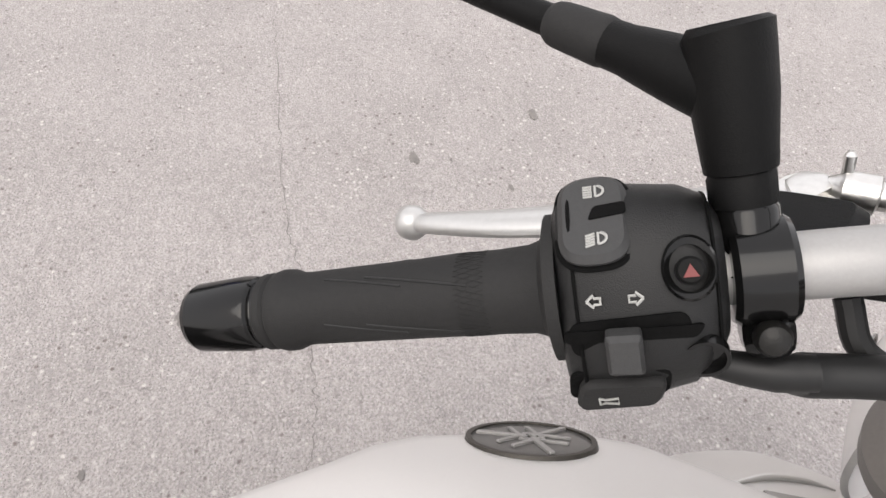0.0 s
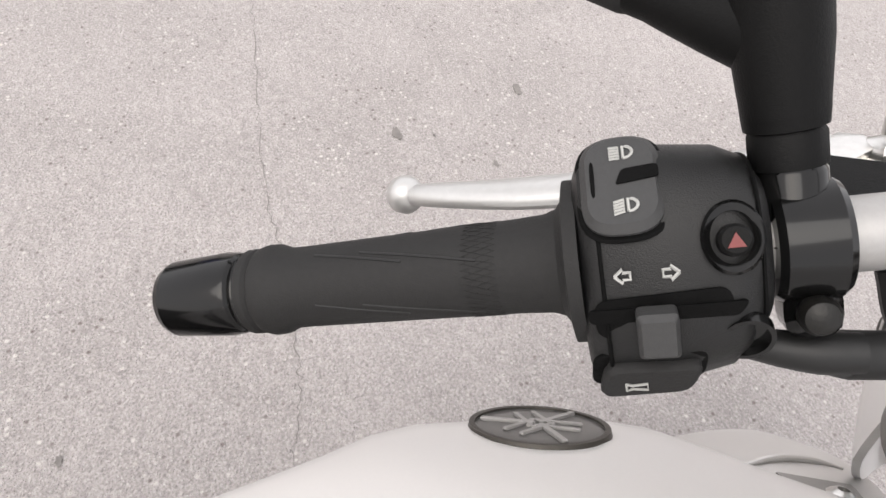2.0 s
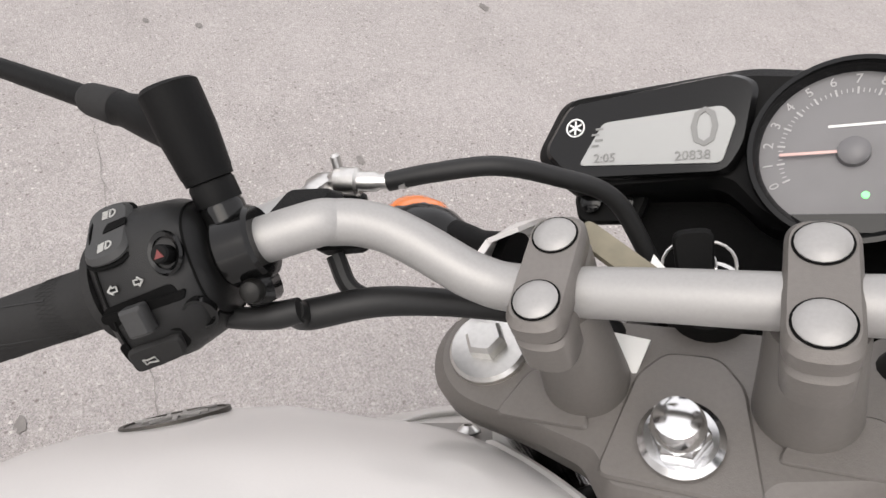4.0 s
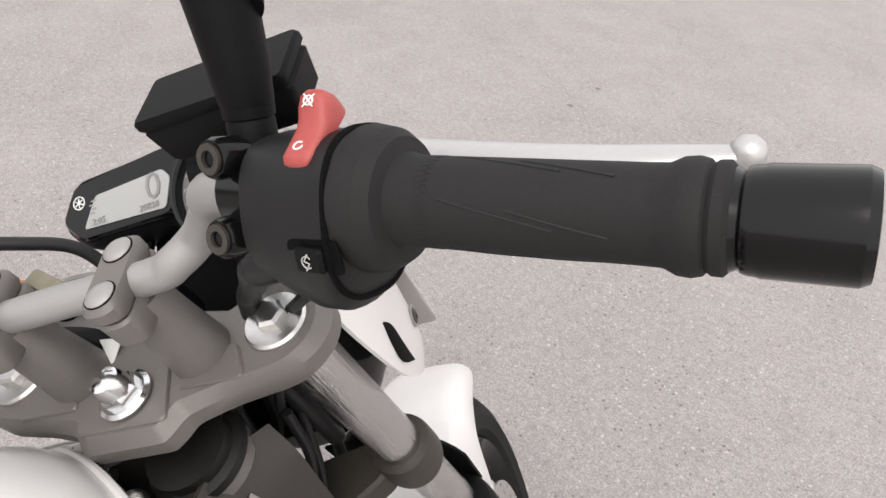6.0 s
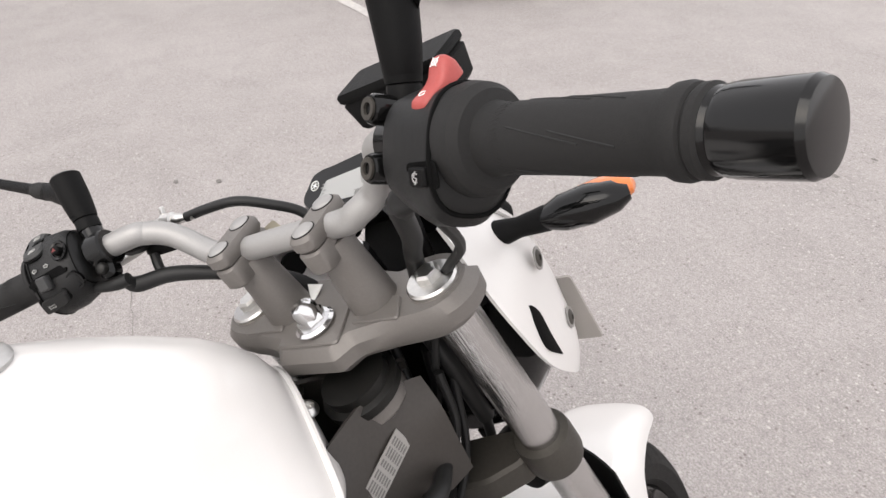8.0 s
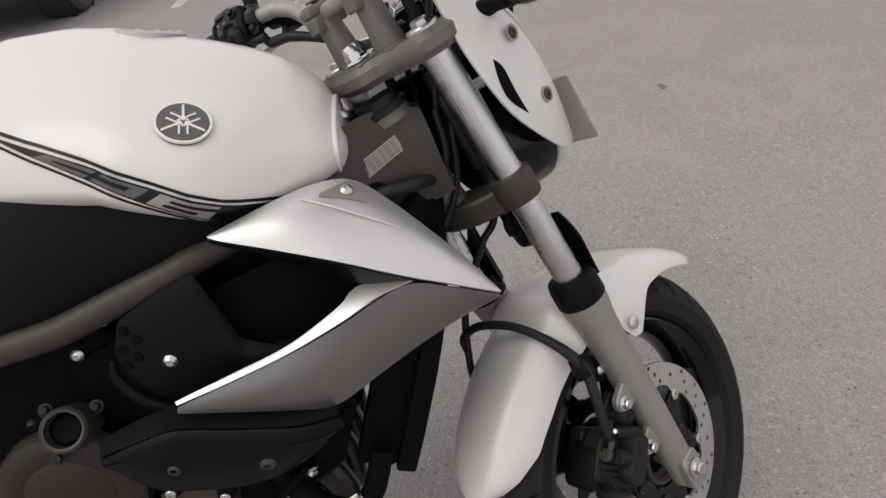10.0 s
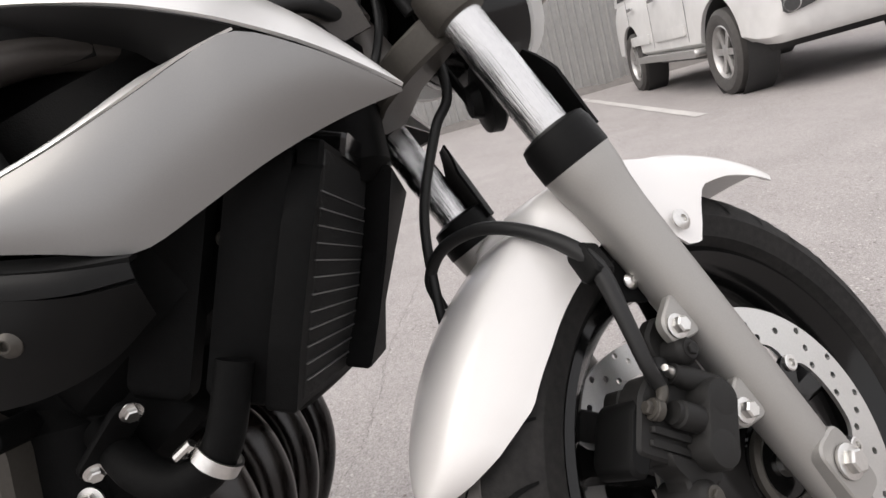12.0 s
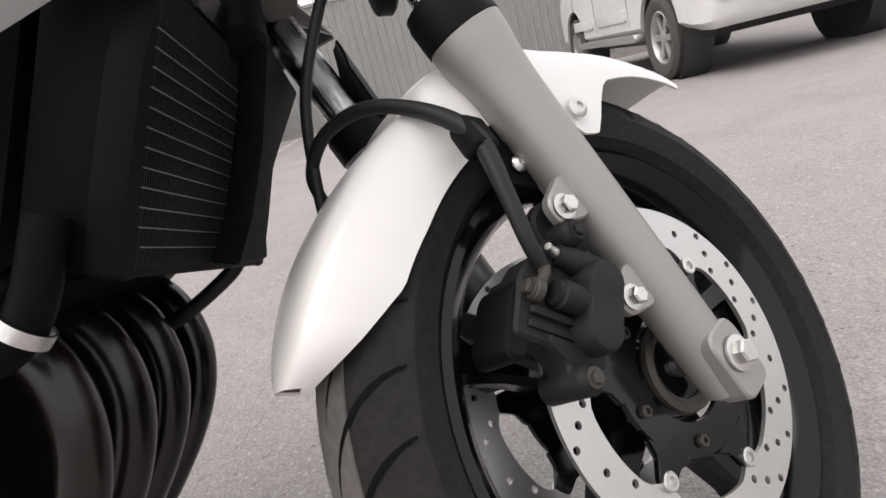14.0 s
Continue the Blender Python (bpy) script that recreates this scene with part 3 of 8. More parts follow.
def suv(origin, paint, label):
    """A large parked off-roader, its nose towards +x, built round its own middle line."""
    car = new("parked_car")
    car.location = origin
    tagged(car, label, "car", "parked cars")
    # lower body with bonnet
    bm = bmesh.new()
    table = [(-2.42, 0.62, 1.05, 0.70, 0.68), (-2.36, 0.5, 1.14, 0.88, 0.82), (-2.1, 0.42, 1.17, 0.94, 0.88), (-1.2, 0.42, 1.16, 0.945, 0.9), (0.0, 0.42, 1.14, 0.945, 0.9),
             (0.75, 0.42, 1.12, 0.945, 0.89), (0.95, 0.42, 1.13, 0.945, 0.86), (1.4, 0.42, 1.12, 0.945, 0.85), (1.9, 0.41, 1.08, 0.945, 0.87), (2.06, 0.38, 1.06, 0.94, 0.86), (2.2, 0.37, 1.03, 0.9, 0.82), (2.32, 0.38, 0.97, 0.83, 0.74), (2.38, 0.43, 0.84, 0.72, 0.64)]
    rings(bm, body_loops(table, 0.94))
    body = part("body", bm, paint, car, smooth=40)
    cut = bmesh.new()
    for x in (-1.45, 1.395):
        for side in (-1, 1):
            lathe([(0, 0.445), (0.4, 0.445)], axes((x, side * 0.68, 0.39), (0, side, 0), (1, 0, 0)), 40, cut)
    cutter = part("cutter", cut, "car_trim", car, smooth=0)
    carve = body.modifiers.new("arches", "BOOLEAN")
    carve.operation, carve.object, carve.solver = "DIFFERENCE", cutter, "EXACT"
    shape = bpy.data.meshes.new_from_object(body.evaluated_get(bpy.context.evaluated_depsgraph_get()))
    body.modifiers.clear()
    body.data = shape
    body.data.shade_smooth()
    body.data.set_sharp_from_angle(angle=radians(40))
    bpy.data.objects.remove(cutter)
    # cabin
    bm = bmesh.new()
    cab = [(-2.3, 1.12, 1.2, 0.86, 0.84), (-2.2, 1.12, 1.62, 0.88, 0.7), (-2.0, 1.12, 1.74, 0.885, 0.66), (-1.2, 1.12, 1.80, 0.885, 0.66), (-0.2, 1.12, 1.80, 0.885, 0.66), (0.25, 1.12, 1.72, 0.885, 0.66), (0.62, 1.1, 1.44, 0.885, 0.72), (0.98, 1.08, 1.14, 0.87, 0.8)]
    loops = []
    for x, z0, z1, w0, w1 in cab:
        ring_pts = [(w0, z0), (w0 - 0.02, z0 + (z1 - z0) * 0.3), (w1 + 0.03, z1 - 0.05), (w1 - 0.05, z1)]
        loops.append([V((x, -w, z)) for w, z in ring_pts] + [V((x, w, z)) for w, z in reversed(ring_pts)])
    rings(bm, loops)
    part("cabin", bm, paint, car, smooth=40)
    def half(x, z):
        """Half width of the cabin at a place and height."""
        z0, z1, w0, w1 = (float(np.interp(x, [r[0] for r in cab], [r[k] for r in cab])) for k in (1, 2, 3, 4))
        return float(np.interp(z, (z0, z0 + 0.3 * (z1 - z0), z1 - 0.05, z1), (w0, w0 - 0.02, w1 + 0.03, w1 - 0.05)))

    def top_of(x):
        return min(float(np.interp(x, [r[0] for r in cab], [r[2] for r in cab])) - 0.085, 1.685)

    # side glass: a black surround and three panes, laid on the cabin
    for side in (-1, 1):
        def band(name, x0, x1, inset, proud, mat):
            rows = []
            for i in range(13):
                x = x0 + (x1 - x0) * i / 12
                lo, hi = 1.17 + inset, max(top_of(x) - inset, 1.19 + inset)
                rows.append([V((x, side * (half(x, lo + (hi - lo) * j / 6) + proud), lo + (hi - lo) * j / 6)) for j in range(7)])
            return part(name, sheet(rows, 0.014), mat, car)
        band("window_surround", -2.02, 0.74, 0.0, 0.008, "car_trim")
        for x0, x1 in ((-1.98, -1.42), (-1.34, -0.5), (-0.42, 0.66)):
            band("side_window", x0, x1, 0.03, 0.014, "car_glass")
        # door seams, handles, cladding, step
        for x in (-1.39, -0.48, 0.66):
            part("door_seam", block((0.006, 0.004, 0.62), Matrix.Translation((x, side * 0.946, 0.82)), 0.002), "car_trim", car, smooth=0)
        for x in (-1.22, -0.3):
            part("door_handle", block((0.2, 0.03, 0.035), Matrix.Translation((x, side * 0.955, 1.02)), 0.01), "car_chrome", car)
        part("side_moulding", block((0.98, 0.04, 0.11), Matrix.Translation((0.12, side * 0.95, 0.63)), 0.012), paint, car)
        part("side_moulding", block((0.78, 0.04, 0.11), Matrix.Translation((-0.98, side * 0.95, 0.63)), 0.012), paint, car)
        part("side_step", block((2.0, 0.2, 0.07), Matrix.Translation((0.0, side * 0.93, 0.4)), 0.025), "car_rim", car)
        # wheel arches
        for x in (-1.45, 1.395):
            m = axes((x, side * 0.66, 0.39), (0, side, 0), (1, 0, 0))
            part("wheel_well", hoop([(0, 0.442), (0.25, 0.442), (0.25, 0.438), (0.01, 0.43), (0.01, 0.1), (0, 0.1)], m, 32), "car_trim", car)
        # mirror
        bm = block((0.2, 0.24, 0.19), Matrix.Translation((0.62, side * 1.05, 1.26)), 0.05, r=0.06)
        mirror = part("wing_mirror", bm, paint, car)
        part("mirror_stalk", block((0.1, 0.16, 0.05), Matrix.Translation((0.6, side * 0.92, 1.18)), 0.015), "car_trim", mirror)
        # head lamp, its projector and the fog lamp lie on the body's skin
        top = [(-0.865, 0.975), (-0.82, 0.99), (-0.74, 0.99), (-0.64, 0.965), (-0.53, 0.925)]
        low = [(-0.865, 0.93), (-0.84, 0.865), (-0.78, 0.84), (-0.69, 0.862), (-0.55, 0.86)]
        lamp = skin_patch("headlamp", body, car, top, low, side, 0.012, "lamp_glass", "clear headlamp with chromed projector")
        inner = [(-0.72, 0.965), (-0.68, 0.955), (-0.63, 0.94), (-0.58, 0.92)]
        inner_low = [(-0.72, 0.885), (-0.68, 0.88), (-0.63, 0.88), (-0.58, 0.878)]
        skin_patch("reflector", body, lamp, inner, inner_low, side, 0.015, "car_screen", "")
        hit, place, normal, _ = body.ray_cast(V((4, side * 0.785, 0.895)), V((-1, 0, 0)))
        m = axes(place + normal * 0.002 if hit else V((2.262, side * 0.815, 0.855)), V((0.85, side * 0.45, 0.1)), (0, 0, 1))
        part("projector", hoop([(-0.06, 0.062), (0.05, 0.062), (0.058, 0.054), (0.03, 0.045)], m, 24), "car_chrome", lamp)
        part("projector_lens", lathe([(0.0, 0.045), (0.035, 0.043), (0.048, 0.025)], m, 24), "car_glass", lamp)
        fog = skin_patch("fog_recess", body, car, [(-0.83, 0.675), (-0.78, 0.685), (-0.6, 0.675)], [(-0.83, 0.59), (-0.79, 0.57), (-0.6, 0.615)], side, 0.008, "car_trim", "black fog lamp recess")
        hit, place, normal, _ = body.ray_cast(V((4, side * 0.78, 0.63)), V((-1, 0, 0)))
        m = axes(place - normal * 0.006 if hit else V((2.315, side * 0.785, 0.57)), V((0.86, side * 0.5, 0)), (0, 0, 1))
        part("fog_rim", hoop([(0.0, 0.06), (0.032, 0.06), (0.036, 0.052), (0.02, 0.046)], m, 24), "car_chrome", fog)
        part("fog_lens", lathe([(0.0, 0.048), (0.02, 0.046), (0.03, 0.02)], m, 24), "lamp_glass", fog)
        part("parking_sensor", lathe([(0.0, 0.02), (0.012, 0.018)], axes((2.235, side * 0.865, 0.74), (0.8, side * 0.6, 0), (0, 0, 1)), 12), "car_rim", car)
        for x in (-1.45, 1.395):
            car_wheel(car, x, side * 0.83, side)
    m = axes((0.78, 0, 1.32), (0.64, 0, 0.77), (0, 1, 0))
    part("windscreen", prism(rounded([(-0.74, -0.22), (0.74, -0.22), (0.64, 0.32), (-0.64, 0.32)], 0.06), 0.03, m @ Matrix.Translation((0, 0, 0.0)), 0.004), "car_screen", car)
    part("scuttle", prism(rounded([(-0.75, -0.232), (0.75, -0.232), (0.74, -0.212), (-0.74, -0.212)], 0.006), 0.034, m, 0.004), "car_trim", car)
    for y in (-0.34, 0.28):
        part("wiper", tube([m @ V((y, -0.215, 0.036)), m @ V((y + 0.2, -0.2, 0.04)), m @ V((y + 0.42, -0.185, 0.04))], 0.006, 6, 3), "car_trim", car)
    bm = bmesh.new()
    loops = []
    for k in range(13):
        y = -0.72 + 1.44 * k / 12
        x = 2.2 - 0.22 * (y / 0.72) ** 2
        loops.append([V((x - 0.16, y, 1.035)), V((x - 0.02, y, 1.075)), V((x + 0.02, y, 1.06)), V((x - 0.02, y, 1.03))])
    rings(bm, loops)
    part("bonnet_guard", bm, "car_chrome", car, "smoked plastic stone guard on the bonnet edge")
    gm = axes((2.335, 0, 0.835), (0.96, 0, 0.28), (0, 1, 0))
    frame_line = [(-0.47, -0.125), (0.47, -0.125), (0.55, 0.12), (-0.55, 0.12)]
    grille = part("grille", prism(rounded(frame_line, 0.04), 0.05, gm, 0.012), "car_chrome", car, "chromed grille with dark gaps")
    part("grille_back", prism(rounded([(x * 0.93, y * 0.82) for x, y in frame_line], 0.03), 0.004, gm @ Matrix.Translation((0, 0, 0.05)), 0.001), "car_trim", grille)
    for k in range(4):
        part("grille_bar", block((0.9 + 0.03 * k, 0.026, 0.02), gm @ Matrix.Translation((0, -0.068 + 0.046 * k, 0.058)), 0.006), "car_chrome", grille)
    part("badge", prism([(0.09 * math.cos(a), 0.062 * math.sin(a)) for a in (2 * math.pi * k / 24 for k in range(24))], 0.016, gm @ Matrix.Translation((0, 0, 0.062)), 0.004), "car_chrome", grille)
    part("lower_grille", prism(rounded([(-0.62, -0.03), (0.62, -0.03), (0.64, 0.03), (-0.64, 0.03)], 0.02), 0.03, axes((2.362, 0, 0.645), (1, 0, 0), (0, 1, 0)), 0.006), "car_trim", car)
    plate = part("number_plate", block((0.52, 0.115, 0.015), axes((2.41, 0, 0.68), (1, 0, 0.1), (0, 1, 0)), 0.004), "mark", car)
    for k, w in enumerate((0.05, 0.09, 0.09, 0.09, 0.05)):
        part("plate_bar", block((w * 0.8, 0.06, 0.004), axes((2.42, -0.19 + 0.095 * k, 0.68), (1, 0, 0.1), (0, 1, 0)), 0.001), "print", plate, smooth=0)
    part("underbody", block((4.0, 1.5, 0.2), Matrix.Translation((-0.1, 0, 0.4)), 0.05), "car_trim", car)
    return car


suv((-6.62, 3.02, 0), "car_white", "dusty white off-road car parked nose-out on the asphalt")
suv((-7.55, -4.05, 0), "car_dark", "dark off-road car parked nose-out on the asphalt")

# ---- the motorcycle: frame of the body (leaning on its stand) and of the turned front end ----
BODY = Matrix(((0.98174, 0.0, -0.19023, 0.07735), (0.00833, 0.99904, 0.043, -0.00659), (0.19005, -0.0438, 0.9808, -0.00557), (0, 0, 0, 1)))
FRONT = Matrix(((0.71107, -0.50382, -0.49045, 0.16174), (0.55774, 0.82891, -0.04288, 0.01783), (0.42814, -0.24305, 0.87042, 0.02245), (0, 0, 0, 1)))
bike = new("motorcycle")
bike.matrix_basis = BODY
tagged(bike, "white naked motorcycle with silver side fairing on its side stand", "motorcycle")
STEER = BODY.inverted() @ FRONT
FX = 0.1012  # half the distance between the fork legs
UPF, FWD = V((0, -0.4384, 0.8988)), V((0, 0.8988, 0.4384))


def P(x, s, o):
    """A point of the front end: x to the right, s up the fork from the axle, o ahead of it."""
    return V((x, 0, 0.3)) + UPF * s + FWD * o


TILT = Matrix.Translation(P(0, 0.76, 0)) @ Matrix.Rotation(radians(2.3), 4, FWD) @ Matrix.Translation(-P(0, 0.76, 0))
UPT = (TILT.to_3x3() @ UPF).normalized()


def PT(x, s, o):
    """The same for the upper yoke and what stands on it, which sits a little askew."""
    return TILT @ P(x, s, o)


def fpart(name, bm, mat, label="", parent=None, smooth=35.0):
    """A part of the turned front end."""
    if parent is None:
        return part(name, bm, mat, bike, label, smooth, STEER)
    return part(name, bm, mat, parent, label, smooth)


def bpart(name, bm, mat, label="", parent=None, smooth=35.0):
    """A part of the body."""
    return part(name, bm, mat, parent or bike, label, smooth)


def both(x):
    return (-x, x)


# -- wheel, tyre, brakes --
WH = axes((0, 0, 0.3), (1, 0, 0), (0, 1, 0))


def tyre_profile(width, r_out, r_bead):
    h = width / 2
    rc = h * 1.02
    pts = [(-h * 0.62, r_bead), (-h * 0.9, r_bead + 0.012), (-h * 1.0, r_bead + 0.034)]
    for k in range(9):
        a = math.radians(-78 + 156 * k / 8)
        pts.append((rc * math.sin(a), r_out - rc + rc * math.cos(a)))
    pts += [(h, r_bead + 0.034), (h * 0.9, r_bead + 0.012), (h * 0.62, r_bead)]
    return pts


tyre = fpart("tyre", hoop([*tyre_profile(0.124, 0.305, 0.222), (0.03, 0.214), (-0.03, 0.212)], WH, 96), "tyre", "black road tyre with slanted tread grooves")


def tread(parent):
    """Slanted sipes of the tread, as narrow dark strips lying in the crown."""
    n = 34
    rc = 0.0632
    for side in (-1, 1):
        bm = bmesh.new()
        for base in (0.0,):
            line = []
            for j in range(11):
                f = j / 10
                lat = math.radians(6 + 66 * f ** 1.35) * side
                ang = base + 0.2 * f * f - 0.5 * f
                x, r = rc * math.sin(lat), 0.305 - rc + rc * math.cos(lat) + 0.0009
                line.append((x, r, ang))
            vs = []
            for k, (x, r, ang) in enumerate(line):
                d = (0.0007 + 0.0028 * math.sin(math.pi * (k + 0.6) / 11.2)) / r
                vs.append([bm.verts.new(WH @ V((r * math.cos(ang + e), r * math.sin(ang + e), x))) for e in (-d, d)])
            for a, b in zip(vs, vs[1:]):
                bm.faces.new((a[0], a[1], b[1], b[0]))
        first = fpart("tread_groove", bm, "dark", "dark slanted tread groove", parent, 0)
        for k in range(n):
            turn = WH @ Matrix.Rotation(2 * math.pi * (k + (0.5 if side > 0 else 0)) / n, 4, "Z") @ WH.inverted()
            if k == 0:
                first.matrix_basis = turn
            else:
                sub("tread_groove", first, parent, turn)


fpart("worn_band", hoop([(0.0632 * math.sin(a), 0.2418 + 0.0632 * math.cos(a) + e) for a, e in [(math.radians(-27 + 6 * k), 0.0004) for k in range(10)] + [(math.radians(27), -0.003), (math.radians(-27), -0.003)]], WH, 96), "tread_worn", "dusty scuffed tread band", tyre)
tread(tyre)
rim_bm = hoop([(-0.046, 0.226), (-0.05, 0.219), (-0.043, 0.212), (-0.03, 0.2), (-0.012, 0.192), (0.012, 0.192), (0.03, 0.2), (0.043, 0.212), (0.05, 0.219), (0.046, 0.226), (0.03, 0.214), (-0.03, 0.214)], WH, 96)
wheel = fpart("wheel_rim", rim_bm, "gloss", "gloss black five-spoke cast wheel")
for k in range(5):
    a = 2 * math.pi * k / 5 + 0.35
    m = WH @ Matrix.Rotation(a, 4, "Z")
    bm = bmesh.new()
    rings(bm, [[m @ V((r, sy * w, sz * d)) for sy, sz in ((-1, -0.6), (-0.6, -1), (0.6, -1), (1, -0.6), (1, 0.6), (0.6, 1), (-0.6, 1), (-1, 0.6))] for r, w, d in ((0.03, 0.026, 0.03), (0.08, 0.02, 0.022), (0.15, 0.016, 0.018), (0.185, 0.019, 0.022), (0.2, 0.026, 0.028))])
    fpart("spoke", bm, "gloss", "", wheel)
fpart("hub", lathe([(-0.068, 0.03), (-0.066, 0.044), (-0.03, 0.046), (0, 0.04), (0.03, 0.046), (0.066, 0.044), (0.068, 0.03)], WH, 40), "gloss", "", wheel)
fpart("hub_seal", hoop([(0.0, 0.042), (0.072, 0.042), (0.074, 0.036), (0.07, 0.03), (0.0, 0.03)], WH, 40), "cover", "", wheel)


BUTTON = radians(55)


def brake_disc(x):
    """A floating disc: drilled ring, black carrier, six buttons."""
    m = WH @ Matrix.Translation((0, 0, x))
    out, inn, half = 0.151, 0.114, 0.0022
    bm = bmesh.new()
    cols, rows = 60, 3
    cell = {}

    def vert(i, j, z):
        """Corner points of the ring's cells, at half steps."""
        key = (i % (2 * cols), j, z)
        if key not in cell:
            a = 2 * math.pi * i / (2 * cols)
            r = inn + (out - inn) * j / (2 * rows)
            if j == 0:
                r -= 0.009 * max(0.0, math.cos(6 * (a - BUTTON))) ** 3
            cell[key] = bm.verts.new(m @ V((r * math.cos(a), r * math.sin(a), z)))
        return cell[key]

    holes = {(c, r) for c in range(cols) for r in range(rows) if (c % 3 == r and (c // 3) % 4 != 3) or (c % 12 == 10 and r == 1)}
    for c in range(cols):
        for r in range(rows):
            around = [(0, 0), (1, 0), (2, 0), (2, 1), (2, 2), (1, 2), (0, 2), (0, 1)]
            faces = {}
            for z in (-half, half):
                square = [vert(2 * c + i, 2 * r + j, z) for i, j in around]
                if (c, r) in holes:
                    a0 = 2 * math.pi * (2 * c + 1) / (2 * cols)
                    r0 = inn + (out - inn) * (2 * r + 1) / (2 * rows)
                    mid = V((r0 * math.cos(a0), r0 * math.sin(a0), z))
                    ring = []
                    for k in range(8):
                        q = math.radians(-135 + 45 * k)
                        tang, rad = V((-math.sin(a0), math.cos(a0), 0)), V((math.cos(a0), math.sin(a0), 0))
                        ring.append(bm.verts.new(m @ (mid + 0.0037 * (math.cos(q) * tang + math.sin(q) * rad))))
                    for k in range(8):
                        j = (k + 1) % 8
                        bm.faces.new((square[k], square[j], ring[j], ring[k]))
                    faces[z] = ring
                else:
                    bm.faces.new(square)
            if faces:
                a, b = faces[-half], faces[half]
                for k in range(8):
                    j = (k + 1) % 8
                    bm.faces.new((a[k], a[j], b[j], b[k]))
    for i in range(2 * cols):
        for j in (0, 2 * rows):
            bm.faces.new((vert(i, j, -half), vert(i + 1, j, -half), vert(i + 1, j, half), vert(i, j, half)))
    disc = fpart("brake_disc", bm, "disc", "drilled ground steel brake disc", smooth=30)
    sgn = 1 if x > 0 else -1
    bm = hoop([(-0.003, 0.05), (0.003, 0.05), (0.003, 0.079), (-0.003, 0.079)], m, 60)
    for k in range(6):
        mk = m @ Matrix.Rotation(BUTTON + math.pi * k / 3, 4, "Z")
        arm = prism(rounded([(0.0765, -0.027), (0.088, -0.013), (0.108, -0.0085), (0.108, 0.0085), (0.088, 0.013), (0.0765, 0.027)], 0.005), 0.0068, mk @ Matrix.Translation((0, 0, -0.0034)), 0.001)
        fpart("carrier_arm", arm, "gloss", "", disc)
    fpart("disc_carrier", bm, "gloss", "black disc carrier", disc)
    for k in range(6):
        a = BUTTON + math.pi * k / 3
        mb = m @ Matrix.Translation((0.103 * math.cos(a), 0.103 * math.sin(a), 0.002 * sgn)) @ (Matrix.Identity(4) if sgn > 0 else Matrix.Rotation(math.pi, 4, "X"))
        fpart("button", bolt(mb, 0.0085, 0.005, "ring"), "steel", "", disc)
        a += 0.52
        mb = m @ Matrix.Translation((0.066 * math.cos(a), 0.066 * math.sin(a), 0.003 * sgn)) @ (Matrix.Identity(4) if sgn > 0 else Matrix.Rotation(math.pi, 4, "X"))
        fpart("carrier_bolt", bolt(mb, 0.0055, 0.005, "ring"), "cover", "", disc)


for x in both(0.066):
    brake_disc(x)


def fork_leg(x):
    """One fork leg: chromed tube, cast lower leg, dust seal and guard, axle clamp."""
    sgn = 1 if x > 0 else -1
    m = axes(P(x, 0, 0), UPF, (1, 0, 0))
    stanchion = fpart("fork_tube", lathe([(0.3, 0.0205), (0.36, 0.0205), (0.5, 0.0205), (0.62, 0.0205), (0.748, 0.0205)], m, 40), "fork_chrome", "polished hard-chromed fork tube")
    leg = fpart("fork_leg", lathe([(-0.034, 0.016), (-0.028, 0.0225), (0.03, 0.0245), (0.12, 0.0262), (0.24, 0.0278), (0.28, 0.0287), (0.302, 0.0303), (0.318, 0.0328), (0.328, 0.0338), (0.34, 0.0342), (0.342, 0.029)], m, 40), "leg", "silver-grey painted lower fork leg")
    fpart("dust_seal", lathe([(0.337, 0.0325), (0.339, 0.0352), (0.366, 0.035), (0.369, 0.0338), (0.374, 0.033), (0.376, 0.0295), (0.378, 0.021)], m, 40), "black", "black rubber dust seal", leg)
    # guard: a bent plate ahead of the tube
    rows = []
    for k in range(9):
        s = 0.355 + 0.1 * k / 8
        w = 62 if k < 6 else 62 - 14 * (k - 5)
        r = 0.0365 + 0.004 * k / 8
        rows.append([m @ V((r * math.cos(a), r * math.sin(a), s)) for a in (math.radians(90 + sgn * 18 + w * (j / 6 - 0.5) * 1.6) for j in range(7))])
    fpart("fork_guard", sheet(rows, 0.003), "black", "black plastic stone guard", leg)
    # flat axle clamp
    mm = axes(P(x, -0.005, 0), (sgn, 0, 0), (0, UPF.y, UPF.z))
    fpart("axle_clamp", prism(rounded([(-0.034, -0.02), (0.03, -0.02), (0.03, 0.02), (-0.034, 0.02)], 0.013, 5), 0.026, mm, 0.002), "leg", "", leg)
    fpart("axle_bolt", bolt(mm @ Matrix.Translation((0.002, 0, 0.027)), 0.0105, 0.012, "hex"), "steel", "zinc-plated axle bolt", leg)
    fpart("pinch_bolt", bolt(axes(P(x + sgn * 0.012, -0.012, 0.021), FWD, UPF), 0.005, 0.01, "dome"), "steel", "", leg)
    # lugs for the caliper
    for s in (0.178, 0.089):
        ml = axes(P(x + sgn * 0.004, s, -0.0435), (sgn, 0, 0), (0, UPF.y, UPF.z))
        bm = prism(rounded([(-0.011, sgn * 0.012), (0.011, sgn * 0.012), (0.024, sgn * -0.022), (-0.02, sgn * -0.022)], 0.009), 0.011, ml @ Matrix.Translation((0, 0, -0.002)), 0.002)
        lug = fpart("caliper_lug", bm, "leg", "", leg)
        fpart("caliper_bolt", bolt(ml @ Matrix.Translation((0, 0, 0.009)), 0.0075, 0.011, "hex"), "steel", "zinc-plated flange bolt", lug)
    return stanchion, leg


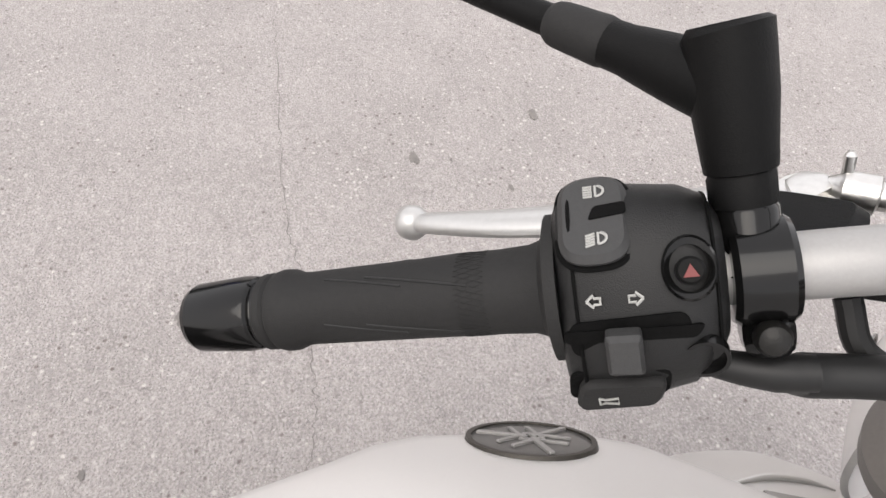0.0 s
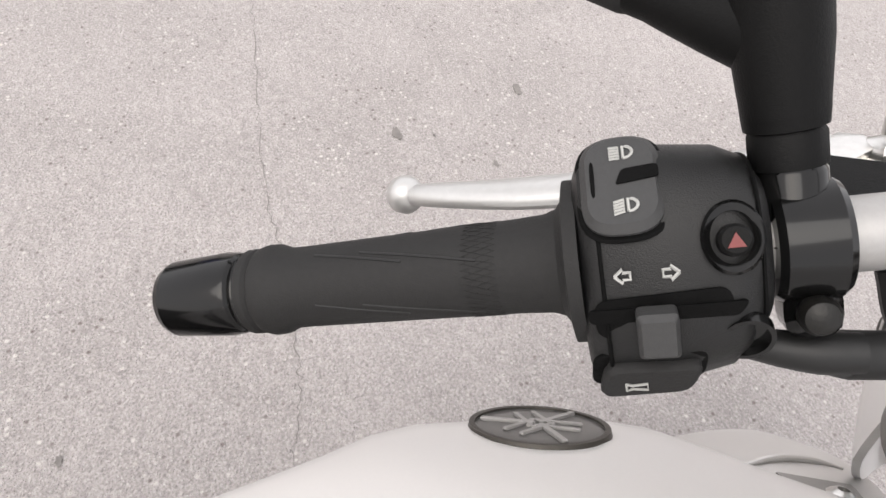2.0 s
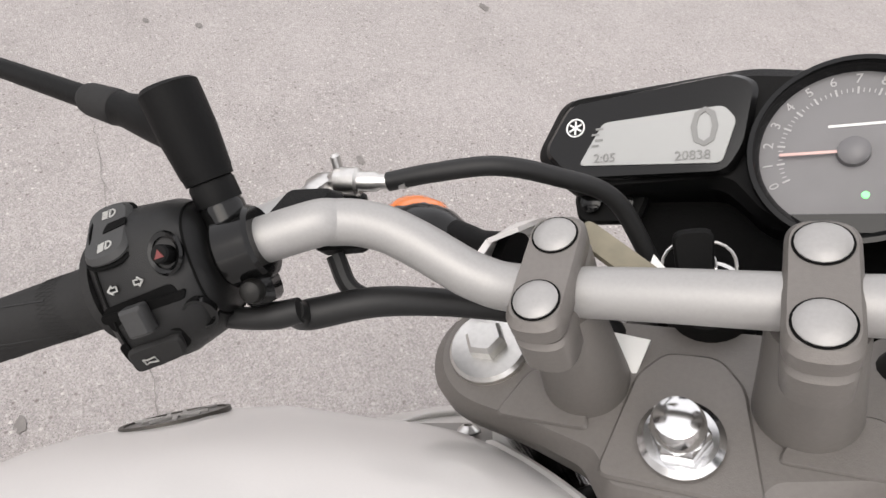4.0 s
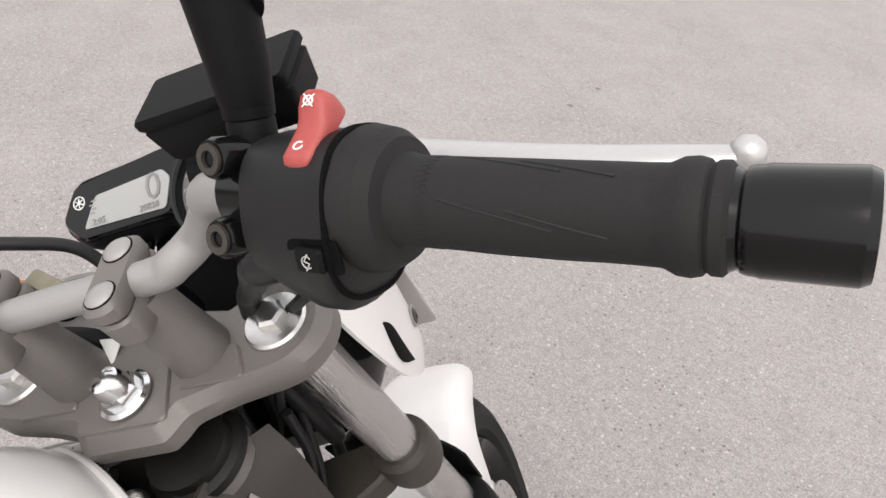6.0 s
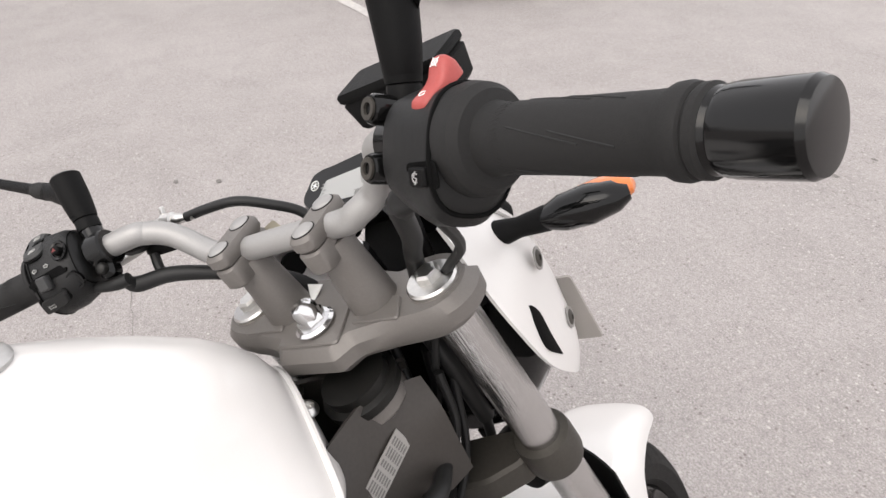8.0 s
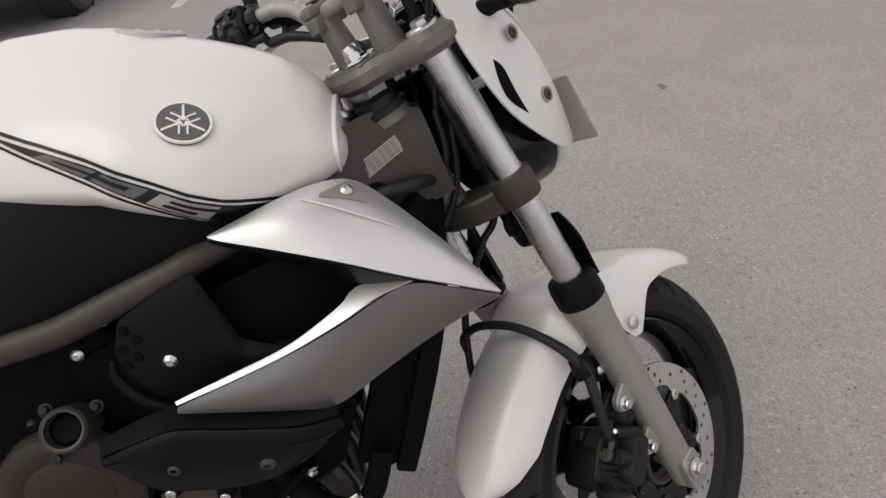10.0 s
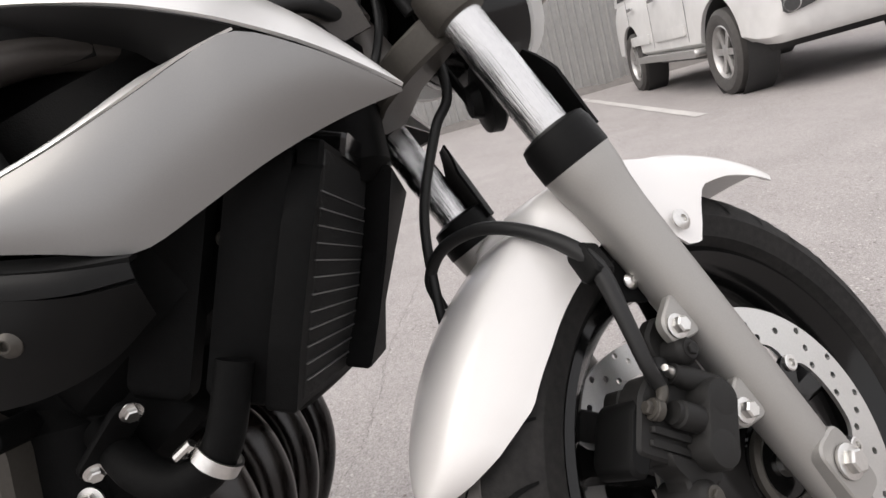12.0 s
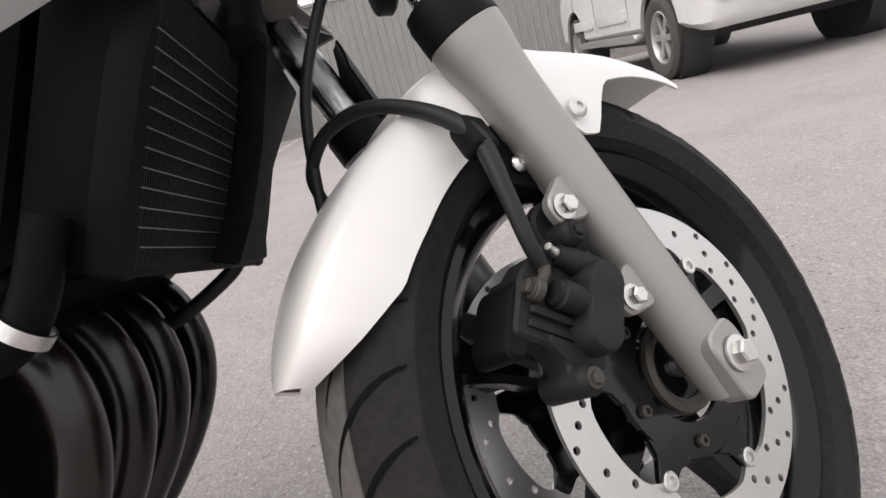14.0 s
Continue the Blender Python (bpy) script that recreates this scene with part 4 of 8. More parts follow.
legs = [fork_leg(x) for x in both(FX)]
fpart("axle", lathe([(-0.075, 0.011), (0.075, 0.011)], WH, 20), "steel")


def caliper(sgn):
    """A sliding two-piston caliper behind the fork leg; its frame runs outwards from the axle, then along the disc."""
    er = UPF * 0.785 - FWD * 0.615

    def m(r, t, x):
        return axes(P(sgn * x, 0, 0), (sgn, 0, 0), er) @ Matrix.Translation((r, sgn * t, 0))

    def plate(outline, x0, x1, edge, soft):
        return prism(rounded([(r, sgn * t) for r, t in outline], soft), x1 - x0, m(0, 0, x0), edge)

    main = [(0.108, -0.042), (0.15, -0.05), (0.188, -0.03), (0.196, -0.012), (0.196, 0.034), (0.156, 0.036), (0.112, 0.042)]
    body = fpart("brake_caliper", plate(main, 0.074, 0.104, 0.003, 0.006), "cast", "black two-piston brake caliper")
    fpart("inner_half", plate([(0.112, -0.034), (0.18, -0.03), (0.184, 0.028), (0.112, 0.034)], 0.034, 0.058, 0.003, 0.008), "cast", "", body)
    fpart("bridge", plate([(0.178, -0.014), (0.196, -0.01), (0.201, 0.0), (0.201, 0.044), (0.194, 0.052), (0.182, 0.05)], 0.052, 0.101, 0.004, 0.005), "black", "", body)
    fpart("lower_arm", plate([(0.116, 0.03), (0.17, 0.026), (0.166, 0.036), (0.152, 0.044), (0.148, 0.058), (0.138, 0.066), (0.127, 0.06)], 0.08, 0.108, 0.003, 0.006), "cast", "", body)
    # piston pods joined by a waist
    pod = bmesh.new()
    for t in (-0.0215, 0.0175):
        lathe([(0.09, 0.0178), (0.122, 0.0175), (0.126, 0.0155), (0.1272, 0.011)], m(0.131, t, 0), 28, pod)
    prism(rounded([(-0.0158, -0.022), (0.0158, -0.022), (0.0158, 0.022), (-0.0158, 0.022)], 0.002), 0.0365, m(0.131, -0.002, 0.09), 0.002, pod)
    fpart("piston_housing", pod, "cast", "", body)
    # ribs across the body
    for t, x1 in ((0.014, 0.109), (0.024, 0.107)):
        fpart("caliper_rib", plate([(0.144, t - 0.003), (0.186, t - 0.004), (0.186, t + 0.002), (0.144, t + 0.003)], 0.1, x1, 0.0015, 0.002), "cast", "", body)
    # drilled fluid bosses that run outwards: banjo and bleeder
    ax = er.normalized()
    boss = bmesh.new()
    lathe([(0.12, 0.0115), (0.166, 0.0115), (0.1675, 0.0095), (0.172, 0.0095)], axes(m(0, -0.002, 0.114).translation, ax, (1, 0, 0)), 22, boss)
    lathe([(0.12, 0.0105), (0.158, 0.0098), (0.16, 0.0085), (0.168, 0.0085)], axes(m(0, -0.036, 0.108).translation, ax, (1, 0, 0)), 20, boss)
    fpart("fluid_boss", boss, "cast", "", body)
    eye = m(0.182, -0.002, 0.108).translation
    fpart("banjo_eye", lathe([(-0.003, 0.008), (-0.002, 0.0092), (0.004, 0.0092), (0.005, 0.008)], axes(eye, ax, (1, 0, 0)), 20), "cover", "", body)
    fpart("banjo_bolt", bolt(axes(eye + ax * 0.005, ax, (1, 0, 0)), 0.0058, 0.007, "hex"), "cover", "dull banjo bolt", body)
    end = V((sgn * 0.1, -0.144, 0.402))
    fpart("banjo_pipe", tube([end, end.lerp(eye, 0.5) + V((sgn * 0.006, 0, 0)), eye], [0.0065, 0.005, 0.0042], 12, 4), "cover", "", body)
    fpart("hose_ferrule", lathe([(-0.02, 0.0078), (-0.006, 0.0086), (-0.005, 0.0075), (0.0, 0.0085), (0.004, 0.0085), (0.005, 0.006)], axes(end, eye - end, (1, 0, 0)), 16), "hose", "", body)
    fpart("bleed_nipple", lathe([(0, 0.005), (0.006, 0.005), (0.009, 0.0035), (0.016, 0.003)], axes(m(0.166, -0.036, 0.108).translation, ax + V((sgn * 0.5, 0, 0)), (1, 0, 0)), 12), "steel", "", body)
    # bracket to the fork lugs, with its two slide pins
    hold = [(0.176, -0.088), (0.184, -0.066), (0.17, -0.046), (0.128, -0.024), (0.114, -0.004), (0.094, -0.008), (0.09, -0.03), (0.112, -0.046), (0.142, -0.074), (0.152, -0.09)]
    fpart("caliper_bracket", plate(hold, 0.08, 0.096, 0.003, 0.008), "cast", "", body)
    for r, t, top in ((0.156, -0.058, 0.118), (0.137, 0.0545, 0.12)):
        pin = fpart("slide_pin", lathe([(0.07, 0.013), (top - 0.006, 0.0125), (top - 0.003, 0.0105), (top, 0.0085)], m(r, t, 0), 18), "cast", "", body)
        fpart("pin_bolt", bolt(m(r, t, top), 0.0055, 0.005, "hex"), "cover" if t > 0 else "cast", "", pin)


for sgn in both(1):
    caliper(sgn)

# -- front mudguard --


def mudguard():
    rows = []
    for k in range(61):
        f = k / 60
        a = math.radians(61.5 + (169.5 - 61.5) * f)
        d = math.degrees(a)
        r = 0.329 + 0.018 * max(0, 1 - f / 0.3) ** 1.2
        tail = float(np.interp(d, (124, 130, 144, 158, 169.5), (0, 0.0, 0.002, 0.006, 0.009)))
        w = float(np.interp(d, (54, 58, 66, 76, 88, 96, 104, 112, 122, 128, 145, 157, 164, 167.5, 169.5), (0.056, 0.068, 0.075, 0.08, 0.087, 0.094, 0.096, 0.09, 0.084, 0.071, 0.069, 0.064, 0.054, 0.04, 0.018)))
        drop = float(np.interp(d, (54, 64, 76, 86, 92, 96, 101, 104, 107, 114, 128, 145, 156, 161, 165, 168, 169.5), (0.006, 0.016, 0.028, 0.042, 0.082, 0.1, 0.102, 0.092, 0.07, 0.062, 0.058, 0.056, 0.05, 0.036, 0.022, 0.008, 0.002)))
        r += float(np.interp(d, (96, 104, 119, 122.5, 124, 128), (0, 0.006, 0.012, 0.01, 0.0, 0.0)))
        r += tail
        drop += tail
        row = []
        for j in range(17):
            u = j / 8 - 1
            x = w * (math.sin(u * math.pi / 2) if abs(u) < 1 else math.copysign(1, u))
            rr = r - 0.012 * (1 - math.cos(u * math.pi / 2)) - drop * max(0, (abs(u) - 0.45) / 0.55) ** 1.5
            row.append(V((x, rr * math.cos(a), 0.3 + rr * math.sin(a))))
        rows.append(row)
    guard = fpart("front_mudguard", sheet(rows, 0.0025), "white", "glossy white front mudguard")
    for sgn in (-1, 1):
        fpart("guard_bolt", bolt(axes(P(sgn * 0.1, 0.235, 0.063), (sgn, 0, 0), (0, 1, 0)), 0.0085, 0.004, "button"), "steel", "", guard)
    return guard


mudguard()

# -- yokes --


def top_yoke():
    s0, s1 = 0.724, 0.754
    m = axes(PT(0, s0, 0), UPT, (1, 0, 0))

    def ear(cx, cy, r, a0, a1, n=10):
        return [(cx + r * math.cos(math.radians(a0 + (a1 - a0) * i / n)), cy + r * math.sin(math.radians(a0 + (a1 - a0) * i / n))) for i in range(n + 1)]

    right = [(0.03, -0.066), (0.042, -0.05), (0.075, -0.04), *ear(FX, 0.002, 0.036, -80, 115), (0.07, 0.022), (0.045, 0.03)]
    outline = right + [(-x, y) for x, y in reversed(right)]
    yoke = fpart("top_yoke", prism(rounded(outline, 0.004, 2), s1 - s0, m, 0.0085), "alloy", "grey-beige painted cast top yoke")
    # raised wedge round the stem nut and ribs along the rear edge
    fpart("stem_boss", prism(rounded([(-0.034, -0.056), (0.034, -0.056), (0.024, -0.004), (0.012, 0.01), (-0.012, 0.01), (-0.024, -0.004)], 0.006), 0.0032, axes(PT(0, s1 - 0.001, 0), UPT, (1, 0, 0)), 0.003), "alloy", "", yoke)
    for x in both(0.062):
        fpart("yoke_rib", prism(rounded([(-0.026, -0.016), (0.022, -0.016), (0.014, 0.01), (-0.014, 0.012)], 0.005), 0.003, axes(PT(x, s1 - 0.001, -0.02), UPT, (1, 0, 0)), 0.0025), "alloy", "", yoke)
    nut_m = axes(PT(0, s1 + 0.004, -0.034), UPT, (1, 0, 0))
    nut = fpart("stem_nut", lathe([(0.003, 0.0128), (0.01, 0.0128), (0.012, 0.0112)], nut_m, 6), "chrome", "chromed stem nut on a washer", yoke)
    bm = lathe([(0, 0.0182), (0.0015, 0.0182), (0.0035, 0.0155)], nut_m, 40)
    lathe([(0.009, 0.0112), (0.017, 0.0112), (0.0215, 0.0095), (0.024, 0.005)], nut_m, 32, bm)
    fpart("nut_washer", bm, "chrome", "", yoke)
    for x in both(FX):
        cm = axes(PT(x, s1 - 0.002, 0.001), UPT, (1, 0, 0))
        cap = fpart("fork_cap", lathe([(0, 0.0222), (0.005, 0.0222), (0.007, 0.0205), (0.0075, 0.014)], cm, 40), "steel", "bright alloy fork cap", yoke)
        lathe_bm = lathe([(0.005, 0.0112), (0.013, 0.0112), (0.0155, 0.009)], cm, 6)
        fpart("cap_nut", lathe_bm, "steel", "", yoke)
    # headlamp stay and pinch bolts at the front
    for x in both(FX + 0.012):
        fpart("pinch_bolt", bolt(axes(PT(x, s1 - 0.015, 0.036), FWD, UPT), 0.006, 0.008, "button"), "steel", "", yoke)
    return yoke


top_yoke()


def riser(x):
    o = -0.0088
    m = axes(PT(x, 0.738, o), UPT, (1, 0, 0))
    post = fpart("bar_riser", lathe([(0, 0.0225), (0.012, 0.0215), (0.05, 0.0185), (0.083, 0.0165)], m, 32), "alloy", "grey-beige cast handlebar riser")
    shape = rounded([(-0.0118, -0.029), (0.0118, -0.029), (0.0118, 0.029), (-0.0118, 0.029)], 0.0112, 6)
    fpart("lower_clamp", prism(shape, 0.02, axes(PT(x, 0.809, o), UPT, (1, 0, 0)), 0.002), "alloy", "", post)
    cap = fpart("upper_clamp", prism(shape, 0.0135, axes(PT(x, 0.8295, o), UPT, (1, 0, 0)), 0.003), "alloy", "", post)
    for d in (-0.0162, 0.0162):
        fpart("bolt_gap", lathe([(0, 0.0096), (0.0006, 0.0096)], axes(PT(x, 0.8428, o + d), UPT, (1, 0, 0)), 28), "dark", "", post)
        fpart("clamp_bolt", bolt(axes(PT(x, 0.8425, o + d), UPT, (1, 0, 0)), 0.0088, 0.0035, "dome"), "bar", "", post)


for x in both(0.047):
    riser(x)


def lower_yoke():
    m = axes(P(0, 0.5, 0), UPF, (1, 0, 0))
    shape = [(0.0, -0.058), (0.05, -0.045), (0.085, -0.02), (0.085, 0.015), (0.045, 0.008), (0.0, 0.0)]
    yoke = fpart("lower_yoke", prism(rounded(shape + [(-x, y) for x, y in reversed(shape[1:-1])], 0.01), 0.034, m, 0.004), "cover", "dark grey cast lower yoke")
    for x in both(FX):
        fpart("yoke_collar", lathe([(0.506, 0.0215), (0.508, 0.0275), (0.514, 0.029), (0.54, 0.029), (0.546, 0.0278), (0.548, 0.0215)], axes(P(x, 0, 0), UPF, (1, 0, 0)), 40), "cover", "", yoke)
    fpart("steering_stem", lathe([(0.53, 0.026), (0.6, 0.022), (0.7, 0.022)], axes(P(0, 0, -0.03), UPF, (1, 0, 0)), 24), "alloy", "", yoke)
    stay = fpart("headlamp_stay", prism(rounded([(-0.072, -0.08), (0.072, -0.08), (0.078, 0.075), (-0.078, 0.075)], 0.02, 4), 0.03, axes(P(0, 0.625, 0.022), FWD, (1, 0, 0)), 0.006), "dark", "black headlamp stay and wiring cover")
    for x in both(0.045):
        fpart("wiring_sleeve", tube([P(x, 0.7, 0.018), P(x * 1.2, 0.64, 0.008), P(x, 0.56, 0.012)], 0.009, 12, 4), "hose", "", stay)


lower_yoke()

# -- handlebar and controls --
BAR_IN = {-1: V((-0.153, -0.4014, 1.0793)), 1: V((0.1638, -0.4158, 1.0833))}
BAR_OUT = {-1: V((-0.3702, -0.5114, 1.0429)), 1: V((0.3866, -0.5115, 1.0418))}
SIZE = {-1: 0.95, 1: 0.985}  # how large the controls of either side are built
SLIDE = {-1: -0.0055, 1: 0.0}  # how far they sit along the bar


clamp_c = PT(0, 0.829, -0.0088)
bar_line = []
for sgn in (-1, 1):
    if sgn < 0:
        bend = [clamp_c + V((-0.06, 0, 0)), V((-0.0775, -0.3725, 1.0462)), V((-0.0925, -0.3735, 1.0555)), V((-0.104, -0.375, 1.0638)), V((-0.1176, -0.3785, 1.0725)), V((-0.1333, -0.3865, 1.0785))]
    else:
        bend = [clamp_c + V((0.068, 0, 0)), clamp_c + V((0.086, -0.001, 0.0045)), V((0.1085, -0.3699, 1.0554)), V((0.1321, -0.3863, 1.0701))]
    half = [*bend, BAR_IN[sgn], BAR_IN[sgn].lerp(BAR_OUT[sgn], 0.5), BAR_IN[sgn].lerp(BAR_OUT[sgn], 0.82)]
    bar_line = (half[::-1] if sgn < 0 else bar_line) + ([clamp_c] + half if sgn > 0 else [])
handlebar = fpart("handlebar", tube(bar_line, 0.0105, 24, 8), "bar", "satin silver-grey tubular handlebar", None, 80)


def bar_frame(sgn, along, up=(0, 0.3, 0.95)):
    """A frame on the bar: z outwards along it, y about up, x along the rider's way."""
    d = (BAR_OUT[sgn] - BAR_IN[sgn]).normalized()
    p = BAR_IN[sgn] + d * along
    y = V(up)
    y = (y - d * y.dot(d)).normalized()
    x = y.cross(d)
    m = Matrix((x, y, d)).transposed().to_4x4()
    m.translation = p
    return m @ Matrix.Diagonal((SIZE[sgn], SIZE[sgn], SIZE[sgn], 1))


def grip(sgn):
    m = bar_frame(sgn, SLIDE[sgn])
    a, b = 0.089, 0.194
    if sgn > 0:
        prof = [(a - 0.012, 0.03), (a - 0.006, 0.031), (a + 0.002, 0.0295), (a + 0.007, 0.0258), (a + 0.0085, 0.0198), (a + 0.012, 0.0186), (a + 0.022, 0.0182)]
    else:
        prof = [(a - 0.002, 0.0305), (a + 0.002, 0.0305), (a + 0.0032, 0.0235), (a + 0.005, 0.0204), (a + 0.009, 0.0188), (a + 0.02, 0.0182)]
    prof += [(a + 0.03, 0.0181), (a + 0.05, 0.0178), (a + 0.07, 0.0175), (b - 0.01, 0.0171), (b - 0.004, 0.0172), (b, 0.0192), (b + 0.004, 0.0195), (b + 0.007, 0.0186), (b + 0.008, 0.0172), (b + 0.0095, 0.0183), (b + 0.0125, 0.0183), (b + 0.014, 0.0165)]
    thin = 0.85 if sgn < 0 else 0.92
    prof = [(h, r * thin) for h, r in prof]
    g = fpart("grip", lathe(prof, m, 48), "rubber", "worn dark grey rubber handlebar grip", None, 24.0)
    # moulded slanting lines
    bm = bmesh.new()
    for k in range(5):
        turn = 2 * math.pi * k / 5 + 0.4
        for f0, f1, t0, t1 in ((0.03, 0.07, 0.0, 0.5), (0.055, 0.1, 0.15, 0.75), (0.135, 0.095, 0.95, 0.35)):
            line = []
            for j in range(8):
                f = j / 7
                h = a + (f0 + (f1 - f0) * f)
                if h > b - 0.012:
                    continue
                ang = turn + t0 + (t1 - t0) * f
                r = float(np.interp(h - a, (0.02, 0.03, 0.05, 0.07, 0.095), (0.0182, 0.0181, 0.0178, 0.0175, 0.0171))) * thin - 0.0001
                line.append(m @ V((r * math.cos(ang), r * math.sin(ang), h)))
            if len(line) > 2:
                tube(line, 0.0005, 6, 1, bm, curve=False)
    tagged(fpart("moulded_rib", bm, "hose", "moulded slanting lines", g), kind="stuff")
    # knurled band
    bm = bmesh.new()
    for k in range(44):
        for lean in (-1, 1):
            line = [m @ V((0.01822 * thin * math.cos(2 * math.pi * k / 44 + lean * 0.22 * f), 0.01822 * thin * math.sin(2 * math.pi * k / 44 + lean * 0.22 * f), a + (0.014 if sgn > 0 else 0.024) + 0.011 * f)) for f in (0, 0.5, 1)]
            tube(line, 0.0001, 4, 1, bm, curve=False)
    tagged(fpart("knurled_band", bm, "rubber", "", g), kind="stuff")
    e = b + 0.014
    end = fpart("bar_end", lathe([(h, r * (0.86 if sgn < 0 else 0.89)) for h, r in [(e - 0.002, 0.0165), (e, 0.0172), (e + 0.002, 0.016), (e + 0.003, 0.0172), (e + 0.005, 0.0178), (e + 0.0065, 0.0178), (e + 0.008, 0.0182), (e + 0.031, 0.0182 if sgn > 0 else 0.0168), (e + 0.0335, 0.0168 if sgn > 0 else 0.0155), (e + 0.034, 0.012)]], m, 64), "gloss", "gloss black bar-end weight", None, 18.0)
    return g


for sgn in (-1, 1):
    grip(sgn)


def rounded_body(m, sections, n=28, power=3.2):
    """A soft-edged housing: rows of (along, x0, x1, y0, y1) in the frame's axes, superelliptic."""
    bm = bmesh.new()
    loops = []
    for z, x0, x1, y0, y1 in sections:
        cx, cy, rx, ry = (x0 + x1) / 2, (y0 + y1) / 2, (x1 - x0) / 2, (y1 - y0) / 2
        loop = []
        for k in range(n):
            a = 2 * math.pi * k / n
            c, s = math.cos(a), math.sin(a)
            loop.append(m @ V((cx + rx * math.copysign(abs(c) ** (2 / power), c), cy + ry * math.copysign(abs(s) ** (2 / power), s), z)))
        loops.append(loop)
    rings(bm, loops)
    return bm


def seam(m, row, parent, thick=0.0006, n=40, power=2.6):
    """A dark parting line round a housing."""
    z, x0, x1, y0, y1 = row
    cx, cy, rx, ry = (x0 + x1) / 2, (y0 + y1) / 2, (x1 - x0) / 2, (y1 - y0) / 2
    line = []
    for k in range(n + 1):
        c, s = math.cos(2 * math.pi * k / n), math.sin(2 * math.pi * k / n)
        line.append(m @ V((cx + rx * math.copysign(abs(c) ** (2 / power), c), cy + ry * math.copysign(abs(s) ** (2 / power), s), z)))
    return fpart("housing_seam", tube(line, thick, 6, 1, curve=False), "dark", "", parent)


# left switch cluster: x of the bar's frame points away from or to the rider, so find the side that faces the rider
LM = bar_frame(-1, SLIDE[-1])
RIDER_L = -1 if LM.col[0].y > 0 else 1
RM = bar_frame(1, SLIDE[1])
RIDER_R = -1 if RM.col[0].y > 0 else 1


def face(m, rider, along, up, out=0.034, tilt=0.0):
    """A frame on the rider's face of a housing: z to the rider, x to the rider's right, y up."""
    o = m @ V((rider * out, up, along))
    z = (m.to_3x3() @ V((rider * math.cos(tilt), math.sin(tilt), 0))).normalized()
    y = (m.to_3x3() @ V((0, 1, 0)))
    y = (y - z * y.dot(z)).normalized()
    x = y.cross(z)
    r = Matrix((x, y, z)).transposed().to_4x4()
    r.translation = o
    return r


def span(r, a, b):
    return (min(r * a, r * b), max(r * a, r * b))


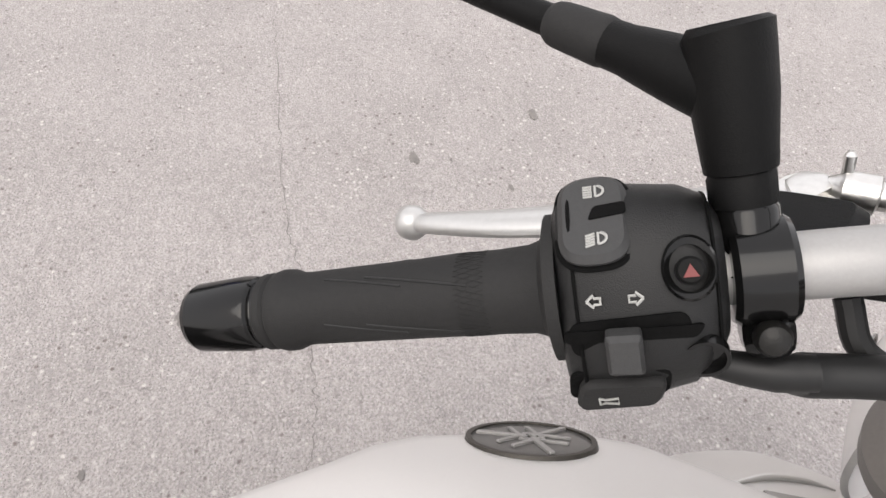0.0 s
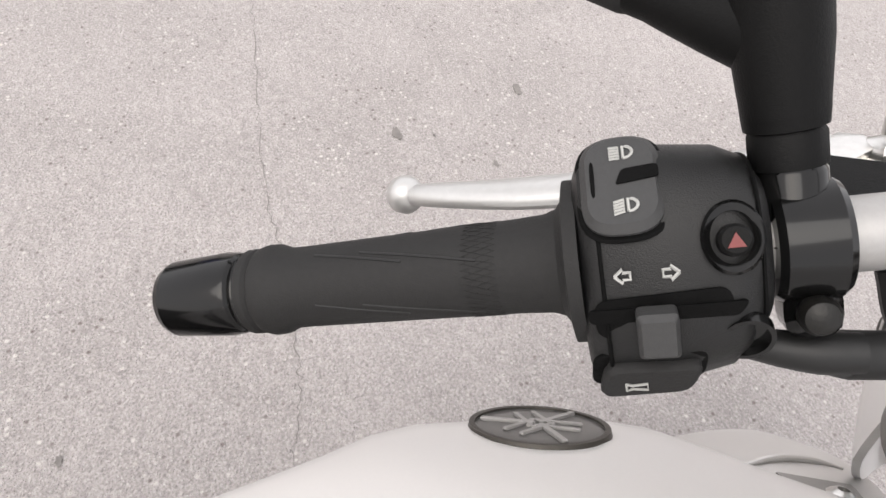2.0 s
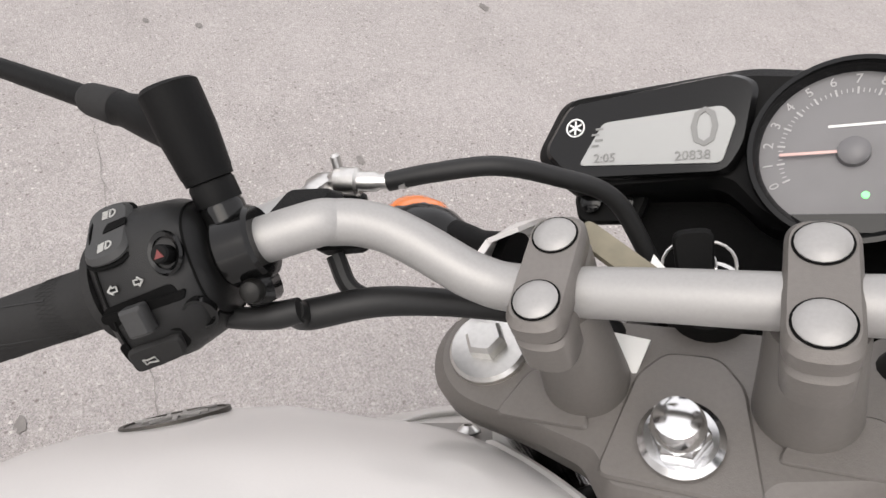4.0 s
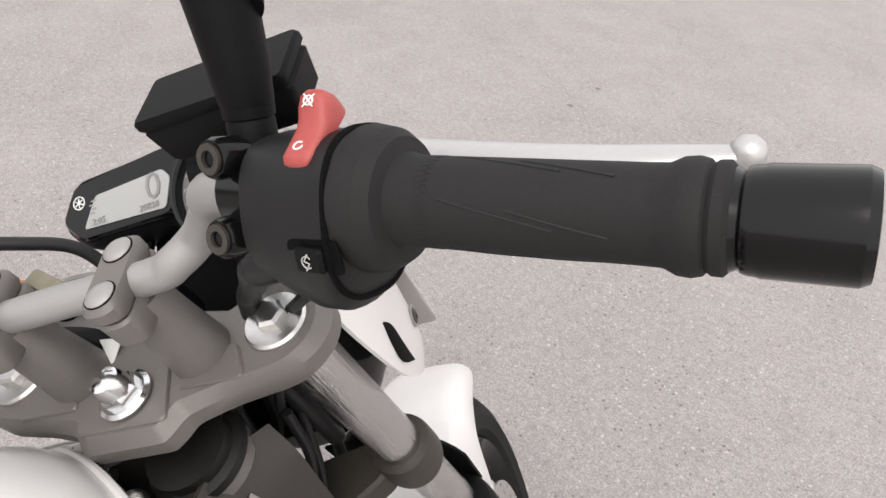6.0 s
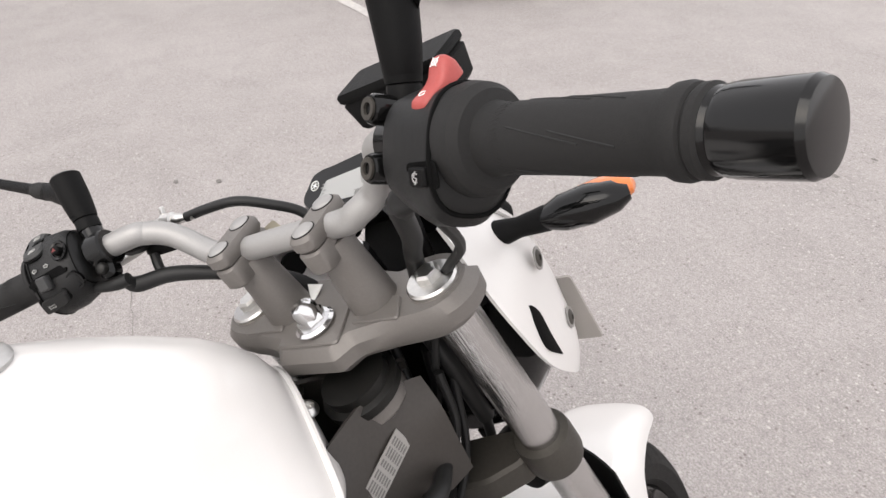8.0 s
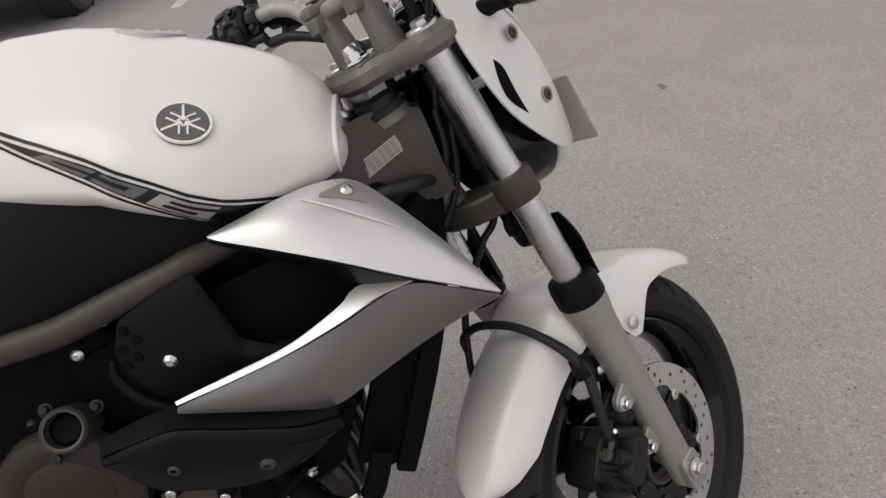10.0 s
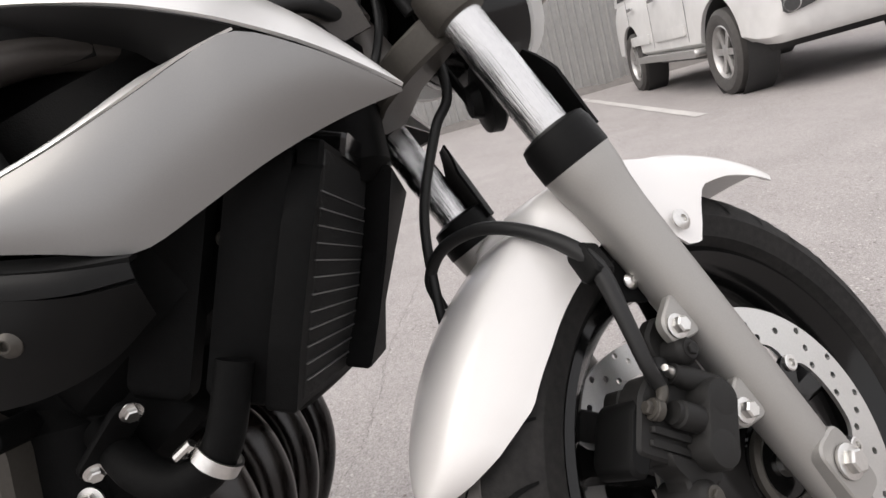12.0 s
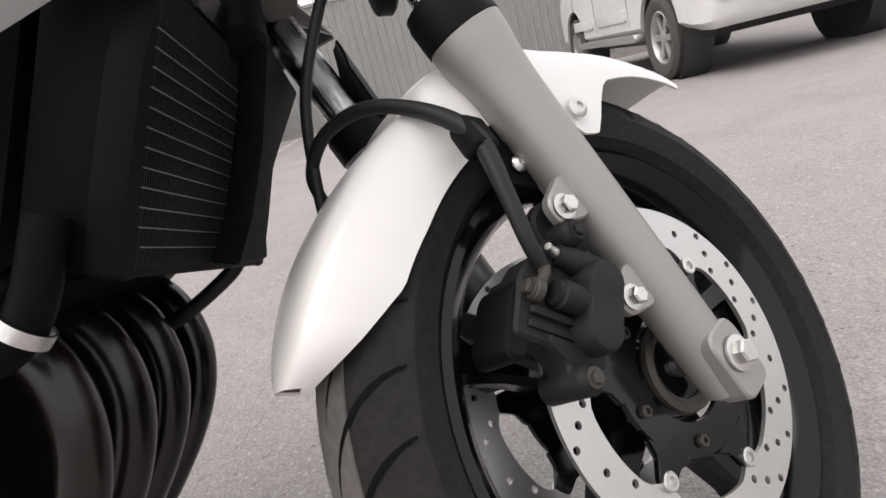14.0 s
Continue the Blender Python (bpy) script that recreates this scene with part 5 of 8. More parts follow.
def left_switch():
    r = RIDER_L
    rows = []
    for z, back, fr, lo, hi in ((0.036, 0.018, 0.019, -0.02, 0.021), (0.0395, 0.024, 0.0245, -0.027, 0.027), (0.047, 0.025, 0.0275, -0.034, 0.031), (0.064, 0.026, 0.0275, -0.039, 0.0335), (0.081, 0.025, 0.027, -0.0395, 0.0345), (0.0855, 0.022, 0.0245, -0.037, 0.032), (0.0875, 0.018, 0.021, -0.033, 0.027)):
        x0, x1 = span(r, -back, fr)
        rows.append((z, x0, x1, lo, hi))
    body = fpart("left_switch", rounded_body(LM, rows, 36, 2.5), "switch", "black plastic left switch cluster with white symbols")
    # beam rocker
    f = face(LM, r, 0.0735, 0.0225, 0.0165, 0.68)
    rocker = fpart("beam_rocker", prism(rounded([(-0.0105, -0.0155), (0.0105, -0.0155), (0.0105, 0.0155), (-0.0105, 0.0155)], 0.01, 8), 0.005, f, 0.002), "rocker", "dark grey beam rocker", body)
    fpart("rocker_rim", prism(rounded([(-0.0118, -0.0168), (0.0118, -0.0168), (0.0118, 0.0168), (-0.0118, 0.0168)], 0.011, 8), 0.0016, f, 0.0006), "dark", "", rocker)
    fpart("rocker_groove", prism(rounded([(-0.0015, -0.0026), (0.0098, -0.0014), (0.0098, 0.0028), (0.0005, 0.0022)], 0.0012, 5), 0.0006, f @ Matrix.Translation((0, 0.001, 0.0048)), 0.0002), "dark", "", rocker)
    for dy, name in ((0.0085, "high"), (-0.0082, "low")):
        bm = bmesh.new()
        fm = f @ Matrix.Translation((0.0008, dy, 0.0052)) @ Matrix.Diagonal((0.6, 0.6, 1, 1))
        pts = [(0.001 + 0.004 * math.cos(a), 0.0032 * math.sin(a)) for a in (math.radians(-90 + 20 * k) for k in range(10))]
        tube([fm @ V((x, y, 0)) for x, y in pts] + [fm @ V((0.001, -0.0032, 0))], 0.00045, 5, 1, bm, curve=False)
        for k in range(5):
            y = -0.003 + 0.0015 * k
            slant = 0.0 if name == "high" else 0.0012
            tube([fm @ V((-0.0006, y, 0)), fm @ V((-0.0052, y - slant, 0))], 0.0004, 4, 1, bm, curve=False)
        fpart("beam_symbol", bm, "symbol", "", rocker, 0)
    # hazard button in its well
    f = face(LM, r, 0.047, 0.0075, 0.0262, 0.2) @ Matrix.Diagonal((0.72, 0.72, 0.85, 1))
    well = fpart("button_well", lathe([(-0.004, 0.0085), (0.0015, 0.0105), (0.003, 0.0095), (0.0022, 0.0075), (-0.003, 0.007)], f @ Matrix.Diagonal((1, 1.25, 1, 1)), 28), "gloss", "", body)
    button = fpart("hazard_button", lathe([(-0.003, 0.0058), (0.006, 0.0055), (0.007, 0.0045)], f @ Matrix.Translation((0, -0.001, 0)), 24), "black", "", body)
    bm = prism([(-0.003, -0.0026), (0.003, -0.0026), (0, 0.0026)], 0.0004, f @ Matrix.Translation((0, -0.001, 0.007)), 0.0001)
    fpart("hazard_symbol", bm, "hazard_red", "red triangle", button, 0)
    # arrows
    for along, way in ((0.0755, -1), (0.063, 1)):
        f = face(LM, r, along, 0.001, 0.0276, 0.05) @ Matrix.Translation((0, -0.001, 0.0003)) @ Matrix.Diagonal((0.5, 0.52, 1, 1))
        arrow = [(0.0042 * way, 0), (0, 0.0036), (0, 0.0018), (-0.0038 * way, 0.0018), (-0.0038 * way, -0.0018), (0, -0.0018), (0, -0.0036)]
        bm = bmesh.new()
        tube([f @ V((x, y, 0)) for x, y in arrow + arrow[:1]], 0.0005, 5, 1, bm, curve=False)
        fpart("arrow_symbol", bm, "symbol", "", body, 0)
    # indicator slider in a recess, whose shade is painted as thin dark plates
    f = face(LM, r, 0.064, -0.0115, 0.0262, -0.2) @ Matrix.Diagonal((0.8, 0.8, 0.9, 1))
    fpart("slider_recess", prism(rounded([(-0.024, -0.008), (0.012, -0.008), (0.02, 0.0), (0.018, 0.008), (-0.024, 0.006)], 0.005), 0.0008, f, 0.0002), "dark", "", body)
    fpart("slider_slot", prism(rounded([(-0.026, -0.002), (0.021, -0.002), (0.024, 0.003), (-0.026, 0.003)], 0.002), 0.0014, f, 0.0003), "dark", "", body)
    fpart("indicator_slider", prism(rounded([(-0.007, -0.009), (0.006, -0.009), (0.006, 0.007), (-0.007, 0.007)], 0.002), 0.0095, f @ Matrix.Translation((-0.004, -0.003, 0)), 0.002), "rocker", "", body)
    # horn button
    f = face(LM, r, 0.071, -0.0295, 0.0185, -0.6) @ Matrix.Diagonal((0.8, 0.8, 0.9, 1))
    fpart("horn_recess", prism(rounded([(-0.02, -0.008), (0.018, -0.006), (0.02, 0.009), (-0.018, 0.009)], 0.005), 0.0015, f, 0.0004), "dark", "", body)
    horn_b = fpart("horn_button", prism(rounded([(-0.018, -0.01), (0.014, -0.008), (0.018, 0.006), (-0.014, 0.006)], 0.005), 0.0055, f, 0.0015), "rubber", "", body)
    bm = bmesh.new()
    fm = f @ Matrix.Translation((-0.004, -0.003, 0.0058))
    tube([fm @ V(p) for p in ((-0.004, 0.002, 0), (-0.004, -0.002, 0), (-0.002, -0.001, 0), (0.003, -0.0018, 0), (0.003, 0.0018, 0), (-0.002, 0.001, 0), (-0.004, 0.002, 0))], 0.0004, 4, 1, bm, curve=False)
    fpart("horn_symbol", bm, "symbol", "", horn_b, 0)
    f = face(LM, r, 0.0445, -0.0215, 0.0215, -0.6) @ Matrix.Diagonal((0.8, 0.8, 1, 1))
    fpart("screw_well", lathe([(-0.002, 0.0085), (0.0012, 0.0085), (0.0012, 0.007), (-0.001, 0.0065)], f @ Matrix.Diagonal((1, 1.2, 1, 1)), 24), "gloss", "", body)
    # cable boot towards the frame
    fpart("switch_boot", tube([LM @ V((0, -0.026, 0.05)), LM @ V((0, -0.032, 0.036)), LM @ V((0, -0.035, 0.022)), LM @ V((0, -0.036, 0.01))], [0.005, 0.0052, 0.0064, 0.0058], 14, 4), "hose", "", body)
    seam(LM, rows[4], body)
    seam(LM, rows[1], body)


left_switch()


def right_switch():
    r = RIDER_R
    rows = []
    for z, back, fr, lo, hi in ((0.03, 0.018, 0.019, -0.026, 0.018), (0.034, 0.024, 0.025, -0.033, 0.0245), (0.048, 0.026, 0.027, -0.039, 0.027), (0.064, 0.026, 0.027, -0.0445, 0.027), (0.074, 0.026, 0.0272, -0.044, 0.027), (0.079, 0.027, 0.0275, -0.038, 0.0275), (0.082, 0.025, 0.026, -0.03, 0.026)):
        x0, x1 = span(r, -back, fr)
        rows.append((z, x0, x1, lo, hi))
    body = fpart("right_switch", rounded_body(RM, rows, 36, 2.7), "switch", "black plastic right switch cluster")
    f = face(RM, r, 0.0642, 0.0215, 0.0155, 0.78) @ Matrix.Translation((0, 0.0042, 0)) @ Matrix.Diagonal((0.82, 0.68, 0.84, 1))
    kill = bmesh.new()
    loaf = [(-0.0225, 0.003, 0.0005), (-0.0215, 0.0066, 0.003), (-0.018, 0.0084, 0.0048), (-0.008, 0.0088, 0.005), (0.0, 0.0088, 0.0056), (0.005, 0.0089, 0.0075), (0.01, 0.0091, 0.0115), (0.015, 0.0091, 0.0135), (0.019, 0.0086, 0.0128), (0.022, 0.0068, 0.009), (0.0235, 0.003, 0.002)]
    rings(kill, [[f @ V((w * math.copysign(abs(math.cos(a)) ** 0.7, math.cos(a)), y, h * math.sin(a) ** 0.55 if 0 < a < math.pi else -0.002)) for a in (math.pi * k / 14 for k in range(15))] for y, w, h in loaf])
    kill_s = fpart("kill_switch", kill, "red", "red engine stop rocker", body, 80)
    bm = bmesh.new()
    for cy, h in ((0.0115, 0.0122), (-0.012, 0.005)):
        fm = f @ Matrix.Translation((0, cy, h + 0.0001)) @ Matrix.Rotation(0.33 if cy > 0 else 0.0, 4, "X")
        pts = [(0.0026 * math.cos(a), 0.0026 * math.sin(a)) for a in (math.radians(60 + 30 * k) for k in range(11 if cy < 0 else 13))]
        tube([fm @ V((x, y, 0)) for x, y in pts], 0.0004, 4, 1, bm, curve=False)
        if cy > 0:
            tube([fm @ V((-0.003, -0.0034, 0)), fm @ V((0.003, 0.0034, 0))], 0.0004, 4, 1, bm, curve=False)
            tube([fm @ V((0.003, -0.0034, 0)), fm @ V((-0.003, 0.0034, 0))], 0.0004, 4, 1, bm, curve=False)
    fpart("stop_symbol", bm, "mark", "", kill_s, 0)
    f = face(RM, r, 0.0725, -0.0185, 0.0252, -0.2) @ Matrix.Diagonal((0.8, 0.8, 0.9, 1))
    fpart("starter_recess", prism(rounded([(-0.016, -0.009), (0.016, -0.007), (0.014, 0.01), (-0.016, 0.008)], 0.004), 0.0012, f, 0.0003), "dark", "", body)
    start = fpart("starter_button", prism(rounded([(-0.009, -0.006), (0.007, -0.006), (0.007, 0.006), (-0.009, 0.006)], 0.002), 0.005, f, 0.0015), "black", "", body)
    bm = bmesh.new()
    fm = f @ Matrix.Translation((-0.001, 0, 0.0052))
    tube([fm @ V(p) for p in ((0.001, 0.004, 0), (-0.0015, 0.0005, 0), (0.0015, -0.0005, 0), (-0.001, -0.004, 0))], 0.0004, 4, 1, bm, curve=False)
    tube([fm @ V((0.003 * math.cos(a), 0.003 * math.sin(a), 0)) for a in (math.radians(40 + 30 * k) for k in range(10))], 0.0003, 4, 1, bm, curve=False)
    fpart("starter_symbol", bm, "dial_print", "", start, 0)
    fpart("switch_boot", tube([RM @ V((0, -0.03, 0.03)), RM @ V((0, -0.034, 0.016)), RM @ V((-r * 0.012, -0.04, 0.0))], [0.008, 0.009, 0.007], 14, 3), "hose", "", body)
    seam(RM, rows[5], body, 0.0014)


right_switch()


def mirror_clamp(sgn):
    m = bar_frame(sgn, 0)
    r = RIDER_L if sgn < 0 else RIDER_R
    body = fpart("mirror_clamp", lathe([(0.0, 0.0165), (0.002, 0.018), (0.017 if sgn < 0 else 0.022, 0.018), (0.019 if sgn < 0 else 0.024, 0.0165)], m @ Matrix.Translation((0, 0, 0.009 if sgn < 0 else 0.01)), 32), "gloss", "black mirror clamp")
    if sgn > 0:
        for dy in (-0.0155, 0.0165):
            f = face(m, r, 0.022, dy, 0.003)
            fpart("clamp_ear", lathe([(0.0, 0.0085), (0.021, 0.0085), (0.023, 0.0075)], f, 20), "gloss", "", body)
            fpart("clamp_screw", lathe([(0.0225, 0.0062), (0.0245, 0.0062), (0.0245, 0.0035), (0.022, 0.0033)], f, 20), "cover", "", body)
    else:
        f = face(m, r, 0.018, -0.02, -0.004)
        fpart("clamp_ear", block((0.015, 0.016, 0.018), f @ Matrix.Translation((0, 0, 0.004)), 0.004), "gloss", "", body)
        fpart("clamp_bolt", bolt(f @ Matrix.Translation((0, 0, 0.013)), 0.0055, 0.006, "dome"), "case", "", body)
    return body


def mirror_stem(sgn):
    base = bar_frame(sgn, 0.02 if sgn < 0 else 0.022)
    up = V((sgn * 0.22, 0.054, 0.975)).normalized()
    p0 = base.translation + base.to_3x3() @ V((0, 0.002, 0))
    m = axes(p0, up, (1, 0, 0)) @ Matrix.Diagonal((1.05, 1.05, 0.86, 1))
    stem = fpart("mirror_stem", lathe([(0.0, 0.0125), (0.006, 0.0096), (0.021, 0.0092), (0.022, 0.0087), (0.023, 0.0087)], m, 32), "gloss", "black jointed mirror stem")
    fpart("lock_nut", lathe([(0.023, 0.0096), (0.033, 0.0096), (0.0345, 0.009)], m, 12), "black", "", stem)
    fpart("collar", lathe([(0.0345, 0.0084), (0.035, 0.01), (0.04, 0.0104)], m, 28), "black", "", stem)
    # joint cap: a slanted pod with an arm
    if sgn < 0:
        rows = [[m @ V((0.0122 * w * math.cos(a), 0.0128 * w * math.sin(a), z)) for a in (2 * math.pi * k / 28 for k in range(28))] for z, w in ((0.039, 0.84), (0.043, 0.86), (0.06, 0.96))]
        rows += [[m @ V((0.012 * math.cos(a), 0.0124 * math.sin(a), z + dz * math.cos(a) * sgn * -1)) for a in (2 * math.pi * k / 28 for k in range(28))] for z, dz in ((0.076, 0.0), (0.082, 0.001))]
        rows += [[m @ V((0.0102 * math.cos(a), 0.0106 * math.sin(a), 0.0845)) for a in (2 * math.pi * k / 28 for k in range(28))]]
    else:
        rows = [[m @ V((0.0122 * w * math.cos(a) - lean, 0.0128 * w * math.sin(a), z)) for a in (2 * math.pi * k / 28 for k in range(28))] for z, w, lean in ((0.039, 0.8, 0.0), (0.042, 0.86, 0.0), (0.06, 0.98, 0.0005), (0.085, 1.1, 0.002), (0.115, 1.22, 0.004), (0.135, 1.26, 0.0052), (0.14, 1.05, 0.0054))]
    bm = bmesh.new()
    rings(bm, rows)
    fpart("joint_pod", bm, "black", "", stem)
    arm_d = V((-0.95, 0.06, 0.28)).normalized() if sgn < 0 else V((0.12, 0.72, 0.68)).normalized()
    reach, lift = (0.27, 0.075) if sgn < 0 else (0.19, 0.01)
    q = m @ V((sgn * 0.003, 0, 0.064 if sgn < 0 else 0.09))
    fpart("arm_socket", tube([q - arm_d * 0.006, q + arm_d * 0.014, q + arm_d * 0.032, q + arm_d * 0.042], [r * (0.82 if sgn < 0 else 0.85) for r in (0.0148, 0.0126, 0.0098, 0.0094)], 28, 4), "black", "", stem)
    fpart("arm_boot", tube([q + arm_d * 0.038, q + arm_d * 0.041, q + arm_d * 0.058, q + arm_d * 0.062], [r * (0.78 if sgn < 0 else 1.0) for r in (0.0095, 0.0108, 0.01, 0.0082)], 24, 3), "rubber", "", stem)
    fpart("mirror_arm", tube([q + arm_d * 0.056, q + arm_d * 0.14 + V((0, 0, 0.002)), q + arm_d * (reach - 0.05) + V((0, 0, 0.004)), q + arm_d * reach + V((0, -0.004, lift))], [r * (0.72 if sgn < 0 else 1.0) for r in (0.0078, 0.007, 0.0066, 0.0062)], 18, 5), "black", "", stem)
    tip = q + arm_d * reach + V((sgn * 0.02, -0.012, lift + 0.025))
    mm = axes(tip, (-sgn * 0.1, -1, 0.1), (1, 0, 0))
    head = [(-0.062, -0.03), (0.062, -0.034), (0.07, 0.0), (0.05, 0.036), (-0.05, 0.04), (-0.07, 0.005)]
    shell = fpart("mirror_shell", prism(rounded(head, 0.02, 5), -0.035, mm, 0.012), "black", "", stem)
    fpart("mirror_glass", prism(rounded([(x * 0.92, y * 0.9) for x, y in head], 0.018, 5), 0.001, mm, 0.0003), "chrome", "", stem)


for sgn in (-1, 1):
    mirror_clamp(sgn)
    mirror_stem(sgn)


def hand_lever(sgn, ball):
    """A polished lever with a ball end, bent slightly to the grip."""
    root = BAR_IN[sgn] + V((sgn * 0.016, 0.05, -0.002))
    line = [root, root.lerp(ball, 0.12) + V((0, 0.009, 0)), root.lerp(ball, 0.35) + V((0, 0.006, -0.002)), root.lerp(ball, 0.65) + V((0, -0.001, -0.002)), root.lerp(ball, 0.9) + V((0, -0.003, 0)), ball]
    loops = []
    pts = smooth_line(line, 6)
    n = len(pts)
    for i, p in enumerate(pts):
        d = (pts[min(i + 1, n - 1)] - pts[max(i - 1, 0)]).normalized()
        side = V((0, 0.95, 0.3))
        side = (side - d * side.dot(d)).normalized()
        up = d.cross(side)
        f = i / (n - 1)
        w, h = float(np.interp(f, (0, 0.3, 0.6, 0.85, 1), (0.011, 0.0115, 0.0095, 0.006, 0.005))), (0.0072 - 0.0026 * f) * (1.0 if sgn < 0 else 0.6)
        loops.append([p + w * math.cos(a) * side + h * math.sin(a) * up for a in (2 * math.pi * k / 16 for k in range(16))])
    bm = bmesh.new()
    rings(bm, loops)
    lever = fpart("clutch_lever" if sgn < 0 else "brake_lever", bm, "lever", "polished alloy hand lever with a ball end")
    d = (pts[-1] - pts[-4]).normalized()
    k = 1.0 if sgn < 0 else 0.82
    fpart("lever_ball", lathe([(-0.009, 0.004), (-0.007, 0.0072), (-0.002, 0.0096), (0.003, 0.0092), (0.007, 0.006), (0.0085, 0.002)], axes(ball, d, (0, 1, 0)) @ Matrix.Diagonal((k, k, k, 1)), 24), "lever", "", lever)
    perch = fpart("lever_perch", block((0.036, 0.034, 0.016), axes(root + V((-sgn * 0.004, -0.022, -0.002)), (0, -0.3, 0.95), (1, 0, 0)), 0.005), "black", "", lever)
    fpart("pivot_bolt", bolt(axes(root + V((0, 0, 0.006)), (0, -0.3, 0.95), (1, 0, 0)), 0.008, 0.005, "hex"), "steel", "", lever)


hand_lever(-1, V((-0.3477, -0.3783, 1.0439)))
hand_lever(1, V((0.3785, -0.4027, 1.0317)))

# clutch cable with its adjuster
adj = V((-0.1526, -0.347, 1.0841))
cab_d = V((0.98, 0.17, -0.1)).normalized()
adjuster = fpart("cable_adjuster", lathe([(-0.012, 0.004), (-0.009, 0.0055), (-0.007, 0.0074), (0.004, 0.0074), (0.005, 0.0052), (0.014, 0.005), (0.016, 0.0038), (0.03, 0.0035)], axes(adj, cab_d, (0, 0, 1)), 24), "steel", "bright cable adjuster with a thumb wheel")
fpart("adjuster_arm", block((0.046, 0.014, 0.012), axes(adj + V((-0.02, 0.0, -0.012)), (0, 0, 1), cab_d), 0.004), "black", "", adjuster)
fpart("adjuster_tab", block((0.004, 0.006, 0.011), axes(adj + V((-0.006, 0.0, 0.0095)), (0, 0, 1), cab_d), 0.0015), "steel", "", adjuster)
clutch_pts = [adj + cab_d * 0.02, V((-0.1101, -0.3367, 1.0834)), V((-0.0818, -0.3264, 1.0819)), V((-0.059, -0.3104, 1.07)), V((-0.0393, -0.2934, 1.0534)), V((-0.0284, -0.2857, 1.0264)), V((-0.0132, -0.2834, 0.9761)), V((0.0078, -0.288, 0.9058)), V((0.0265, -0.3027, 0.8055))]
cable = fpart("clutch_cable", tube(clutch_pts, 0.0048, 12, 8), "hose", "black sheathed clutch cable with faint print")
bm = bmesh.new()
cp = smooth_line(clutch_pts, 8)
for k in range(5):
    p, q = cp[28 + k], cp[29 + k]
    block((max((q - p).length * 0.7, 0.002), 0.0022, 0.0006), axes(p.lerp(q, 0.5) + V((0, -0.0026, 0.0041)), (0, -0.5, 0.86), q - p), 0.0001, bm)
fpart("cable_print", bm, "decal_grey", "", cable, 0)

# wiring along the left of the bar
fpart("switch_loom", tube([LM @ V((0, -0.036, 0.014)), V((-0.1521, -0.401, 1.0388)), V((-0.1255, -0.3853, 1.0383)), V((-0.0982, -0.3656, 1.0288)), V((-0.069, -0.3448, 1.0152)), V((-0.0402, -0.3141, 0.9867)), V((-0.0316, -0.294, 0.9365))], [0.0055, 0.0075, 0.0072, 0.0066, 0.0078, 0.0075, 0.0075], 14, 6), "hose", "black taped wiring loom")
fpart("clutch_switch_wire", tube([V((-0.1474, -0.3788, 1.0586)), V((-0.1395, -0.3827, 1.0425)), V((-0.1218, -0.3782, 1.0342)), V((-0.1021, -0.3677, 1.0298))], 0.0045, 10, 6), "hose", "thin black clutch switch wire")
fpart("switch_plug", block((0.03, 0.02, 0.016), axes((-0.1476, -0.3668, 1.0646), (0, 0, 1), (1, 0.2, 0)), 0.004), "black")
fpart("right_loom", tube([RM @ V((0, -0.036, 0.01)), V((0.1217, -0.3647, 1.0192)), V((0.1008, -0.3403, 1.0045)), V((0.085, -0.3207, 0.9897)), V((0.0584, -0.2916, 0.935))], [0.007, 0.008, 0.0075, 0.008, 0.008], 14, 6), "hose", "black throttle cables and wiring")
fpart("throttle_cable", tube([RM @ V((-RIDER_R * 0.01, -0.038, 0.03)), V((0.1512, -0.3539, 1.0037)), V((0.1202, -0.3298, 0.9841)), V((0.0789, -0.301, 0.9547)), V((0.0475, -0.292, 0.8852))], 0.0042, 10, 6), "hose")

# brake master cylinder
mc = axes(P(0.1612, 0.8785, 0.0170), UPF, (1, 0, 0)) @ Matrix.Translation((0.01, 0, 0.004)) @ Matrix.Diagonal((0.92, 0.85, 0.86, 1))
master = fpart("brake_reservoir", prism(rounded([(-0.042, -0.016), (0.04, -0.018), (0.044, 0.02), (-0.04, 0.02)], 0.004), 0.026, mc @ Matrix.Translation((-0.012, 0.006, 0.0)), 0.003, slant=-0.003), "black", "black box-shaped brake fluid reservoir")
fpart("reservoir_lid", prism(rounded([(-0.045, -0.019), (0.043, -0.021), (0.047, 0.023), (-0.043, 0.023)], 0.004), 0.008, mc @ Matrix.Translation((-0.012, 0.006, 0.0255)), 0.002), "black", "", master)
fpart("master_cylinder", tube([P(0.12, 0.866, 0.02), P(0.17, 0.858, 0.014)], 0.011, 18, 1, curve=False), "black", "", master)

# -- instruments --
UPI = V((0, 0.55, 0.835)).normalized()
FACE = V((0, -UPI.z, UPI.y))


def panel(x, up=0.0, out=0.0):
    """A frame on the instrument panel: x to the right, y up it, z to the rider."""
    m = Matrix((V((1, 0, 0)), UPI, FACE)).transposed().to_4x4()
    m.translation = V((0.0065, -0.226, 1.0645)) + 1.09 * (V((1, 0, 0)) * x + UPI * up + FACE * out)
    return m @ Matrix.Diagonal((1.09, 1.09, 1.09, 1))


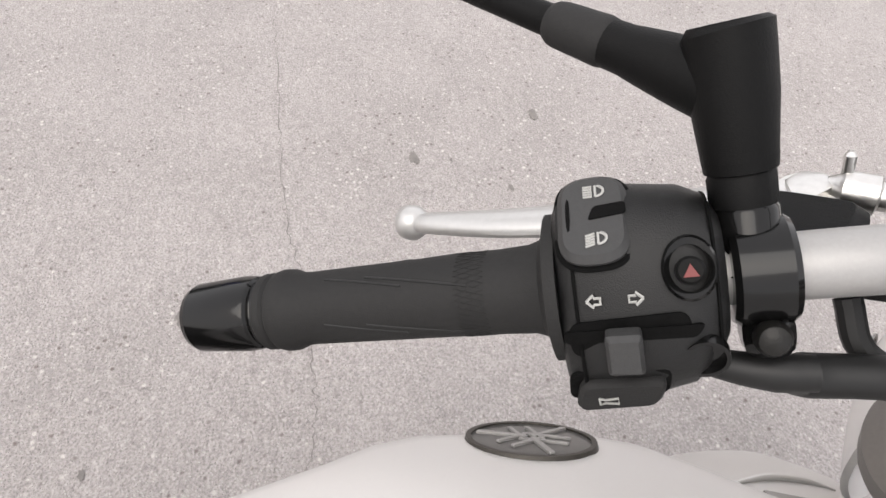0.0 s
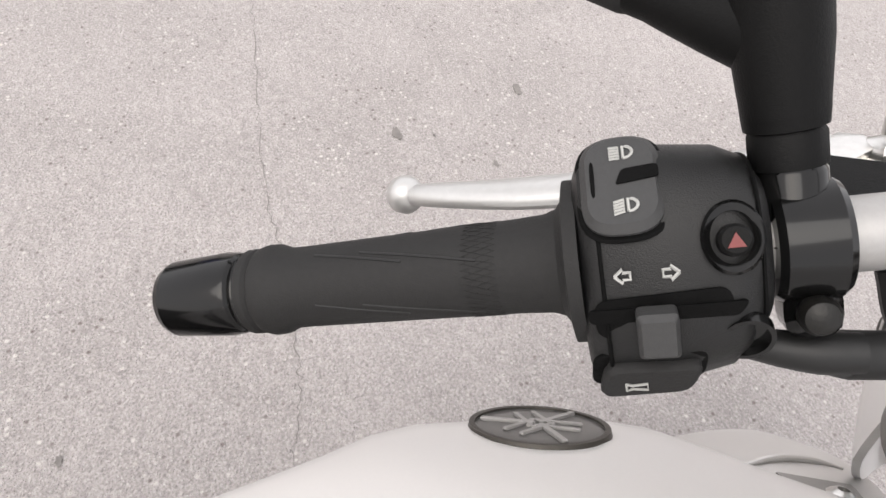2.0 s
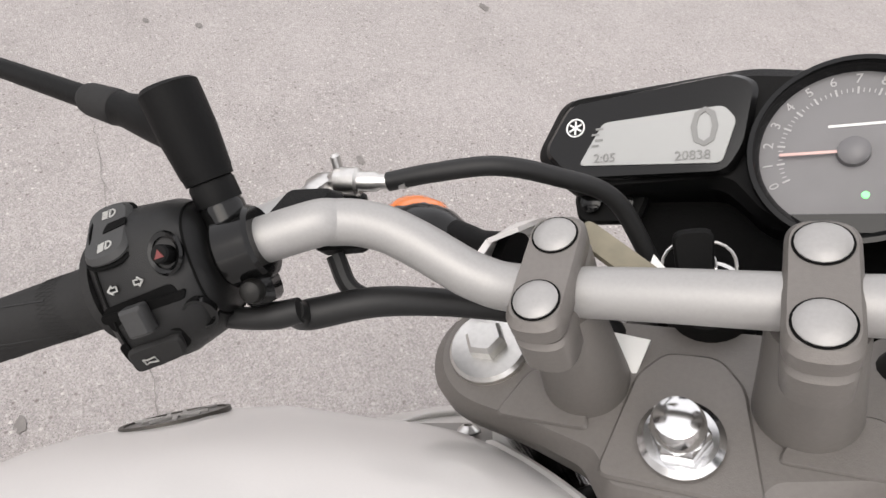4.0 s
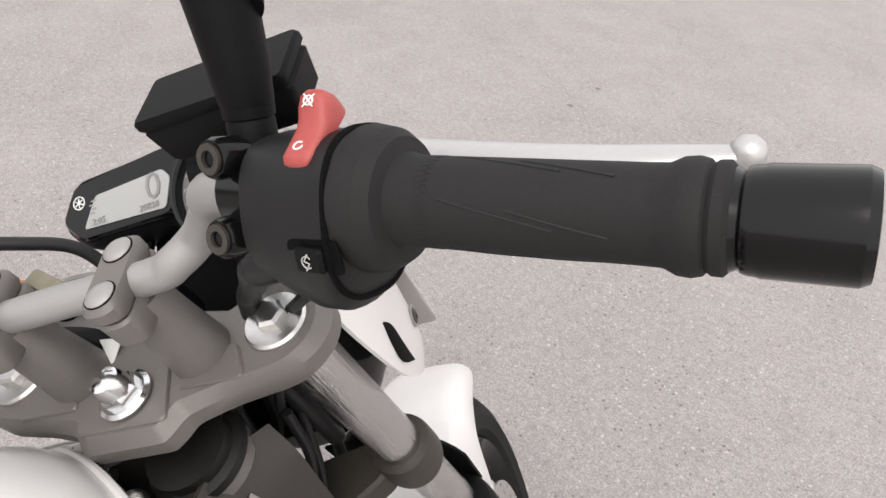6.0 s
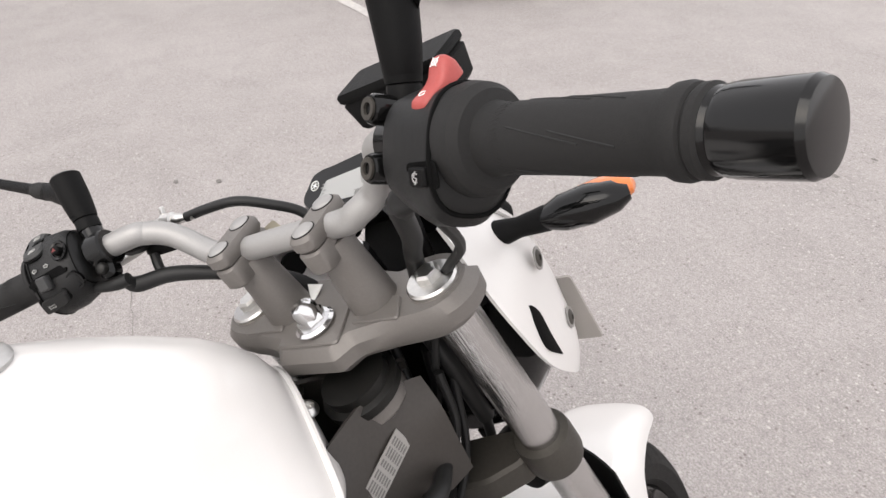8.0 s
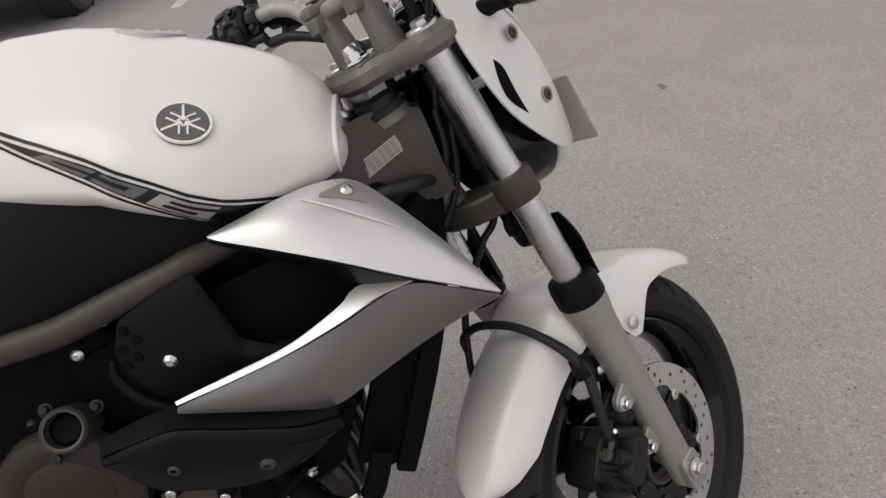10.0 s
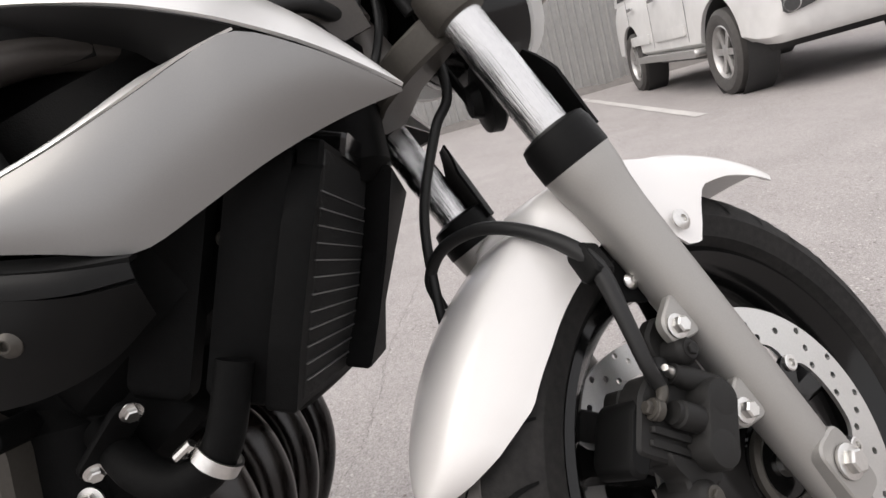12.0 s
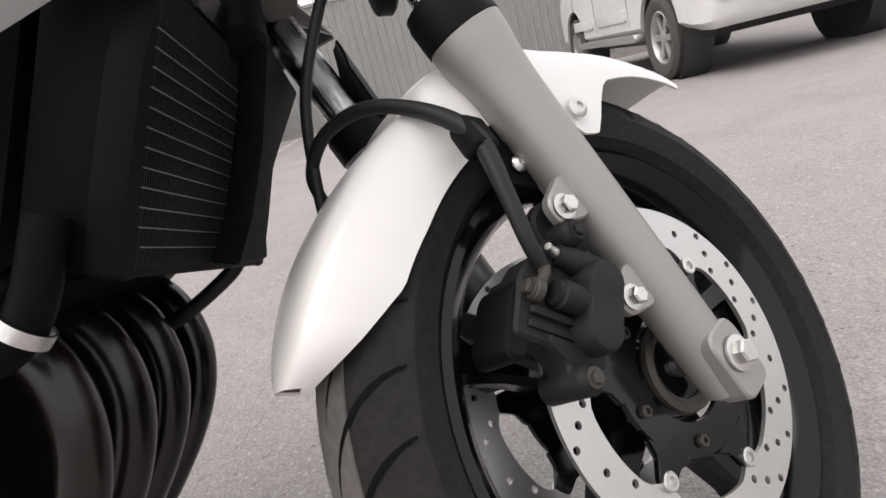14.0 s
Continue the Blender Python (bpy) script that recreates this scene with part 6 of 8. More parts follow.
case_outline = [(-0.1, -0.007), (-0.08, -0.0275), (0.0, -0.028), (0.022, -0.05), (0.088, -0.05), (0.098, -0.02), (0.096, 0.006), (0.075, 0.022), (0.035, 0.029), (0.012, 0.033), (-0.085, 0.0255)]
cluster = fpart("instrument_panel", prism(rounded(case_outline, 0.008, 4), 0.045, panel(0, 0, -0.045), 0.006, slant=-0.0), "black", "black instrument panel with digital speedometer and round rev counter")
lcd_case = [(-0.092, -0.007), (-0.076, -0.024), (0.004, -0.024), (0.012, -0.01), (0.016, 0.022), (0.004, 0.028), (-0.079, 0.019)]
fpart("display_bezel", prism(rounded(lcd_case, 0.006, 4), 0.006, panel(0), 0.003), "gloss", "", cluster)
lcd = fpart("display", prism(rounded([(-0.074, -0.0155), (-0.003, -0.0175), (0.003, 0.004), (-0.003, 0.0115), (-0.062, 0.0075)], 0.003, 3), 0.001, panel(0.0035, -0.001, 0.006), 0.0003), "lcd", "pale grey liquid crystal display", cluster)
text_mesh("speed_digit", "0", 0.029, panel(-0.008, -0.001, 0.0074), "digit", lcd)
text_mesh("odometer_digits", "20838", 0.0068, panel(-0.013, -0.0142, 0.0074), "digit", lcd)
text_mesh("clock_digits", "2:05", 0.0068, panel(-0.0565, -0.0132, 0.0074), "digit", lcd)
for k in range(4):
    fpart("display_segment", block((0.004, 0.0012, 0.0003), panel(-0.062 + 0.002 * (k % 2), -0.006 + 0.003 * k, 0.0072), 0.0001), "digit", "", lcd, 0)
logo = hoop([(0, 0.0052), (0.0006, 0.0052), (0.0006, 0.0044), (0, 0.0044)], panel(-0.0735, 0.005, 0.006), 28)
for k in range(3):
    block((0.0075, 0.0009, 0.0006), panel(-0.0735, 0.005, 0.0063) @ Matrix.Rotation(math.radians(30 + 60 * k), 4, "Z"), 0.0001, logo)
fpart("round_emblem", logo, "mark", "", cluster, 0)
tm = panel(0.0535, -0.0175, 0.008) @ Matrix.Diagonal((0.735, 0.735, 0.735, 1))
tach = fpart("rev_counter", hoop([(-0.03, 0.054), (0.008, 0.0575), (0.0125, 0.0565), (0.013, 0.0535), (0.009, 0.0505), (-0.03, 0.049)], tm, 64), "gloss", "round rev counter with white figures", cluster)
fpart("dial_face", lathe([(-0.002, 0.0512), (0.0015, 0.051), (0.002, 0.0505)], tm, 56), "dial", "", cluster)
fpart("dial_chin", prism(rounded([(-0.036, -0.038), (0.036, -0.038), (0.03, -0.05), (-0.03, -0.05)], 0.004), 0.006, tm @ Matrix.Translation((0, 0, 0.002)), 0.002), "gloss", "", cluster)
bm = bmesh.new()
for k in range(53):
    a = math.radians(205 - 220 * k / 52)
    long = 0.0045 if k % 4 == 0 else 0.0025
    block((long, 0.0011 if k % 4 == 0 else 0.0006, 0.0003), tm @ Matrix.Translation((0.0385 * math.cos(a), 0.0385 * math.sin(a), 0.0022)) @ Matrix.Rotation(a, 4, "Z"), 0.0001, bm)
fpart("dial_scale", bm, "dial_print", "", cluster, 0)
for k in range(14):
    a = math.radians(205 - 220 * k / 13)
    text_mesh("dial_figure", str(k), 0.0082, tm @ Matrix.Translation((0.0455 * math.cos(a), 0.0455 * math.sin(a), 0.0022)) @ Matrix.Rotation(a - math.pi / 2, 4, "Z"), "dial_print", cluster)
na = math.radians(181)
fpart("needle", block((0.038, 0.0018, 0.0012), tm @ Matrix.Translation((0.02 * math.cos(na), 0.02 * math.sin(na), 0.006)) @ Matrix.Rotation(na, 4, "Z"), 0.0003), material("pale_red_needle", (0.6, 0.4, 0.37), 0.4), "", cluster)
fpart("needle_hub", lathe([(0.002, 0.009), (0.007, 0.0085), (0.0085, 0.006)], tm, 28), "dial", "", cluster)
fpart("dial_print", block((0.03, 0.0016, 0.0003), tm @ Matrix.Translation((0.002, 0.017, 0.0022)) @ Matrix.Rotation(0.02, 4, "Z"), 0.0001), "mark", "", cluster, 0)
fpart("neutral_lamp", lathe([(0.0018, 0.0022), (0.0026, 0.002)], tm @ Matrix.Translation((0.006, -0.026, 0)), 16), "green_led", "lit green neutral lamp", cluster)
for x in (-0.07, -0.052):
    fpart("cluster_screw", lathe([(0, 0.006), (0.003, 0.006), (0.004, 0.004)], panel(x, -0.031, -0.02), 18), "gloss", "", cluster)
fpart("cluster_bracket", prism(rounded([(-0.078, -0.042), (-0.044, -0.042), (-0.038, -0.024), (-0.082, -0.024)], 0.006), 0.008, panel(0, 0, -0.03), 0.002), "black", "", cluster)

# black shroud behind and below the instruments
shroud_line = [(-0.05, -0.02), (0.1, -0.025), (0.105, -0.075), (0.07, -0.12), (-0.02, -0.12), (-0.045, -0.08)]
fpart("instrument_shroud", prism(rounded(shroud_line, 0.012, 4), 0.03, panel(0, 0, -0.066), 0.004), "dark", "black shroud under the instruments", cluster)

# key with its ring of tags in the lock
lock = fpart("ignition_lock", lathe([(0.0, 0.02), (0.03, 0.02), (0.034, 0.016)], axes(P(0.005, 0.735, 0.038), UPF, (1, 0, 0)), 28), "black", "black ignition lock with the key in it")
fpart("lock_ring", hoop([(0.033, 0.0165), (0.0355, 0.0165), (0.0355, 0.0145), (0.033, 0.0145)], axes(P(0.005, 0.735, 0.038), UPF, (1, 0, 0)), 32), "steel", "", lock)
key = fpart("key", prism(rounded([(-0.008, -0.012), (0.008, -0.012), (0.0095, 0.012), (-0.0095, 0.012)], 0.006), 0.005, axes(P(0.0, 0.788, 0.045), (0.25, -0.95, 0.2), (1, 0.25, 0)), 0.0015), "black", "", lock)
for cx, tilt in ((0.007, 0.2), (-0.002, 0.5)):
    ring_m = axes(P(cx, 0.784, 0.04), (0.3, -0.9, tilt), (1, 0, 0))
    fpart("key_ring", tube([ring_m @ V((0.012 * math.cos(a), 0.012 * math.sin(a), 0)) for a in (2 * math.pi * k / 20 for k in range(21))], 0.0008, 6, 1, curve=False), "steel", "", lock)
fpart("key_tag", block((0.046, 0.012, 0.005), axes(P(-0.024, 0.817, 0.018), (0.2, -0.6, 0.75), V((-0.0102, -0.3657, 1.0374)) - V((-0.0336, -0.36, 1.0564))), 0.002), material("worn_leather_tag", (0.2, 0.18, 0.13), 0.7, var=0.3, scale=90), "worn leather key tag", lock)
leaf = prism([(-0.017, -0.009), (0.013, -0.012), (0.004, 0.003), (-0.005, 0.013), (-0.008, 0.002)], 0.0012, axes(P(-0.012, 0.785, 0.03), (0.05, -0.75, 0.65), (1, 0, 0.0)), 0.0003)
fpart("paper_tag", leaf, "mark", "crumpled white paper tag", lock)
fpart("red_tag", prism([(-0.008, -0.005), (0.008, -0.006), (0.006, 0.004), (-0.006, 0.006)], 0.001, axes(P(-0.02, 0.783, 0.0285), (0.05, -0.75, 0.65), (1, 0, -0.2)), 0.0003), "red", "", lock)
fpart("paper_tag", prism([(-0.01, 0.01), (0.008, 0.008), (0.002, -0.012)], 0.0012, axes(P(-0.027, 0.757, 0.006), (0.1, -0.7, 0.7), (1, 0, 0)), 0.0003), "mark", "white paper tag", lock)

# -- headlamp and cowl --
HL = axes(P(0, 0.537, 0.048), FWD, (1, 0, 0))


def lamp_loop(z, k, w=0.085, up=0.085, low=0.09):
    pts = []
    for i in range(36):
        a = 2 * math.pi * i / 36
        c, s = math.cos(a), math.sin(a)
        ww = w * (1.0 if s < 0 else 1 - 0.12 * s)
        hh = up if s > 0 else low
        pts.append(HL @ V((k * ww * math.copysign(abs(c) ** 0.8, c), k * hh * math.copysign(abs(s) ** 0.8, s) - 0.015, z)))
    return pts


bm = bmesh.new()
rings(bm, [lamp_loop(z, k) for z, k in ((-0.02, 0.45), (0.0, 0.7), (0.03, 0.9), (0.06, 0.98), (0.075, 1.0))])
lamp = fpart("headlamp", bm, "gloss", "black headlamp bucket with a chromed rim")
bm = bmesh.new()
rings(bm, [lamp_loop(z, k) for z, k in ((0.0755, 1.005), (0.078, 1.03), (0.098, 1.01), (0.102, 0.97))])
fpart("headlamp_rim", bm, "lens", "ribbed clear lens edge", lamp)
bm = bmesh.new()
rings(bm, [lamp_loop(z, k) for z, k in ((0.08, 0.9), (0.1, 0.94), (0.112, 0.7), (0.117, 0.3))])
fpart("headlamp_lens", bm, "lamp_glass", "", lamp)

for sgn in (-1, 1):
    top = [P(sgn * 0.117, 0.782, 0.026), P(sgn * 0.133, 0.72, 0.01), P(sgn * 0.139, 0.67, 0.01), P(sgn * 0.136, 0.61, 0.026), P(sgn * 0.129, 0.555, 0.061), P(sgn * 0.115, 0.522, 0.096), P(sgn * 0.1, 0.512, 0.131)]
    low = [P(sgn * 0.113, 0.775, 0.061), P(sgn * 0.127, 0.74, 0.088), P(sgn * 0.132, 0.7, 0.106), P(sgn * 0.129, 0.65, 0.119), P(sgn * 0.121, 0.6, 0.128), P(sgn * 0.112, 0.56, 0.132), P(sgn * 0.099, 0.52, 0.138)]
    cowl = fpart("headlamp_cowl", sheet(coons(top, low, 18, 8, 0.008, (sgn, 0, 0)), 0.004), "white", "white headlamp side cowl with a slot")
    over = [P(sgn * 0.1135, 0.777, 0.059), P(sgn * 0.1275, 0.741, 0.087), P(sgn * 0.132, 0.701, 0.1055), P(sgn * 0.129, 0.665, 0.116)]
    crown = [P(sgn * 0.1, 0.772, 0.072), P(sgn * 0.1, 0.742, 0.106), P(sgn * 0.104, 0.708, 0.126), P(sgn * 0.11, 0.668, 0.132)]
    fpart("cowl_top", sheet(coons(crown, over, 14, 6, 0.004, (sgn * 0.5, 0.4, 0.7)), 0.003 * sgn), "white", "", cowl)
    slot = [P(sgn * 0.1435, 0.678, 0.034), P(sgn * 0.142, 0.655, 0.0275), P(sgn * 0.1402, 0.628, 0.0285), P(sgn * 0.1375, 0.6, 0.046)]
    slot2 = [P(sgn * 0.1435, 0.676, 0.0365), P(sgn * 0.1438, 0.662, 0.042), P(sgn * 0.142, 0.634, 0.0425), P(sgn * 0.1375, 0.598, 0.048)]
    fpart("cowl_slot", sheet(coons(slot, slot2, 12, 4, 0.001, (sgn, 0, 0)), 0.002), "dark", "", cowl)
    for x, s, o in ((0.146, 0.69, 0.079), (0.1365, 0.6, 0.092)):
        fpart("cowl_bolt", bolt(axes(P(sgn * x, s, o), (sgn, 0.1, 0), (0, 1, 0)), 0.0068, 0.003, "button"), "cover", "", cowl)
        fpart("bolt_seat", hoop([(0, 0.0105), (0.0012, 0.0105), (0.0012, 0.0075), (0, 0.0075)], axes(P(sgn * x, s, o), (sgn, 0.1, 0), (0, 1, 0)), 24), "leg", "", cowl)
    # turn signal
    root = P(0.128, 0.73, 0.071) if sgn > 0 else P(-0.122, 0.742, 0.082)
    out = (P(0.225, 0.722, 0.1) - root).normalized() if sgn > 0 else (P(-0.215, 0.735, 0.115) - root).normalized()
    sig = fpart("turn_signal", tube([root - out * 0.01, root + out * 0.02, root + out * 0.045], [0.014, 0.009, 0.0115], 18, 4), "black", "black stalk turn signal with an amber lens")
    sm = axes(root + out * 0.04, out, (0, 0, 1))
    bm = bmesh.new()
    rings(bm, [[sm @ V((h * math.cos(a), w * math.sin(a), z)) for a in (2 * math.pi * k / 24 for k in range(24))] for z, h, w in ((0.0, 0.009, 0.011), (0.018, 0.0155, 0.018), (0.04, 0.017, 0.021), (0.062, 0.0135, 0.018), (0.073, 0.007, 0.011))])
    fpart("signal_body", bm, "gloss", "", sig)
    bm = bmesh.new()
    rings(bm, [[(sm @ V((h * math.cos(a), w * math.sin(a), z))) + FWD * 0.0085 for a in (2 * math.pi * k / 24 for k in range(24))] for z, h, w in ((0.02, 0.006, 0.007), (0.032, 0.0125, 0.016), (0.05, 0.014, 0.0182), (0.064, 0.0122, 0.0165), (0.074, 0.0075, 0.0115), (0.077, 0.003, 0.004))])
    fpart("amber_lens", bm, "amber", "amber lens", sig)

plate = fpart("front_plate", prism(rounded([(-0.124, -0.045), (0.124, -0.045), (0.124, 0.052), (-0.124, 0.052)], 0.004), 0.003, axes(P(0, 0.552, 0.153), FWD, (1, 0, 0)), 0.0005), "acrylic", "smoky acrylic plate ahead of the headlamp")
for x in both(0.07):
    fpart("plate_stay", tube([P(x, 0.557, 0.125), P(x, 0.557, 0.154)], 0.005, 10, 1, curve=False), "black", "", plate)

# horn below the lower yoke
hm = axes(P(0.03, 0.45, 0.035), (0.35, 0.9, 0.1), (1, 0, 0))
fpart("horn", lathe([(-0.022, 0.016), (-0.012, 0.02), (-0.008, 0.036), (0.004, 0.038), (0.008, 0.034), (0.009, 0.012)], hm, 36), "black", "round black horn")
fpart("horn_bracket", block((0.012, 0.004, 0.07), axes(P(0.02, 0.49, 0.02), UPF, (1, 0, 0)), 0.001), "black")

# brake hoses
hose_r = [P(0.1, 0.82, 0.035), P(0.06, 0.7, 0.05), P(0.045, 0.6, 0.03), V((0.02, -0.2046, 0.743)), V((0.0, -0.2187, 0.7027)), V((-0.025, -0.2341, 0.6506)), V((-0.045, -0.2379, 0.613)), V((-0.06, -0.2366, 0.5644)), V((-0.07, -0.2331, 0.5093)), V((-0.084, -0.218, 0.46))]
fpart("brake_hose", tube(hose_r, 0.0056, 12, 8), "hose", "black rubber brake hose")
hose_d = [V((-0.078, -0.225, 0.53)), V((-0.07, -0.236, 0.558)), V((-0.042, -0.236, 0.576)), V((-0.012, -0.23, 0.582)), V((0.025, -0.217, 0.578)), V((0.058, -0.2, 0.561)), V((0.088, -0.181, 0.533)), V((0.105, -0.17, 0.504)), V((0.112, -0.167, 0.46)), V((0.112, -0.161, 0.42)), V((0.106, -0.15, 0.398))]
cross = fpart("crossover_hose", tube(hose_d, [0.0058, 0.0063, 0.0065, 0.0065, 0.0065, 0.0065, 0.0078, 0.0085, 0.007, 0.0064, 0.006], 14, 8), "hose", "black hose arching over the mudguard")
fpart("hose_clip", block((0.024, 0.034, 0.022), axes((0.098, -0.169, 0.51), (0.9, 0.2, 0.4), (0, 1, 0)), 0.003), "black", "", cross)
fpart("clip_bolt", bolt(axes(P(0.09, 0.226, -0.029), (1, 0, 0), (0, 1, 0)), 0.006, 0.005, "button"), "steel", "", cross)
fpart("clip_plate", prism(rounded([(-0.02, -0.018), (0.03, -0.02), (0.02, 0.014), (-0.014, 0.02)], 0.004), 0.003, axes(P(0.084, 0.226, -0.03), (1, 0, 0), (0, 0, 1)), 0.0008), "black", "", cross)

# -- fuel tank --


def tank_ring(y):
    """Half width, crown height and lower edge of the tank at y."""
    rows = [(-0.381, 0.08, 0.895, 0.856), (-0.392, 0.108, 0.925, 0.85), (-0.41, 0.129, 0.953, 0.842), (-0.43, 0.145, 0.971, 0.836), (-0.45, 0.16, 0.983, 0.83), (-0.49, 0.19, 0.998, 0.825), (-0.535, 0.211, 1.011, 0.83), (-0.6, 0.213, 1.026, 0.85), (-0.63, 0.201, 1.033, 0.857), (-0.68, 0.189, 1.038, 0.86), (-0.76, 0.162, 1.033, 0.862), (-0.82, 0.14, 1.003, 0.865), (-0.86, 0.13, 0.945, 0.872), (-0.88, 0.1, 0.895, 0.868)]
    if y >= rows[0][0]:
        return rows[0][1:]
    for a, b in zip(rows, rows[1:]):
        if b[0] <= y <= a[0]:
            f = (a[0] - y) / (a[0] - b[0])
            return tuple(p + (q - p) * f for p, q in zip(a[1:], b[1:]))
    return rows[-1][1:]


def shoulder():
    """The tank's half section from crown to widest place, evenly stepped along its length."""
    pts = [V((0, 1, 0)), V((0.1, 0.99, 0)), V((0.2, 0.955, 0)), V((0.4, 0.838, 0)), V((0.6, 0.675, 0)), V((0.8, 0.48, 0)), V((0.9, 0.352, 0)), V((0.97, 0.19, 0)), V((1, 0, 0))]
    line = smooth_line(pts, 8)
    run = [0.0]
    for a, b in zip(line, line[1:]):
        run.append(run[-1] + V((b.x - a.x, 0.75 * (b.y - a.y), 0)).length)
    return [r / run[-1] for r in run], [p.x for p in line], [p.y for p in line]


SHOULDER_F, SHOULDER_X, SHOULDER_Z = shoulder()


def tank_point(y, u, proud=0.0):
    """u runs from -1 (lower left edge) over the crown at 0 to 1 (lower right edge)."""
    w, hi, lo = tank_ring(y)
    mid = max(lo + 0.018, 0.8 + (hi - 0.8) * 0.26)
    t = abs(u)
    sgn = math.copysign(1, u) if u else 1
    if t < 0.74:
        # soft crown, long flat shoulder, tight turn into the side
        f = t / 0.74
        x = w * float(np.interp(f, SHOULDER_F, SHOULDER_X))
        z = mid + (hi - mid) * float(np.interp(f, SHOULDER_F, SHOULDER_Z))
    else:
        f = (t - 0.74) / 0.26
        x, z = w * (1 - 0.07 * f * f), mid - (mid - lo) * f
    c = V((0, y, mid))
    p = V((sgn * x, y, z))
    p += (p - c).normalized() * proud
    p.x -= 0.013
    p.z += 0.09 * (p.x + 0.013)
    if u < -0.56:
        p.x += 0.014 * min(1.0, (t - 0.56) / 0.2)
    if u < 0:
        # fuller front shoulder on the left
        p += (p - c).normalized() * 0.004 * math.exp(-((y + 0.47) / 0.06) ** 2 - ((t - 0.56) / 0.2) ** 2)
    return p


def tank():
    ys = [-0.381, -0.385, -0.392, -0.4, -0.41, -0.428, *[-0.45 - 0.02 * k for k in range(19)], -0.83, -0.85, -0.865, -0.88]
    us = [-1 + k / 32 for k in range(65)]
    bm = bmesh.new()
    rings(bm, [[tank_point(y, u) for u in us] for y in ys])
    body = bpart("fuel_tank", bm, "white", "glossy white fuel tank", smooth=50)
    for sgn in (-1, 1):
        def strip(name, mat, rows, proud=0.0012, label=""):
            grid = []
            for y, u0, u1 in rows:
                grid.append([tank_point(y, sgn * (u0 + (u1 - u0) * j / 4), proud) for j in range(5)])
            return bpart(name, sheet(grid, 0.0008 * sgn), mat, label, body)

        def at_height(y, z):
            """The place round the tank at which its side has that height."""
            a, b = 0.3, 1.0
            for _ in range(24):
                c = (a + b) / 2
                if tank_point(y, c).z > z:
                    a = c
                else:
                    b = c
            return a

        def course(y0, y1, top, low, n=26):
            out = []
            for k in range(n + 1):
                y = y0 + (y1 - y0) * k / n
                out.append((y, at_height(y, top(y)), at_height(y, low(y))))
            return out

        def stripe(y):
            return float(np.interp(-y, (0.42, 0.45, 0.506, 0.568, 0.617, 0.67, 0.73, 0.82), (0.848, 0.852, 0.868, 0.899, 0.922, 0.94, 0.957, 0.97)))

        def lower(y):
            return float(np.interp(-y, (0.42, 0.46, 0.517, 0.597, 0.669, 0.727, 0.76), (0.838, 0.834, 0.842, 0.89, 0.924, 0.948, 0.956)))

        def lie(y, f):
            """A place across the black band: f from its upper to its lower edge."""
            hi = stripe(y) - 0.0068
            return at_height(y, hi + (min(lower(y), hi - 0.002) - hi) * f)

        strip("black_band", "decal", [(y, lie(y, 0), lie(y, 1)) for y in (-0.43 - 0.325 * k / 26 for k in range(27))], label="black side band")
        strip("pin_stripe", "decal", course(-0.43, -0.82, stripe, lambda y: stripe(y) - 0.0036), label="thin black stripe")
        strip("pin_stripe", "decal", course(-0.5, -0.75, lambda y: lower(y) - 0.003, lambda y: lower(y) - 0.0058), label="thin black stripe")

        def slab(y0, y1, f0, f1, lean, mat, proud):
            """A slanted block of the decal; lean is how far its lower edge lags behind."""
            grid = []
            for k in range(9):
                row = []
                for j in range(5):
                    f = f0 + (f1 - f0) * j / 4
                    y = y0 + (y1 - y0) * k / 8 - lean * f
                    row.append(tank_point(y, sgn * lie(y, f), proud))
                grid.append(row)
            bpart("decal_block", sheet(grid, 0.0006 * sgn), mat, "slanted grey decal block", body)

        # three slanted blocks, each with a dark slot across it
        for y0, y1, mat in ((-0.612, -0.662, "decal_dim"), (-0.566, -0.606, "decal_dim"), (-0.506, -0.556, "decal_grey")):
            slab(y0, y1, 0.1, 0.88, 0.02, mat, 0.002)
        for y0, y1, f0, f1 in ((-0.612, -0.648, 0.36, 0.56), (-0.578, -0.606, 0.3, 0.6), (-0.518, -0.545, 0.56, 0.72), (-0.506, -0.544, 0.26, 0.4)):
            slab(y0, y1, f0, f1, 0.02, "decal", 0.0026)
        # round emblem: ring, dark disc and three crossed bars
        ue = sgn * (0.508 if sgn > 0 else 0.512)
        c = tank_point(-0.533 if sgn > 0 else -0.545, ue)
        t1 = (tank_point(-0.55, ue) - tank_point(-0.516, ue)).normalized()
        n = (tank_point(-0.533, ue + 0.03) - tank_point(-0.533, ue - 0.03)).cross(t1).normalized()
        n = n if n.z > 0 else -n
        n = V((-0.66, 0.15, 0.735)).normalized() if sgn < 0 else n
        t1 = (t1 - n * t1.dot(n)).normalized()
        m = axes(c - n * (0.0028 if sgn > 0 else 0.004), n, t1 * -sgn)
        # chrome's reflections set as colour: white on the right, grey and dark left
        bright = "mark" if sgn > 0 else "decal_grey"
        emblem = bpart("emblem", lathe([(0, 0.0275), (0.003, 0.0275), (0.0038, 0.0262), (0.0042, 0.018)], m, 48), "decal_dim", "round dark emblem with bright crossed bars", body)
        bpart("emblem_ring", hoop([(0.0025, 0.028), (0.0047, 0.0275), (0.0047, 0.0252), (0.0025, 0.025)], m, 48), "mark" if sgn > 0 else "cover", "", body)
